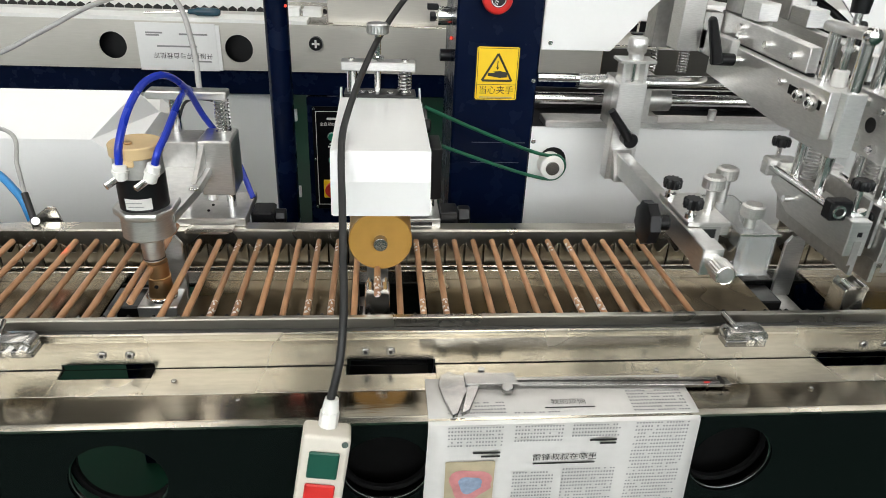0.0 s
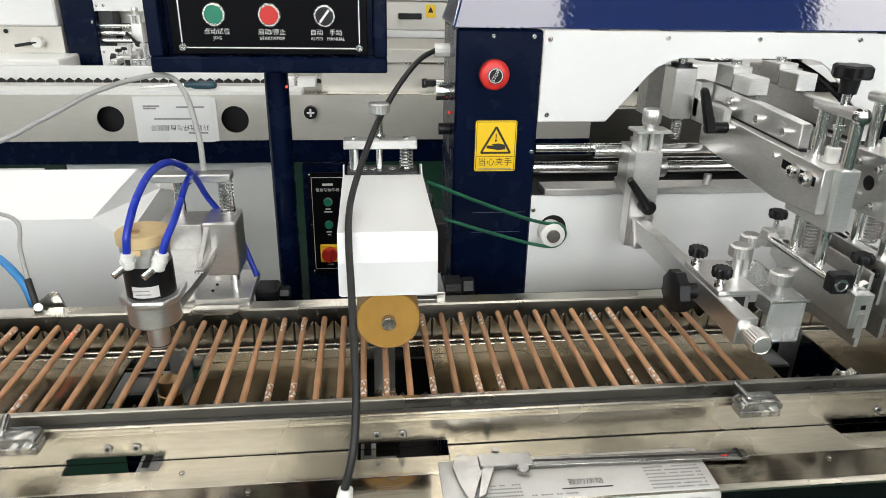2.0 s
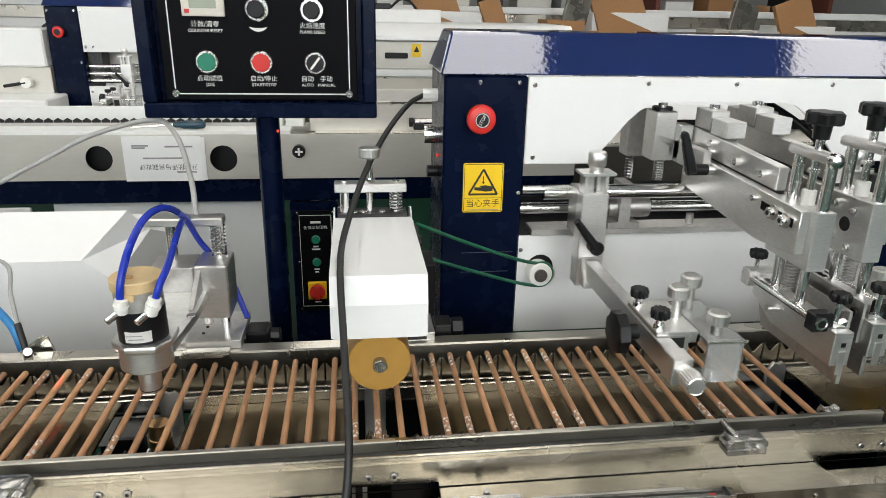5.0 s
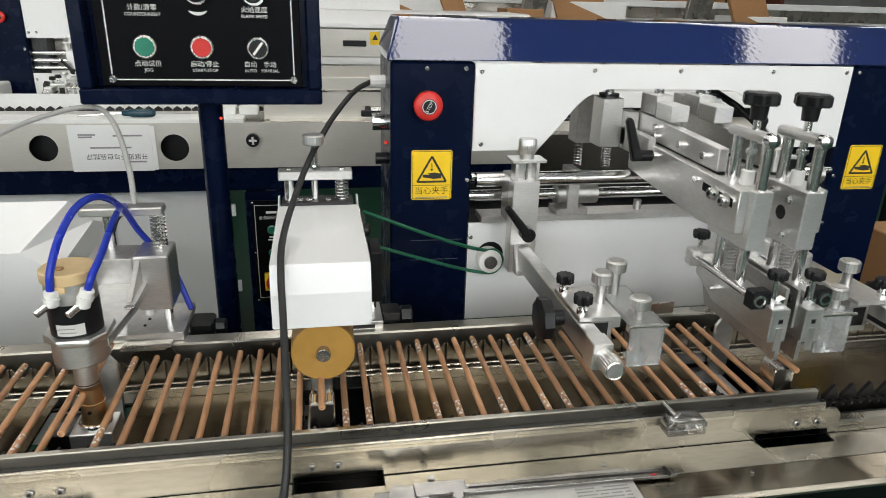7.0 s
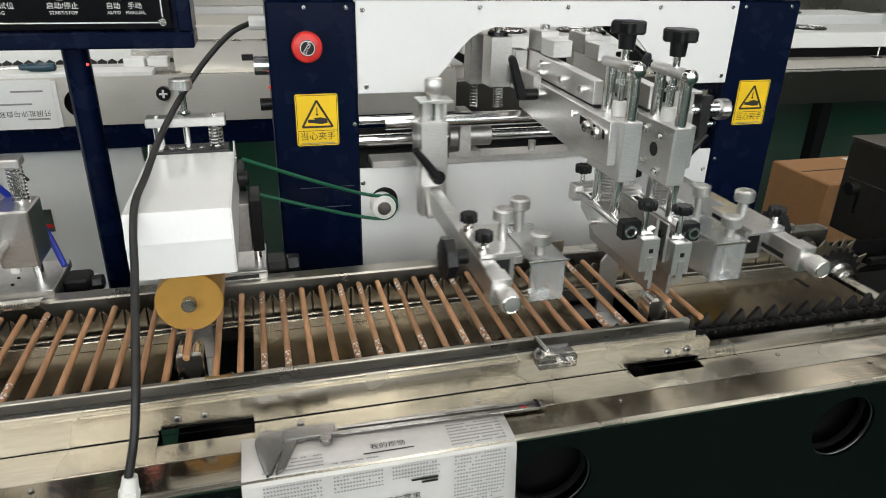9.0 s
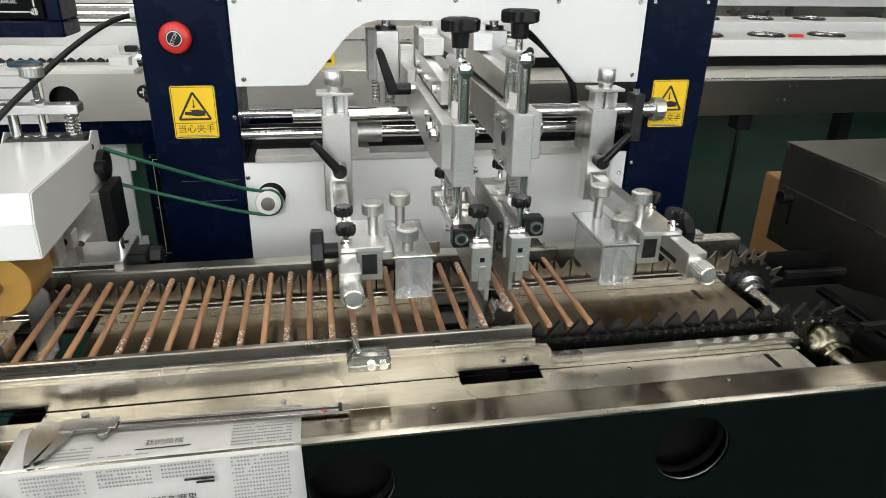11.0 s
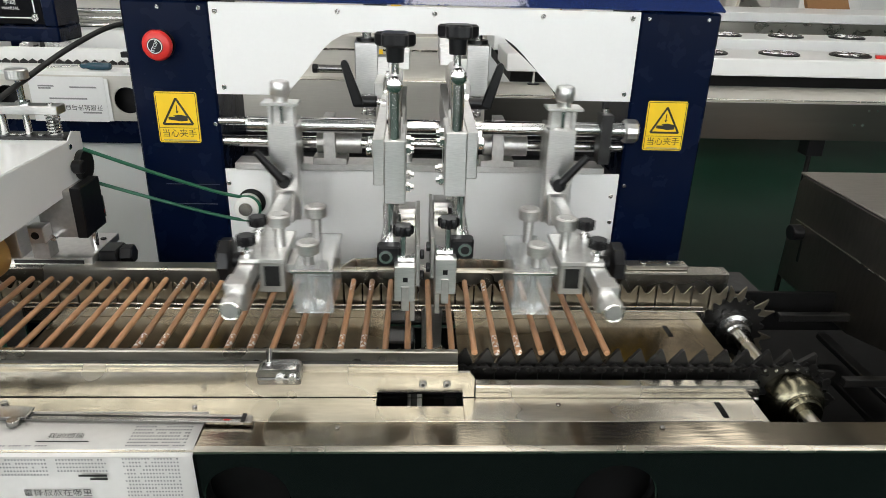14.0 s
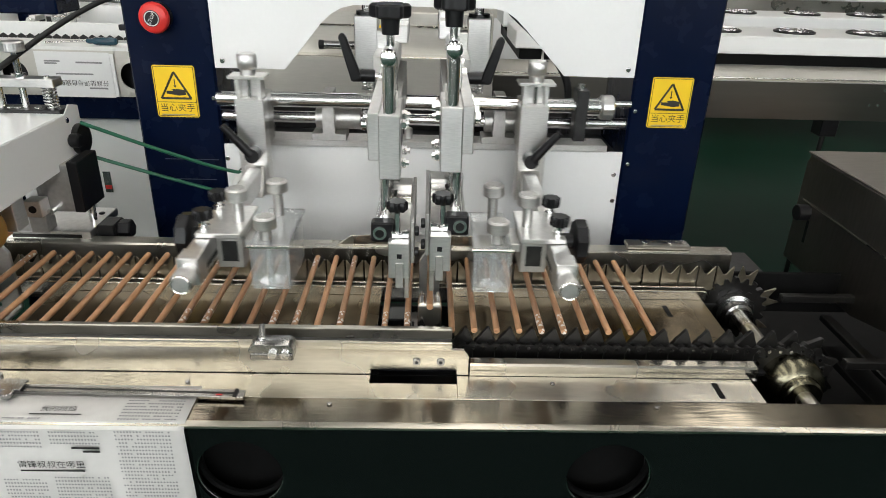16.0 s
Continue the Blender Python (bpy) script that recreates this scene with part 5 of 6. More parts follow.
push_button(-0.347, 1.164, GREEN, "green_button")
push_button(-0.276, 1.164, RED, "red_button")
kn = part("selector_switch", rod((-0.204, 0.830, 1.164), (-0.204, 0.8255, 1.164), 0.0145, 28, w=0.001), CHROME, cp, "black selector switch")
part("dial", rod((-0.204, 0.8255, 1.164), (-0.204, 0.822, 1.164), 0.0115, 24), BLACK, kn)
bm = prism([(-0.2015, -0.010), (-0.1985, -0.010), (-0.1985, 0.010), (-0.2015, 0.010)], "y", 0.8205, 0.822)
bmesh.ops.translate(bm, verts=bm.verts, vec=(0.2, 0, 0))
bmesh.ops.rotate(bm, verts=bm.verts, cent=(0, 0, 0), matrix=Matrix.Rotation(radians(38), 3, "Y"))
bmesh.ops.translate(bm, verts=bm.verts, vec=(-0.204, 0, 1.164))
part("pointer", bm, NYLON, kn)
for x in (-0.277, -0.206):
    d = part("speed_knob", rod((x, 0.830, 1.232), (x, 0.826, 1.232), 0.0155, 28, w=0.001), CHROME, cp, "black speed dial")
    part("dial", knurl((x, 0.826, 1.232), (x, 0.812, 1.232), 0.0115), BLACK, d)
arc = bmesh.new()
for k in range(14):
    a, b = (math.radians(235 + 70 * v / 14) for v in (k, k + 1))
    ta, tb = (0.0004 + 0.0018 * math.sin(math.pi * v / 14) for v in (k, k + 1))
    f = [(0.020 - ta, a), (0.020 + ta, a), (0.020 + tb, b), (0.020 - tb, b)]
    arc.faces.new([arc.verts.new((-0.277 + r * math.cos(u), 0.8292, 1.226 + r * math.sin(u))) for r, u in f])
part("speed_scale", arc, NYLON, fp)
ct = part("counter", box(-0.372, -0.318, 0.824, 0.830, 1.222, 1.256, 0.001), PENDANT, cp, "small cream counter display")
part("display", box(-0.362, -0.328, 0.8232, 0.824, 1.232, 1.252, 0), LCD, ct)
part("counter_key", box(-0.368, -0.362, 0.8222, 0.824, 1.226, 1.231, 0.0004), RED, ct)
for text, x, z, size in (("点动试位", -0.345, 1.1425, 0.0085), ("JOG", -0.345, 1.1345, 0.006), ("启动/停止", -0.274, 1.1425, 0.0085), ("START/STOP", -0.274, 1.1345, 0.0058), ("自动", -0.2155, 1.1425, 0.0085), ("手动", -0.190, 1.1425, 0.0085), ("AUTO", -0.2155, 1.1345, 0.0058), ("MANUAL", -0.190, 1.1345, 0.0058), ("计数/清零", -0.345, 1.212, 0.0085), ("COUNTER/RESET", -0.345, 1.204, 0.0058), ("火焰速度", -0.206, 1.212, 0.0085), ("FLAME SPEED", -0.206, 1.204, 0.0058)):
    words(fp, text, x, 0.8291, z, size, NYLON)
part("pole", rod((-0.277, 0.862, 0), (-0.277, 0.862, 1.094), 0.0168, 28), BLUE, cp, "round navy pole")
part("pilot_light", rod((-0.262, 0.8485, 1.068), (-0.262, 0.8475, 1.068), 0.002, 8), LEDRED, cp, "tiny red pilot light")

# ---- main switch cabinet of the neighbouring machine ----
sc = thing("switch_cabinet", (-0.25, 2.3, 0), "navy electrical cabinet with a black switch plate", "cabinet")
part("body", box(-0.375, -0.217, 2.105, 2.5, 0.0, 0.606, 0.004), BLUE, sc)
part("door_edge", box(-0.2165, -0.199, 2.11, 2.13, 0.20, 0.58, 0.002), WHITE, sc, "white door edge")
sp = part("switch_plate", box(-0.358, -0.228, 2.099, 2.105, 0.205, 0.575, 0.001), PANELBLACK, sc, "black switch plate")
bm = bmesh.new()
for a, b, c, d in ((-0.347, -0.239, 0.222, 0.2238), (-0.347, -0.239, 0.558, 0.5598), (-0.347, -0.3452, 0.2238, 0.558), (-0.2408, -0.239, 0.2238, 0.558)):
    box(a, b, 2.0982, 2.099, c, d, 0, bm)
part("border_line", bm, NYLON, sp)
part("switch_back", box(-0.327, -0.263, 2.085, 2.099, 0.253, 0.317, 0.002), YELLOW, sc, "yellow square switch plate")
ms = part("main_switch", rod((-0.295, 2.085, 0.285), (-0.295, 2.070, 0.285), 0.027, 28, w=0.001), RED, sc, "red rotary main switch")
part("grip", box(-0.302, -0.288, 2.058, 2.070, 0.262, 0.308, 0.001), RED, ms)
for z in (0.475, 0.392):
    b = part("lamp", rod((-0.293, 2.099, z), (-0.293, 2.090, z), 0.0165, 20), CHROME, sc)
    part("lens", rod((-0.293, 2.090, z), (-0.293, 2.084, z), 0.013, 20), GREEN, b)
words(sp, "全自动丝印机", -0.2935, 2.0978, 0.515, 0.0135, NYLON)
part("small_print", box(-0.310, -0.275, 2.0982, 2.099, 0.530, 0.538, 0), NYLON, sp)
for z, w in ((0.444, 0.018), (0.434, 0.028), (0.36, 0.018), (0.350, 0.012), (0.236, 0.022)):
    part("small_print", box(-0.294 - w / 2, -0.294 + w / 2, 2.0982, 2.099, z, z + 0.005, 0), NYLON, sp)
for sx in (-0.352, -0.234):
    for sz in (0.213, 0.39, 0.568):
        screw(sc, sx, 2.099, sz, 0.004)

# ---- pendant control on its black cable ----
pn = thing("pendant_control", (-0.18, 0.31, 0.70), "cream push-button pendant hanging on a black cable", "pendant")
PX, PY = -0.178, 0.320
tilt = Matrix.Translation((PX, PY, 0.802)) @ pose(0, 0, 0, -13, 9, 0)


def leaning(bm):
    bmesh.ops.transform(bm, matrix=tilt, verts=bm.verts)
    return bm


part("case", leaning(box(-0.021, 0.021, -0.020, 0.009, -0.104, -0.008, 0.004, seg=3)), PENDANT, pn, "cream plastic case")
part("gland", leaning(rod((0, 0, -0.008), (0, 0, 0.006), 0.0085, 8)), NYLON, pn, "white cable gland")
part("gland_nut", leaning(rod((0, 0, 0.006), (0, 0, 0.018), 0.0075, 16, r2=0.006)), NYLON, pn)
part("green_button", leaning(box(-0.013, 0.013, -0.0235, -0.020, -0.047, -0.022, 0.0012)), DARKGREEN, pn, "dark green square button")
part("red_button", leaning(box(-0.013, 0.013, -0.0235, -0.020, -0.080, -0.053, 0.0012)), RED, pn, "red square button")
for dx, dz in ((0.016, -0.0135), (-0.016, -0.098)):
    part("case_screw", leaning(rod((dx, -0.0202, dz), (dx, -0.0214, dz), 0.003, 12)), CHROME, pn)
part("cable", tube([(-0.1765, 0.323, 0.818), (-0.168, 0.334, 0.853), (-0.165, 0.360, 0.888), (-0.167, 0.405, 0.918), (-0.169, 0.450, 0.947), (-0.171, 0.484, 0.972), (-0.1715, 0.520, 0.9885), (-0.169, 0.585, 0.994), (-0.156, 0.635, 1.022), (-0.136, 0.710, 1.051), (-0.107, 0.780, 1.083), (-0.076, 0.840, 1.107), (-0.050, 0.877, 1.116)], 0.0037, 12, 10), RUBBER, pn, "thick black rubber cable")
sg = thing("side_fittings", (-0.03, 0.88, 1.05), "cable gland and black knobs on the column side", "fitting")
part("gland", rod((-0.030, 0.877, 1.116), (-0.052, 0.877, 1.116), 0.0095, 10), NYLON, sg, "white cable gland")
part("key_switch", rod((-0.030, 0.872, 1.058), (-0.050, 0.872, 1.058), 0.013, 20), CHROME, sg)
part("selector", box(-0.066, -0.050, 0.866, 0.878, 1.066, 1.074, 0.001), BLACK, sg)
part("black_knob", rod((-0.030, 0.86, 1.005), (-0.046, 0.86, 1.005), 0.009, 14), BLACK, sg)
part("pilot_light", rod((-0.030, 0.855, 1.03), (-0.033, 0.855, 1.03), 0.0024, 10), LEDRED, sg, "tiny red pilot light")

# ---- newspaper and caliper on the ledge ----
nw = thing("newspaper", (0.04, 0.36, 0.787), "printed newspaper sheet hanging over the front ledge", "newspaper")
NX0, NX1 = -0.090, 0.167
line = [(0.386, 0.7890), (0.345, 0.7888), (0.332, 0.7878), (0.3262, 0.783), (0.3252, 0.77), (0.3235, 0.70), (0.321, 0.62)]
nb = bmesh.new()
rows = []
for k, (y, z) in enumerate(line):
    rows.append([nb.verts.new((NX0 + (NX1 - NX0) * i / 12 + 0.03 * (z - 0.787) * (1 - i / 6), y + 0.0011 * math.sin(i * 1.3 + k) * (z < 0.78), z)) for i in range(13)])
for a, b in zip(rows, rows[1:]):
    for i in range(12):
        nb.faces.new((a[i], a[i + 1], b[i + 1], b[i]))
sheet = part("sheet", nb, PAPER, nw)
sm = sheet.modifiers.new("thickness", "SOLIDIFY")
sm.thickness, sm.offset = 0.0003, -1


def print_y(z):
    return 0.3250 - (0.783 - z) * 0.027 - 0.0016


def print_bar(x0, x1, z0, z1):
    bm = bmesh.new()
    bm.faces.new([bm.verts.new((x, print_y(z), z)) for x, z in ((x0, z0), (x1, z0), (x1, z1), (x0, z1))])
    return bm


rng = random.Random(4)
cols = [(-0.072, -0.020, 0.782, 0.757), (-0.010, 0.036, 0.782, 0.764), (0.044, 0.090, 0.782, 0.768), (0.104, 0.156, 0.783, 0.625), (-0.008, 0.032, 0.726, 0.625), (0.040, 0.092, 0.729, 0.625), (-0.076, -0.028, 0.668, 0.62)]
for x0, x1, z1, z0 in cols:
    bm = bmesh.new()
    z = z1
    while z > z0:
        x = x0
        end = x1 - (rng.random() * 0.3 * (x1 - x0) if rng.random() < 0.2 else 0)
        while x < end:
            w = 0.0017 if rng.random() < 0.93 else 0
            if w:
                bm.faces.new([bm.verts.new((u, print_y(v), v)) for u, v in ((x, z - 0.0009), (x + w, z - 0.0009), (x + w, z + 0.0009), (x, z + 0.0009))])
            x += 0.0029
        z -= 0.0042
    tagged(part("text_column", bm, GREYINK, sheet, smooth=False), "column of fine print", kind="stuff")
for x0, x1, y0, y1 in ((-0.072, -0.018, 0.334, 0.352), (-0.010, 0.036, 0.333, 0.336), (0.104, 0.158, 0.333, 0.362)):
    bm = bmesh.new()
    y = y0
    while y < y1:
        x = x0
        while x < x1:
            if rng.random() < 0.9:
                bm.faces.new([bm.verts.new((u, v, 0.7895)) for u, v in ((x, y), (x + 0.0022, y), (x + 0.0022, y + 0.0018), (x, y + 0.0018))])
            x += 0.0029
        y += 0.0046
    tagged(part("text_column", bm, GREYINK, sheet, smooth=False), "column of fine print", kind="stuff")
words(sheet, "我的烦恼", 0.044, 0.3475, 0.7897, 0.0085, INK, up=(0, 1, 0))
part("byline", box(0.020, 0.068, 0.3395, 0.3407, 0.7893, 0.7896, 0), INK, sheet)
words(sheet, "雷锋叔叔在哪里", 0.040, print_y(0.744), 0.744, 0.0090, INK)
for z, a, b in ((0.737, 0.010, 0.070),):
    part("byline", print_bar(a, b, z - 0.0009, z + 0.0009), INK, sheet)
for z, a, b in ((0.752, -0.048, -0.022), (0.7475, -0.040, -0.022), (0.764, 0.062, 0.088), (0.760, 0.072, 0.088)):
    part("byline", print_bar(a, b, z - 0.0012, z + 0.0012), INK, sheet)
part("photograph", print_bar(-0.073, -0.026, 0.688, 0.742), PHOTO, sheet, "small colour photograph")
for r, m, o in ((0.020, PHOTOPINK, 0.0004), (0.011, PHOTOBLUE, 0.0008)):
    bm = bmesh.new()
    n = 28
    bm.faces.new([bm.verts.new((-0.049 + r * (1 + 0.14 * math.sin(k * 7)) * math.cos(k * math.tau / n), print_y(0.714) - o - 0.0004, 0.714 + r * (1 + 0.14 * math.sin(k * 7)) * math.sin(k * math.tau / n))) for k in range(n)])
    part("picture_spot", bm, m, sheet)

ca = thing("caliper", (0.07, 0.375, 0.789), "worn steel vernier caliper lying on the newspaper", "caliper")
part("beam", prism([(-0.030, 0.3815), (-0.030, 0.3700), (0.213, 0.3640), (0.213, 0.3760)], "z", 0.7896, 0.7930, 0.0004), CLAMPMETAL, ca, "steel beam")
part("beam_groove", prism([(0.0, 0.3772), (0.0, 0.3745), (0.205, 0.3690), (0.205, 0.3715)], "z", 0.7930, 0.7932), DARKSTEEL, ca)
part("fixed_jaw", prism([(-0.075, 0.386), (-0.066, 0.392), (-0.060, 0.386), (-0.030, 0.384), (-0.030, 0.3695), (-0.050, 0.366), (-0.056, 0.352), (-0.063, 0.330), (-0.068, 0.328), (-0.074, 0.350), (-0.078, 0.372)], "z", 0.7896, 0.7938, 0.0005), CLAMPMETAL, ca, "steel jaws")
part("slider", prism([(-0.052, 0.386), (-0.002, 0.3845), (-0.002, 0.367), (-0.052, 0.3685)], "z", 0.7940, 0.7965, 0.0005), CLAMPMETAL, ca, "sliding vernier")
part("slide_jaw", prism([(-0.050, 0.3690), (-0.038, 0.3690), (-0.052, 0.334), (-0.060, 0.329)], "z", 0.7902, 0.7945, 0.0005), CLAMPMETAL, ca)
part("thumb_rest", rod((-0.012, 0.363, 0.791), (-0.012, 0.363, 0.797), 0.006, 16, w=0.001), CLAMPMETAL, ca)
part("lock_screw", rod((-0.034, 0.390, 0.792), (-0.034, 0.390, 0.798), 0.0035, 12), CLAMPMETAL, ca)
part("end_stop", prism([(0.203, 0.3765), (0.203, 0.3640), (0.2065, 0.3639), (0.2065, 0.3764)], "z", 0.7930, 0.7942), BLACK, ca)
part("red_mark", box(0.186, 0.192, 0.3670, 0.3685, 0.7932, 0.7935, 0), RED, ca)
# ---- chain end: sprockets, shafts and the hood ----
def gear(x, y0, y1, z, r, teeth):
    bm = bmesh.new()
    poly = []
    for k in range(teeth * 4):
        a = k * math.tau / (teeth * 4)
        poly.append((x + (r if k % 4 in (0, 1) else r * 0.86) * math.cos(a), z + (r if k % 4 in (0, 1) else r * 0.86) * math.sin(a)))
    return prism(poly, "y", y0, y1, 0, bm)


sk = thing("sprocket_shaft", (0.798, 0.55, 0.75), "oily steel shaft with two chain sprockets", "sprocket")
part("shaft", rod((0.798, 0.376, 0.764), (0.798, 0.66, 0.764), 0.0095, 18), STEEL, sk)
part("sprocket", gear(0.798, 0.449, 0.456, 0.764, 0.046, 20), BLACKCHAIN, sk, smooth=False)
part("sprocket", gear(0.798, 0.604, 0.611, 0.764, 0.046, 20), BLACKCHAIN, sk, smooth=False)
part("hub", turned((0.798, 0.449, 0.764), (0, -1, 0), ((0, 0.033), (0.010, 0.0335), (0.018, 0.0325), (0.024, 0.029), (0.028, 0.0225), (0.030, 0.0222), (0.0302, 0.0212), (0.036, 0.021), (0.038, 0.019)), 36), HUBSTEEL, sk, "large domed oily steel hub")
part("hub", turned((0.798, 0.604, 0.764), (0, -1, 0), ((0, 0.026), (0.010, 0.025), (0.012, 0.019), (0.022, 0.0185), (0.024, 0.016), (0.030, 0.0155)), 30), CLAMPMETAL, sk)
part("set_screw", rod((0.783, 0.428, 0.780), (0.780, 0.428, 0.784), 0.003, 10), BLACK, sk)
part("bearing", box(0.775, 0.835, 0.655, 0.675, 0.72, 0.79, 0.003), DARKSTEEL, sk)
tg = thing("chain_guide", (0.97, 0.50, 0.70), "dark slotted chain guide in the black pit", "guide")
for y in (0.452, 0.605):
    part("guide_bar", box(0.86, 1.45, y - 0.004, y + 0.006, 0.776, 0.786, 0.001), BLACKCHAIN, tg)
part("cross_bar", box(1.02, 1.04, 0.40, 0.66, 0.745, 0.755, 0.001), DARKSTEEL, tg)
part("cross_bar", box(0.93, 0.945, 0.46, 0.62, 0.74, 0.748, 0.001), DARKSTEEL, tg)
hd = thing("end_hood", (1.3, 0.62, 0.78), "stainless steel hood over the chain end", "hood")
HX = 0.957
part("side", prism([(0.470, 0.790), (0.600, 0.758), (0.790, 0.758), (0.790, 0.915), (0.780, 0.925), (0.470, 0.925)], "x", HX, HX + 0.004, 0.0008), HOODSTEEL, hd, "brushed steel hood side")
part("top", box(HX, BX1, 0.465, 0.793, 0.9255, 0.929, 0.001), HOODSTEEL, hd)
part("front", box(HX + 0.0045, BX1, 0.466, 0.470, 0.800, 0.925, 0.001), HOODSTEEL, hd)
part("rear", box(HX + 0.0045, BX1, 0.7905, 0.7935, 0.76, 0.925, 0.001), HOODSTEEL, hd)
part("knob", rod((HX, 0.755, 0.845), (HX - 0.018, 0.755, 0.845), 0.012, 18, w=0.001), BLACK, hd, "black hood knob")
part("seam", box(HX - 0.0012, HX - 0.0002, 0.48, 0.775, 0.858, 0.8595, 0), STEEL_TOP, hd)
part("rib", box(HX - 0.001, HX, 0.745, 0.75, 0.80, 0.835, 0), DARKSTEEL, hd)
rb = thing("rail_bracket", (0.70, 0.655, 0.828), "flat steel bracket bolted on the rear rail", "bracket")
part("plate", box(0.660, 0.745, 0.648, 0.668, 0.8285, 0.8345, 0.0008), STEEL, rb)
for x in (0.685, 0.72):
    screw(rb, x, 0.655, 0.8345, 0.004, "z")
rp = thing("rear_guide", (0.44, 0.63, 0.828), "white-backed guide plates behind the printing station", "guide")
part("plate", prism([(0.405, 0.828), (0.500, 0.828), (0.490, 0.842), (0.405, 0.845)], "y", 0.646, 0.649, 0.0005), STEEL_TOP, rp)
part("plate", prism([(0.270, 0.828), (0.352, 0.828), (0.352, 0.845), (0.290, 0.842)], "y", 0.646, 0.649, 0.0005), STEEL_TOP, rp)


def carton(x0, x1, y0, y1, z0, z1, label="brown cardboard carton standing on the floor", tape=True):
    t = thing("cardboard_box", ((x0 + x1) / 2, (y0 + y1) / 2, z0), label, "box", "cardboard boxes")
    part("carton", box(x0, x1, y0, y1, z0, z1, 0.004), CARD, t)
    if tape:
        part("flap_gap", box(x0 + 0.01, x1 - 0.01, (y0 + y1) / 2 - 0.002, (y0 + y1) / 2 + 0.002, z1 - 0.001, z1 + 0.0012, 0), BLACK, t)
        part("shipping_label", box(x0 + 0.55 * (x1 - x0), x0 + 0.8 * (x1 - x0), y0 + 0.62 * (y1 - y0), y0 + 0.9 * (y1 - y0), z1 + 0.0005, z1 + 0.0015, 0), PAPER, t)
        part("tape", box(x0 + 0.6 * (x1 - x0), x1 - 0.01, y0 + 0.2 * (y1 - y0), y0 + 0.4 * (y1 - y0), z1 + 0.0005, z1 + 0.0015, 0), SAND, t, "strip of brown tape")
    return t


carton(1.59, 2.05, 1.43, 1.68, 0.0, 0.58)

# ---- white feed cover behind the machine ----
fc = thing("feed_cover", (-0.75, 1.1, 0), "white sheet-metal feed cover with a sloping top", "cover")
def folded(name, points, label=""):
    bm = bmesh.new()
    bm.faces.new([bm.verts.new(p) for p in points])
    ob = part(name, bm, WHITE, fc, label, smooth=False)
    th = ob.modifiers.new("thickness", "SOLIDIFY")
    th.thickness = 0.0015


for fx in (-1.55, -0.66):
    part("stand_leg", box(fx - 0.02, fx + 0.02, 1.09, 1.13, 0, 0.86, 0.002), BLUE, fc, "navy stand leg")
CA, CB, CC, CD, CE = (-0.618, 1.0, 0.822), (-0.565, 1.10, 0.880), (-0.540, 1.13, 0.834), (-0.570, 1.0, 0.785), (-0.525, 1.21, 0.80)
folded("front", [(-1.6, 1.0, 0.45), (CD[0], 1.0, 0.45), CD, CA, (-1.6, 1.0, 0.822)], "white front sheet")
folded("slope", [(-1.6, 1.0, 0.822), CA, CB, (-1.6, 1.10, 0.880)], "white sloping top")
folded("facet", [CA, CD, CC, CB], "folded corner facet")
folded("side", [(CD[0], 1.0, 0.45), (CE[0], 1.21, 0.45), CE, CC, CD], "folded side sheet")
folded("rear_slope", [CB, CC, CE, (-0.56, 1.21, 0.84), (-1.6, 1.21, 0.84), (-1.6, 1.10, 0.880)])

# ---- second machine in the next row ----
m2 = thing("neighbour_machine", (0, 2.5, 0), "second printing machine in the next row", "machine")
part("apron", holed(-3.6, 0.60, 0.690, 0.836, 2.09, 2.094, [(-0.955, 0.760, 0.041), (-0.574, 0.758, 0.043)]), SATIN, m2, "brushed steel apron with round holes", smooth=False)
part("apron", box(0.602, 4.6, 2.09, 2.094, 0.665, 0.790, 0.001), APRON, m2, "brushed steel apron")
part("top", box(-3.6, 0.60, 2.095, 2.62, 0.826, 0.832, 0.001), STEEL_TOP, m2)
part("top", box(0.602, 4.6, 2.095, 2.384, 0.791, 0.796, 0.001), SATIN, m2)
# Black sheet puts the shade inside the apron holes.
part("hole_shade", box(-3.6, 0.3, 2.13, 2.14, 0.69, 0.825, 0), BLACK, m2)
part("beam", box(-3.6, 0.60, 2.10, 2.16, 0.612, 0.688, 0.002), BLUE, m2, "navy beam")
for a, b in ((-1.137, -0.8010), (-0.7970, -0.432), (-3.4, -1.60)):
    part("cover", box(a, b, 2.14, 2.16, 0.08, 0.610, 0.002), WHITE, m2, "white lower cover panel")
part("small_plate", box(-1.50, -1.19, 2.10, 2.11, 0.50, 0.60, 0.002), WHITE_MATT, m2)
part("brake_knob", rod((-0.333, 2.09, 0.783), (-0.333, 2.07, 0.783), 0.021, 24), BLACK, m2, "black knob with a white cross")
part("cross_mark", box(-0.345, -0.321, 2.067, 2.07, 0.780, 0.786, 0), NYLON, m2)
part("cross_mark", box(-0.336, -0.330, 2.066, 2.07, 0.771, 0.795, 0), NYLON, m2)
part("ledge", box(-3.6, -0.36, 2.10, 2.20, 0.832, 0.846, 0.001), WHITE_MATT, m2, "pale ledge")
tooth = bmesh.new()
for k in range(110):
    x = -3.6 + k * 0.030
    prism([(x, 0.846), (x + 0.028, 0.846), (x + 0.028, 0.853), (x + 0.014, 0.862), (x, 0.853)], "y", 2.26, 2.263, 0, tooth)
tagged(part("toothed_belt", tooth, BLACKCHAIN, m2, "dark row of chain teeth", smooth=False), kind="stuff")
part("white_rail", box(-3.6, -0.44, 2.285, 2.30, 0.832, 0.896, 0.001), WHITE_MATT, m2)
part("guard_box", box(-0.30, 0.60, 2.16, 2.50, 0.833, 0.972, 0.003), SATIN, m2, "stainless guard box")
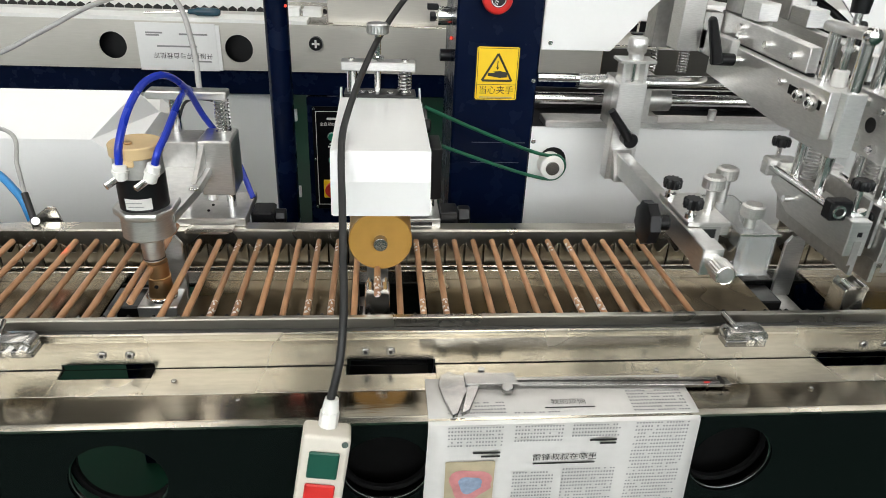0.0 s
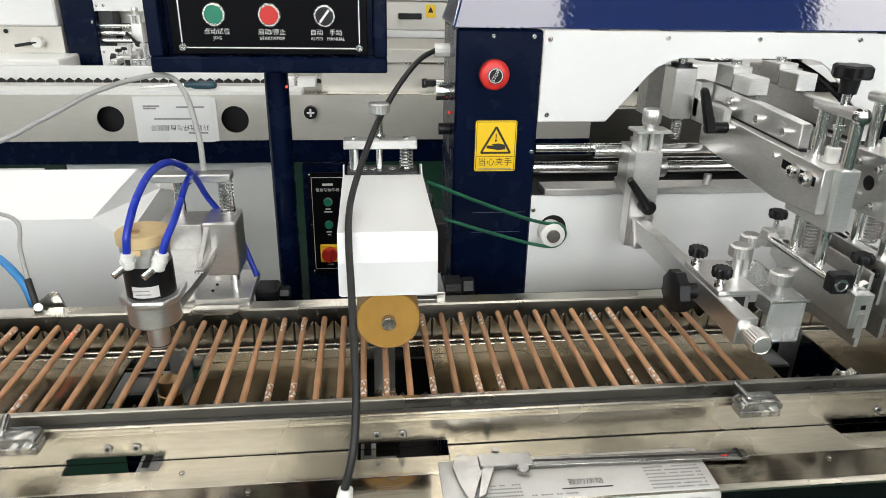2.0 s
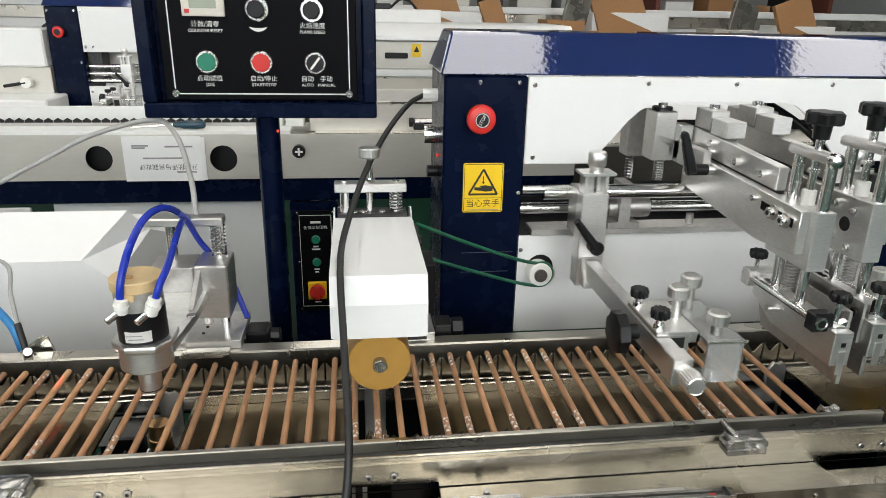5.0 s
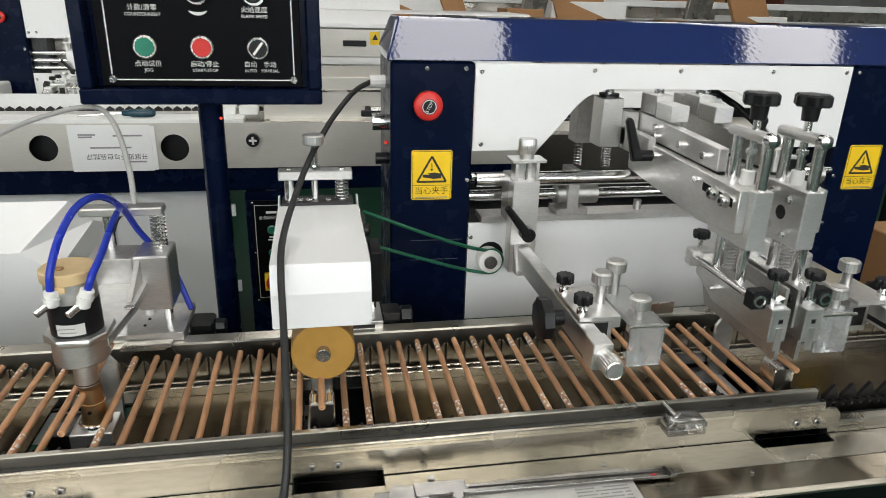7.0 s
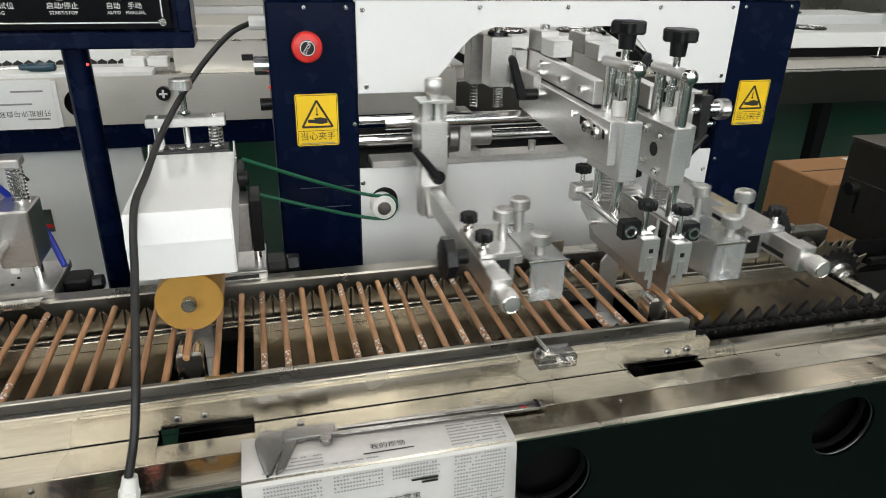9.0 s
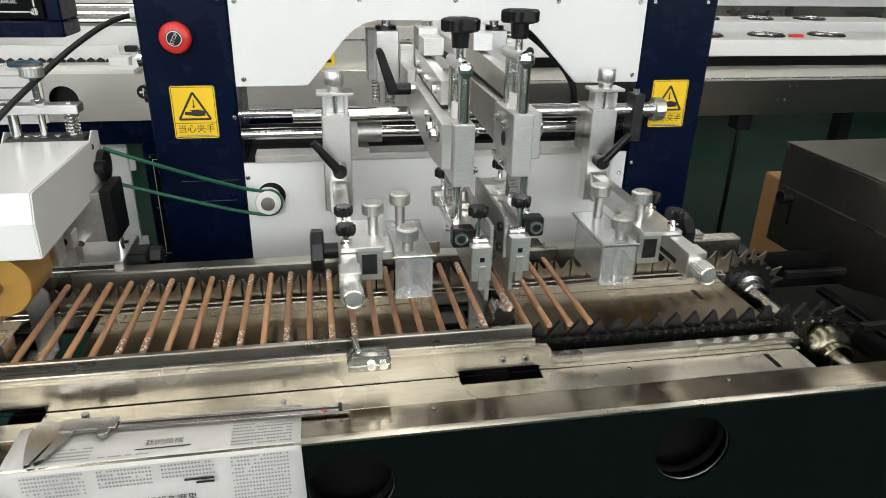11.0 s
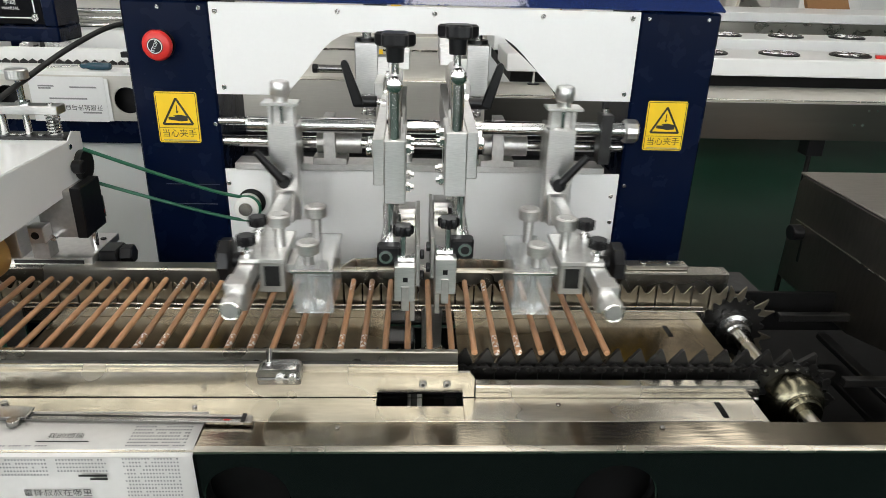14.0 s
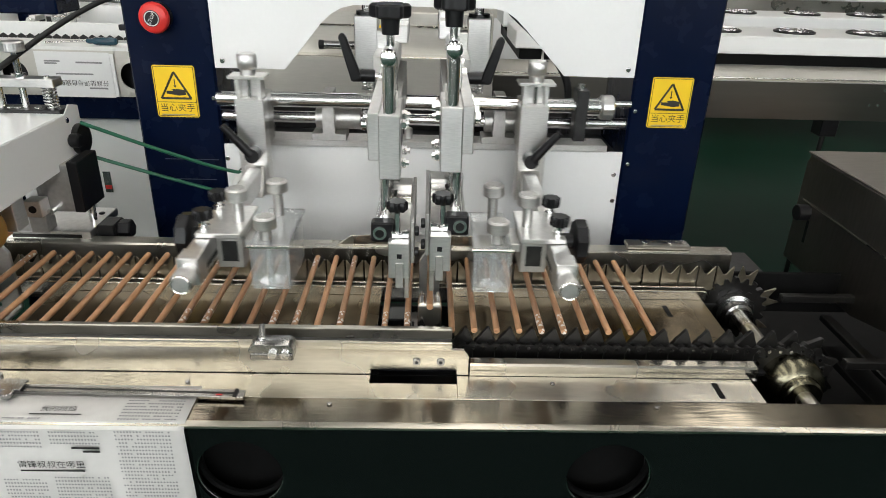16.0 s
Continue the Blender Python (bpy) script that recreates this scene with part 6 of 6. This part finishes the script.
part("guard_fold", box(-0.302, 0.60, 2.155, 2.16, 0.925, 0.931, 0), STEEL_TOP, m2)
part("guard_foot", box(-0.28, 0.60, 2.1, 2.158, 0.8325, 0.838, 0.001), BRIGHT, m2)
gh = part("guard_handle", rod((0.045, 2.128, 0.868), (0.150, 2.128, 0.868), 0.0135, 18, w=0.002), CLAMPMETAL, m2, "grey round handle on the guard box")
part("handle_cap", rod((0.028, 2.128, 0.868), (0.045, 2.128, 0.868), 0.0155, 18, w=0.002), BLACK, gh)
st = part("sticker", box(0.196, 0.259, 2.1535, 2.1545, 0.846, 0.930, 0), YELLOW, m2, "yellow warning sticker")
part("pictogram", prism([(0.2086, 0.8813), (0.2464, 0.8813), (0.2275, 0.9182)], "y", 2.1525, 2.1534), INK, st)
part("small_print", box(0.2055, 0.2495, 2.1525, 2.1534, 0.8561, 0.8662, 0), INK, st)
for x in (-0.42, -0.35):
    part("block", box(x - 0.03, x + 0.03, 2.18, 2.24, 0.846, 0.872, 0.002), WHITE_MATT, m2)
for x in (1.785, 3.3):
    part("leg", box(x - 0.03, x + 0.03, 2.12, 2.18, 0.60, 0.674, 0.002), BLACK, m2, "black machine leg")
    part("foot", rod((x, 2.15, 0), (x, 2.15, 0.60), 0.009, 12), DARKSTEEL, m2)
part("leg", box(2.50, 2.56, 2.47, 2.53, 0, 0.82, 0.002), BLACK, m2, "black machine leg")
for x in (1.92, 1.95, 1.88, 1.91):
    part("rivet", rod((x, 2.09, 0.72 if x < 1.915 else 0.77), (x, 2.088, 0.72 if x < 1.915 else 0.77), 0.004, 8), CHROME, m2)
part("maker_label", box(-0.759, -0.733, 2.137, 2.1398, 0.335, 0.412, 0), CLAMPMETAL, m2, "small grey upright label strip")
part("label_band", box(-0.757, -0.735, 2.1362, 2.1369, 0.347, 0.362, 0), RED, m2)
for z in (0.53, 0.25):
    part("hinge", box(-0.431, -0.412, 2.142, 2.156, z - 0.02, z + 0.02, 0.001), WHITE_MATT, m2)
sheet2 = thing("notice_sheet", (-0.75, 2.09, 0.69), "printed paper sheet hung on the neighbouring machine", "paper")
pb = part("paper", box(-0.878, -0.640, 2.082, 2.0845, 0.688, 0.832, 0), NOTICE, sheet2)
part("paper_edge", box(-0.640, -0.628, 2.084, 2.087, 0.690, 0.828, 0), NOTICE, sheet2)
words(pb, "开展批评与自我批评", -0.745, 2.0815, 0.735, 0.020, INK, flip=True)
for z, a, b in ((0.800, -0.85, -0.80), (0.793, -0.85, -0.81), (0.797, -0.75, -0.665), (0.715, -0.72, -0.66), (0.76, -0.82, -0.70)):
    part("small_print", box(a, b, 2.0812, 2.0818, z, z + 0.005, 0), GREYINK, pb)
td = thing("screwdriver", (-0.66, 2.14, 0.846), "screwdriver with a dark blue handle lying on the ledge", "screwdriver")
part("handle", turned((-0.73, 2.14, 0.859), (1, 0, 0), ((0, 0.006), (0.006, 0.009), (0.02, 0.009), (0.03, 0.0125), (0.075, 0.0132), (0.095, 0.011), (0.10, 0.006)), 14), TEAL, td, "dark teal handle")
part("blade", rod((-0.86, 2.13, 0.852), (-0.73, 2.14, 0.858), 0.004, 8), CHROME, td)

g2 = thing("neighbour_gantry", (-1.0, 2.75, 0), "navy gantry of the neighbouring machine with white panels", "machine frame")
part("column", box(-1.297, -1.177, 2.72, 2.92, 0.05, 1.205, 0.004), BLUE, g2, "navy column")
part("cap", prism([(2.715, 1.206), (2.92, 1.206), (2.92, 1.26), (2.785, 1.26)], "x", -1.303, -0.45, 0.003), BLUECAP, g2, "glossy navy top cap")
part("panel", box(-1.176, -0.45, 2.72, 2.726, 1.04, 1.205, 0.001), WHITE, g2, "white cover panel")
part("panel", box(-1.176, -0.45, 2.72, 2.726, 0.70, 0.912, 0.001), WHITE, g2)
part("inside", box(-1.176, -0.45, 2.84, 2.85, 0.912, 1.04, 0), SATIN, g2)
part("end_block", box(-1.176, -1.120, 2.75, 2.83, 0.93, 1.04, 0.002), DARKSTEEL, g2)
for z in (0.985, 0.957, 0.93):
    part("shaft", rod((-1.176, 2.75, z), (-0.45, 2.75, z), 0.009, 12), CHROME, g2)
part("side_cable", tube([(-1.300, 2.80, 1.15), (-1.34, 2.79, 1.12), (-1.345, 2.79, 1.06), (-1.300, 2.80, 1.0)], 0.006, 8, 6), RUBBER, g2, "black cable on the column side")
for sx, sz in ((-1.165, 0.76), (-1.165, 1.06), (-1.14, 1.06), (-1.165, 0.89), (-1.165, 1.19), (-1.19, 1.0), (-1.19, 0.83), (-1.285, 1.19), (-1.19, 1.19)):
    screw(g2, sx, 2.72, sz, 0.005)
clamp2 = copy_thing(carriages[0], pose(-1.007, 2.66, 0.86))
tagged(clamp2, "aluminium screen clamp arm on the neighbouring machine", "clamp arm")
estop(-1.25, 1.113, 2.72, 1.05, "red emergency stop on the neighbouring gantry")
f2 = thing("neighbour_feed", (-2.2, 2.7, 0.83), "white and grey feed housing of the neighbouring machine", "machine")
part("box", box(-3.4, -1.25, 2.50, 2.70, 0.833, 0.887, 0.006), WHITE, f2, "white lower feed box")
part("steel_band", box(-3.4, -1.30, 2.705, 2.90, 0.833, 0.984, 0.002), SATIN, f2, "brushed steel band")
part("upper_box", box(-3.4, -1.305, 2.69, 2.92, 0.985, 1.125, 0.006), WHITE, f2, "white upper feed box")
part("knob", rod((-1.385, 2.705, 0.928), (-1.385, 2.67, 0.928), 0.020, 18, w=0.002), NYLON, f2)
part("crank", rod((-1.385, 2.675, 0.928), (-1.465, 2.675, 0.915), 0.006, 10), BLACK, f2, "small black crank handle")
part("band_screw", rod((-1.50, 2.705, 0.965), (-1.50, 2.70, 0.965), 0.008, 12), BLACK, f2)


def oven(x0, x1, y0, y1, z0, z1, fans, label):
    t = thing("drying_oven", ((x0 + x1) / 2, (y0 + y1) / 2, z0), label, "oven", "drying ovens")
    part("housing", box(x0, x1, y0, y1, z0, z1, 0.004), WHITE, t, "white enamelled housing")
    for x in fans:
        y = (y0 + y1) / 2
        f = part("fan_grille", rod((x, y, z1), (x, y, z1 + 0.006), 0.075, 28), DARKSTEEL, t, "round fan grille with chrome rings")
        bm = bmesh.new()
        for r in (0.066, 0.05, 0.034):
            n = 28
            ring = [(x + r * math.cos(k * math.tau / n), y + r * math.sin(k * math.tau / n), z1 + 0.008) for k in range(n + 1)]
            tube(ring, 0.0022, 5, 1, bm)
        part("grille_ring", bm, CHROME, f)
        part("fan_hole", rod((x, y, z1 + 0.005), (x, y, z1 + 0.0068), 0.062, 28), BLACK, f)
        part("fan_blade", box(x - 0.058, x + 0.058, y - 0.012, y + 0.012, z1 + 0.0066, z1 + 0.0076, 0), ALU, f)
        part("fan_blade", box(x - 0.012, x + 0.012, y - 0.058, y + 0.058, z1 + 0.0066, z1 + 0.0075, 0), ALU, f)
        part("motor_cap", rod((x, y, z1 + 0.006), (x, y, z1 + 0.010), 0.02, 16), CHROME, f)
    return t


oven(0.70, 4.4, 2.36, 2.66, 0.838, 0.901, (0.93, 1.215, 1.50, 1.785, 2.07, 2.355), "long white drying oven with round fans on top")
oven(0.70, 3.1, 2.84, 3.12, 0.855, 0.925, (1.19, 1.475, 1.76, 2.045, 2.33, 2.615), "long white drying oven with round fans on top")
us = thing("oven_stand", (2.0, 2.6, 0.835), "posts and a black block for the shade under the drying ovens", "stand")
# Solid black block stands in for shade below the oven fronts.
part("gap_shade", box(0.72, 4.4, 2.385, 3.10, 0.7965, 0.8375, 0), SHADEBLACK, us)
for x in (0.80, 1.35, 2.6):
    part("post", rod((x, 2.34, 0.796), (x, 2.34, 0.842), 0.005, 10), CHROME, us)
    part("post_foot", rod((x, 2.34, 0.796), (x, 2.34, 0.799), 0.022, 18), DARKSTEEL, us)
part("fold_edge", box(0.605, 4.6, 2.096, 2.110, 0.7962, 0.800, 0.0008), BRIGHT, us)
rg = thing("red_rag", (2.16, 2.45, 0.901), "small red rag on the oven top", "rag")
part("cloth", prism([(2.13, 2.44), (2.19, 2.43), (2.21, 2.47), (2.15, 2.48)], "z", 0.9015, 0.912, 0.002), RED, rg)

# ---- rows further back ----
def far_bench(x0, x1, y, z, label):
    t = thing("far_machine", ((x0 + x1) / 2, y + 0.3, 0), label, "machine", "machines further back")
    part("body", box(x0, x1, y, y + 0.6, 0.35, z - 0.16, 0.004), WHITE, t)
    for lx in (x0 + 0.1, x1 - 0.1):
        part("leg", box(lx - 0.03, lx + 0.03, y + 0.2, y + 0.4, 0, 0.35, 0.003), BLUE, t)
    part("band", box(x0, x1, y - 0.01, y + 0.61, z - 0.158, z - 0.06, 0.003), STEEL, t)
    part("top", box(x0, x1, y - 0.02, y + 0.60, z - 0.058, z, 0.004), WHITE, t)
    return t


fb = thing("far_machine", (0, 4.5, 0), "white and steel conveyor machine with a hatch", "machine", "machines further back")
part("body", box(-1.2, 1.25, 4.24, 4.85, 0.35, 0.744, 0.004), WHITE, fb)
for lx in (-1.1, 1.15):
    part("leg", box(lx - 0.03, lx + 0.03, 4.45, 4.65, 0, 0.35, 0.003), BLUE, fb)
part("fan_band", box(-1.2, 1.25, 4.23, 4.85, 0.745, 0.806, 0.003), SATIN, fb, "steel band with a fan")
part("lower_band", box(-1.2, 1.25, 4.21, 4.85, 0.808, 0.850, 0.003), WHITE, fb)
part("hatch", box(-1.2, 1.25, 4.22, 4.85, 0.852, 1.020, 0.006), SATIN, fb, "brushed steel hatch")
part("lid", prism([(4.20, 1.022), (4.85, 1.022), (4.85, 1.12), (4.32, 1.12), (4.20, 1.05)], "x", -1.2, 1.25, 0.004), WHITE, fb, "white sloping lid")
part("upper_box", box(-0.9, 0.42, 4.45, 4.75, 1.1205, 1.20, 0.004), WHITE_MATT, fb)
part("hatch_handle", box(0.045, 0.186, 4.195, 4.2195, 0.917, 0.951, 0.004), BLACK, fb, "black hatch handle")
st = part("sticker", box(0.211, 0.272, 4.2165, 4.2195, 0.925, 1.002, 0), YELLOW, fb, "small yellow sticker")
part("pictogram", prism([(0.224, 0.955), (0.259, 0.955), (0.2415, 0.990)], "y", 4.2150, 4.2162), INK, st)
fo = part("fan", rod((0.045, 4.2295, 0.772), (0.045, 4.222, 0.772), 0.030, 24), BLACK, fb, "dark fan opening")
for k in (0.012, 0.021, 0.029):
    part("grille_ring", ring_tube(0.045, 4.2205, 0.772, k, 0.0018), CHROME, fo)
tp = thing("tool_clutter", (0.1, 4.55, 1.2), "black tools and cables lying on the far machine", "tools")
part("tool", box(-0.02, 0.10, 4.50, 4.60, 1.2005, 1.235, 0.006), BLACK, tp)
part("cable", tube([(0.10, 4.55, 1.21), (0.16, 4.50, 1.26), (0.22, 4.52, 1.25), (0.27, 4.58, 1.206)], 0.008, 8, 6), RUBBER, tp, "black cable")
far_bench(-4.6, -1.4, 4.3, 1.02, "white conveyor machine with a steel band")
far_bench(1.4, 5.6, 4.3, 0.95, "white conveyor machine with a steel band")
far_bench(-4.5, 5.8, 6.3, 1.22, "white machine row at the back of the hall")


def shelf(x0, x1, y, seed, paint, colour):
    r = random.Random(seed)
    t = thing("storage_shelf", ((x0 + x1) / 2, y, 0), colour + " steel storage shelf at the back", "shelf", "storage shelves")
    for x in (x0, x1):
        part("post", box(x - 0.03, x + 0.03, y - 0.25, y + 0.25, 0, 2.3, 0.003), paint, t)
    for z in (0.5, 1.05, 1.6, 2.2):
        part("board", box(x0 + 0.031, x1 - 0.031, y - 0.25, y + 0.25, z, z + 0.05, 0.003), paint, t)
    for z in (0.55, 1.10, 1.65):
        x = x0 + 0.12
        while x < x1 - 0.45:
            w, h = 0.2 + 0.25 * r.random(), 0.18 + 0.25 * r.random()
            m = r.choice((CARD, WHITE_MATT, WHITE_MATT, DARKSTEEL, SATIN))
            s2 = thing("storage_box", (x + w / 2, y, z), "box stored on the %s shelf" % colour, "box", "stored boxes")
            part("carton", box(x, x + w, y - 0.2, y + 0.2, z + 0.0005, z + h, 0.004), m, s2)
            x += w + 0.03 + 0.2 * r.random()


shelf(-3.6, -0.9, 8.6, 1, GREYSHELF, "grey")
shelf(-0.6, 2.4, 8.6, 2, GREYSHELF, "grey")
shelf(3.6, 5.9, 8.6, 3, REDSHELF, "dark red")
for i, (x, y, w, h, m) in enumerate(((-0.3, 5.3, 0.5, 1.35, WHITE_MATT), (0.6, 5.5, 0.5, 1.48, WHITE_MATT), (1.5, 5.4, 0.3, 1.42, CARD), (2.1, 5.6, 0.65, 1.50, WHITE_MATT), (2.9, 5.4, 0.35, 1.36, SATIN), (3.6, 5.5, 0.5, 1.40, WHITE_MATT), (-1.6, 5.5, 0.5, 1.25, SATIN), (1.05, 5.45, 0.25, 1.35, DARKSTEEL))):
    t = thing("stacked_goods", (x, y, 0), "stacked boards and cartons between the machine rows", "stack", "stacked goods")
    part("crate", box(x - w / 2, x + w / 2, y - 0.15, y + 0.15, 0.0, h * 0.8, 0.004), m, t)
    b = box(-w / 3, w / 3, -0.02, 0.02, 0, h * 0.35, 0.002)
    bmesh.ops.transform(b, matrix=Matrix.Translation((x, y - 0.17, h * 0.62)) @ pose(0, 0, 0, -12, 18 * (-1) ** i, 8), verts=b.verts)
    part("board", b, CARD if i % 2 else STEEL, t)

# ---- red sensor light on the pencils ----
rl = bpy.data.lights.new("sensor_beam", "SPOT")
rl.energy, rl.color, rl.spot_size, rl.spot_blend, rl.shadow_soft_size = 3.0, (1, 0.05, 0.03), radians(9), 0.4, 0.002
so = new("sensor_beam", rl)
so.matrix_world = look((-0.53, 0.70, 0.93), (-0.505, 0.592, 0.826))


# ---- what moves ----
def smooth(v):
    v = min(1.0, max(0.0, v))
    return v * v * (3 - 2 * v)


def cycle(t):
    u = (t - PHASE0) / T
    n = math.floor(u)
    return n, u - n


def steps(t):
    """How many pitches the chains have gone by t."""
    n, p = cycle(t)
    return n + smooth((p - 0.02) / 0.30) if n >= 0 else (0.0 if n < -1 else smooth((p - 0.02) / 0.30) - 1)


def raised(t):
    """How far the lifters are up, 0 to 1."""
    p = cycle(t)[1]
    return smooth((p - 0.30) / 0.12) if p < 0.7 else 1 - smooth((p - 0.90) / 0.11)


def dipped(t):
    """The left squeegee is up (1) for part of the cycle."""
    p = cycle(t)[1]
    return smooth((p - 0.46) / 0.1) if p < 0.7 else 1 - smooth((p - 0.80) / 0.08)


def on_chain(u, up, r):
    """The pose of a link u metres along its chain: straight, then round the sprocket, then back below it."""
    s = u - 0.798
    if s <= 0:
        return pose(u, 0, 0)
    if s < math.pi * r:
        a = s / r
        turn = Matrix.Translation((0.798 + r * math.sin(a), 0, up - r * (1 - math.cos(a)))) @ pose(0, 0, 0, 0, math.degrees(a), 0)
    else:
        turn = Matrix.Translation((0.798 - (s - math.pi * r), 0, up - 2 * r)) @ pose(0, 0, 0, 0, 180, 0)
    return turn @ Matrix.Translation((0, 0, -up))


def motions():
    times = [k * 0.05 for k in range(321)]
    stroke = [(t, 0.0382 * math.cos(math.tau * (t - PHASE0) / T)) for t in times]
    for ob in (*carriages, slide):
        b = BASE[ob.name]
        walk(ob, [(t, pose(b.x + dx, b.y, b.z)) for t, dx in stroke])
    for ob, sign in zip(squeegees, (1, -1)):
        b = BASE[ob.name]
        walk(ob, [(t, pose(b.x, b.y, b.z + 0.009 * (dipped(t) if sign > 0 else 1 - dipped(t)))) for t in times])
    for ob, sign in zip(arms, (1, -1)):
        b = BASE[ob.name]
        walk(ob, [(t, pose(b.x, b.y, b.z, -1.08 * (dipped(t) if sign > 0 else 1 - dipped(t)))) for t in times])
    for ob in lifters:
        b = BASE[ob.name]
        walk(ob, [(t, pose(b.x, b.y, b.z - LIFT * (1 - raised(t)) - 0.012 * (1 - raised(t)))) for t in times])
    marks = [0.0]
    for n in range(-1, 19):
        for p in (0.02, 0.08, 0.17, 0.26, 0.32, 0.36, 0.42, 0.90, 0.955, 1.01):
            t = PHASE0 + (n + p) * T
            if 0.01 < t < 15.99:
                marks.append(t)
    marks = sorted(marks) + [16.0]
    for ob, start, up, zc in LINKS:
        walk(ob, [(t, on_chain(start + PITCH * steps(t), up, zc - 0.764)) for t in marks])
    mid = (RY0 + RY1) / 2
    for i, ob in enumerate(pencils):
        rows = []
        for t in marks:
            x = X0 + PITCH * (steps(t) - i)
            up = 0.0
            for r, high in zip(RESTS, (0.75, 1.0, 1.0)):
                if abs(x - r) < 0.004:
                    up = LIFT * high * raised(t)
            rows.append((t, pose(x, mid, RZ + up)))
        walk(ob, rows)


motions()
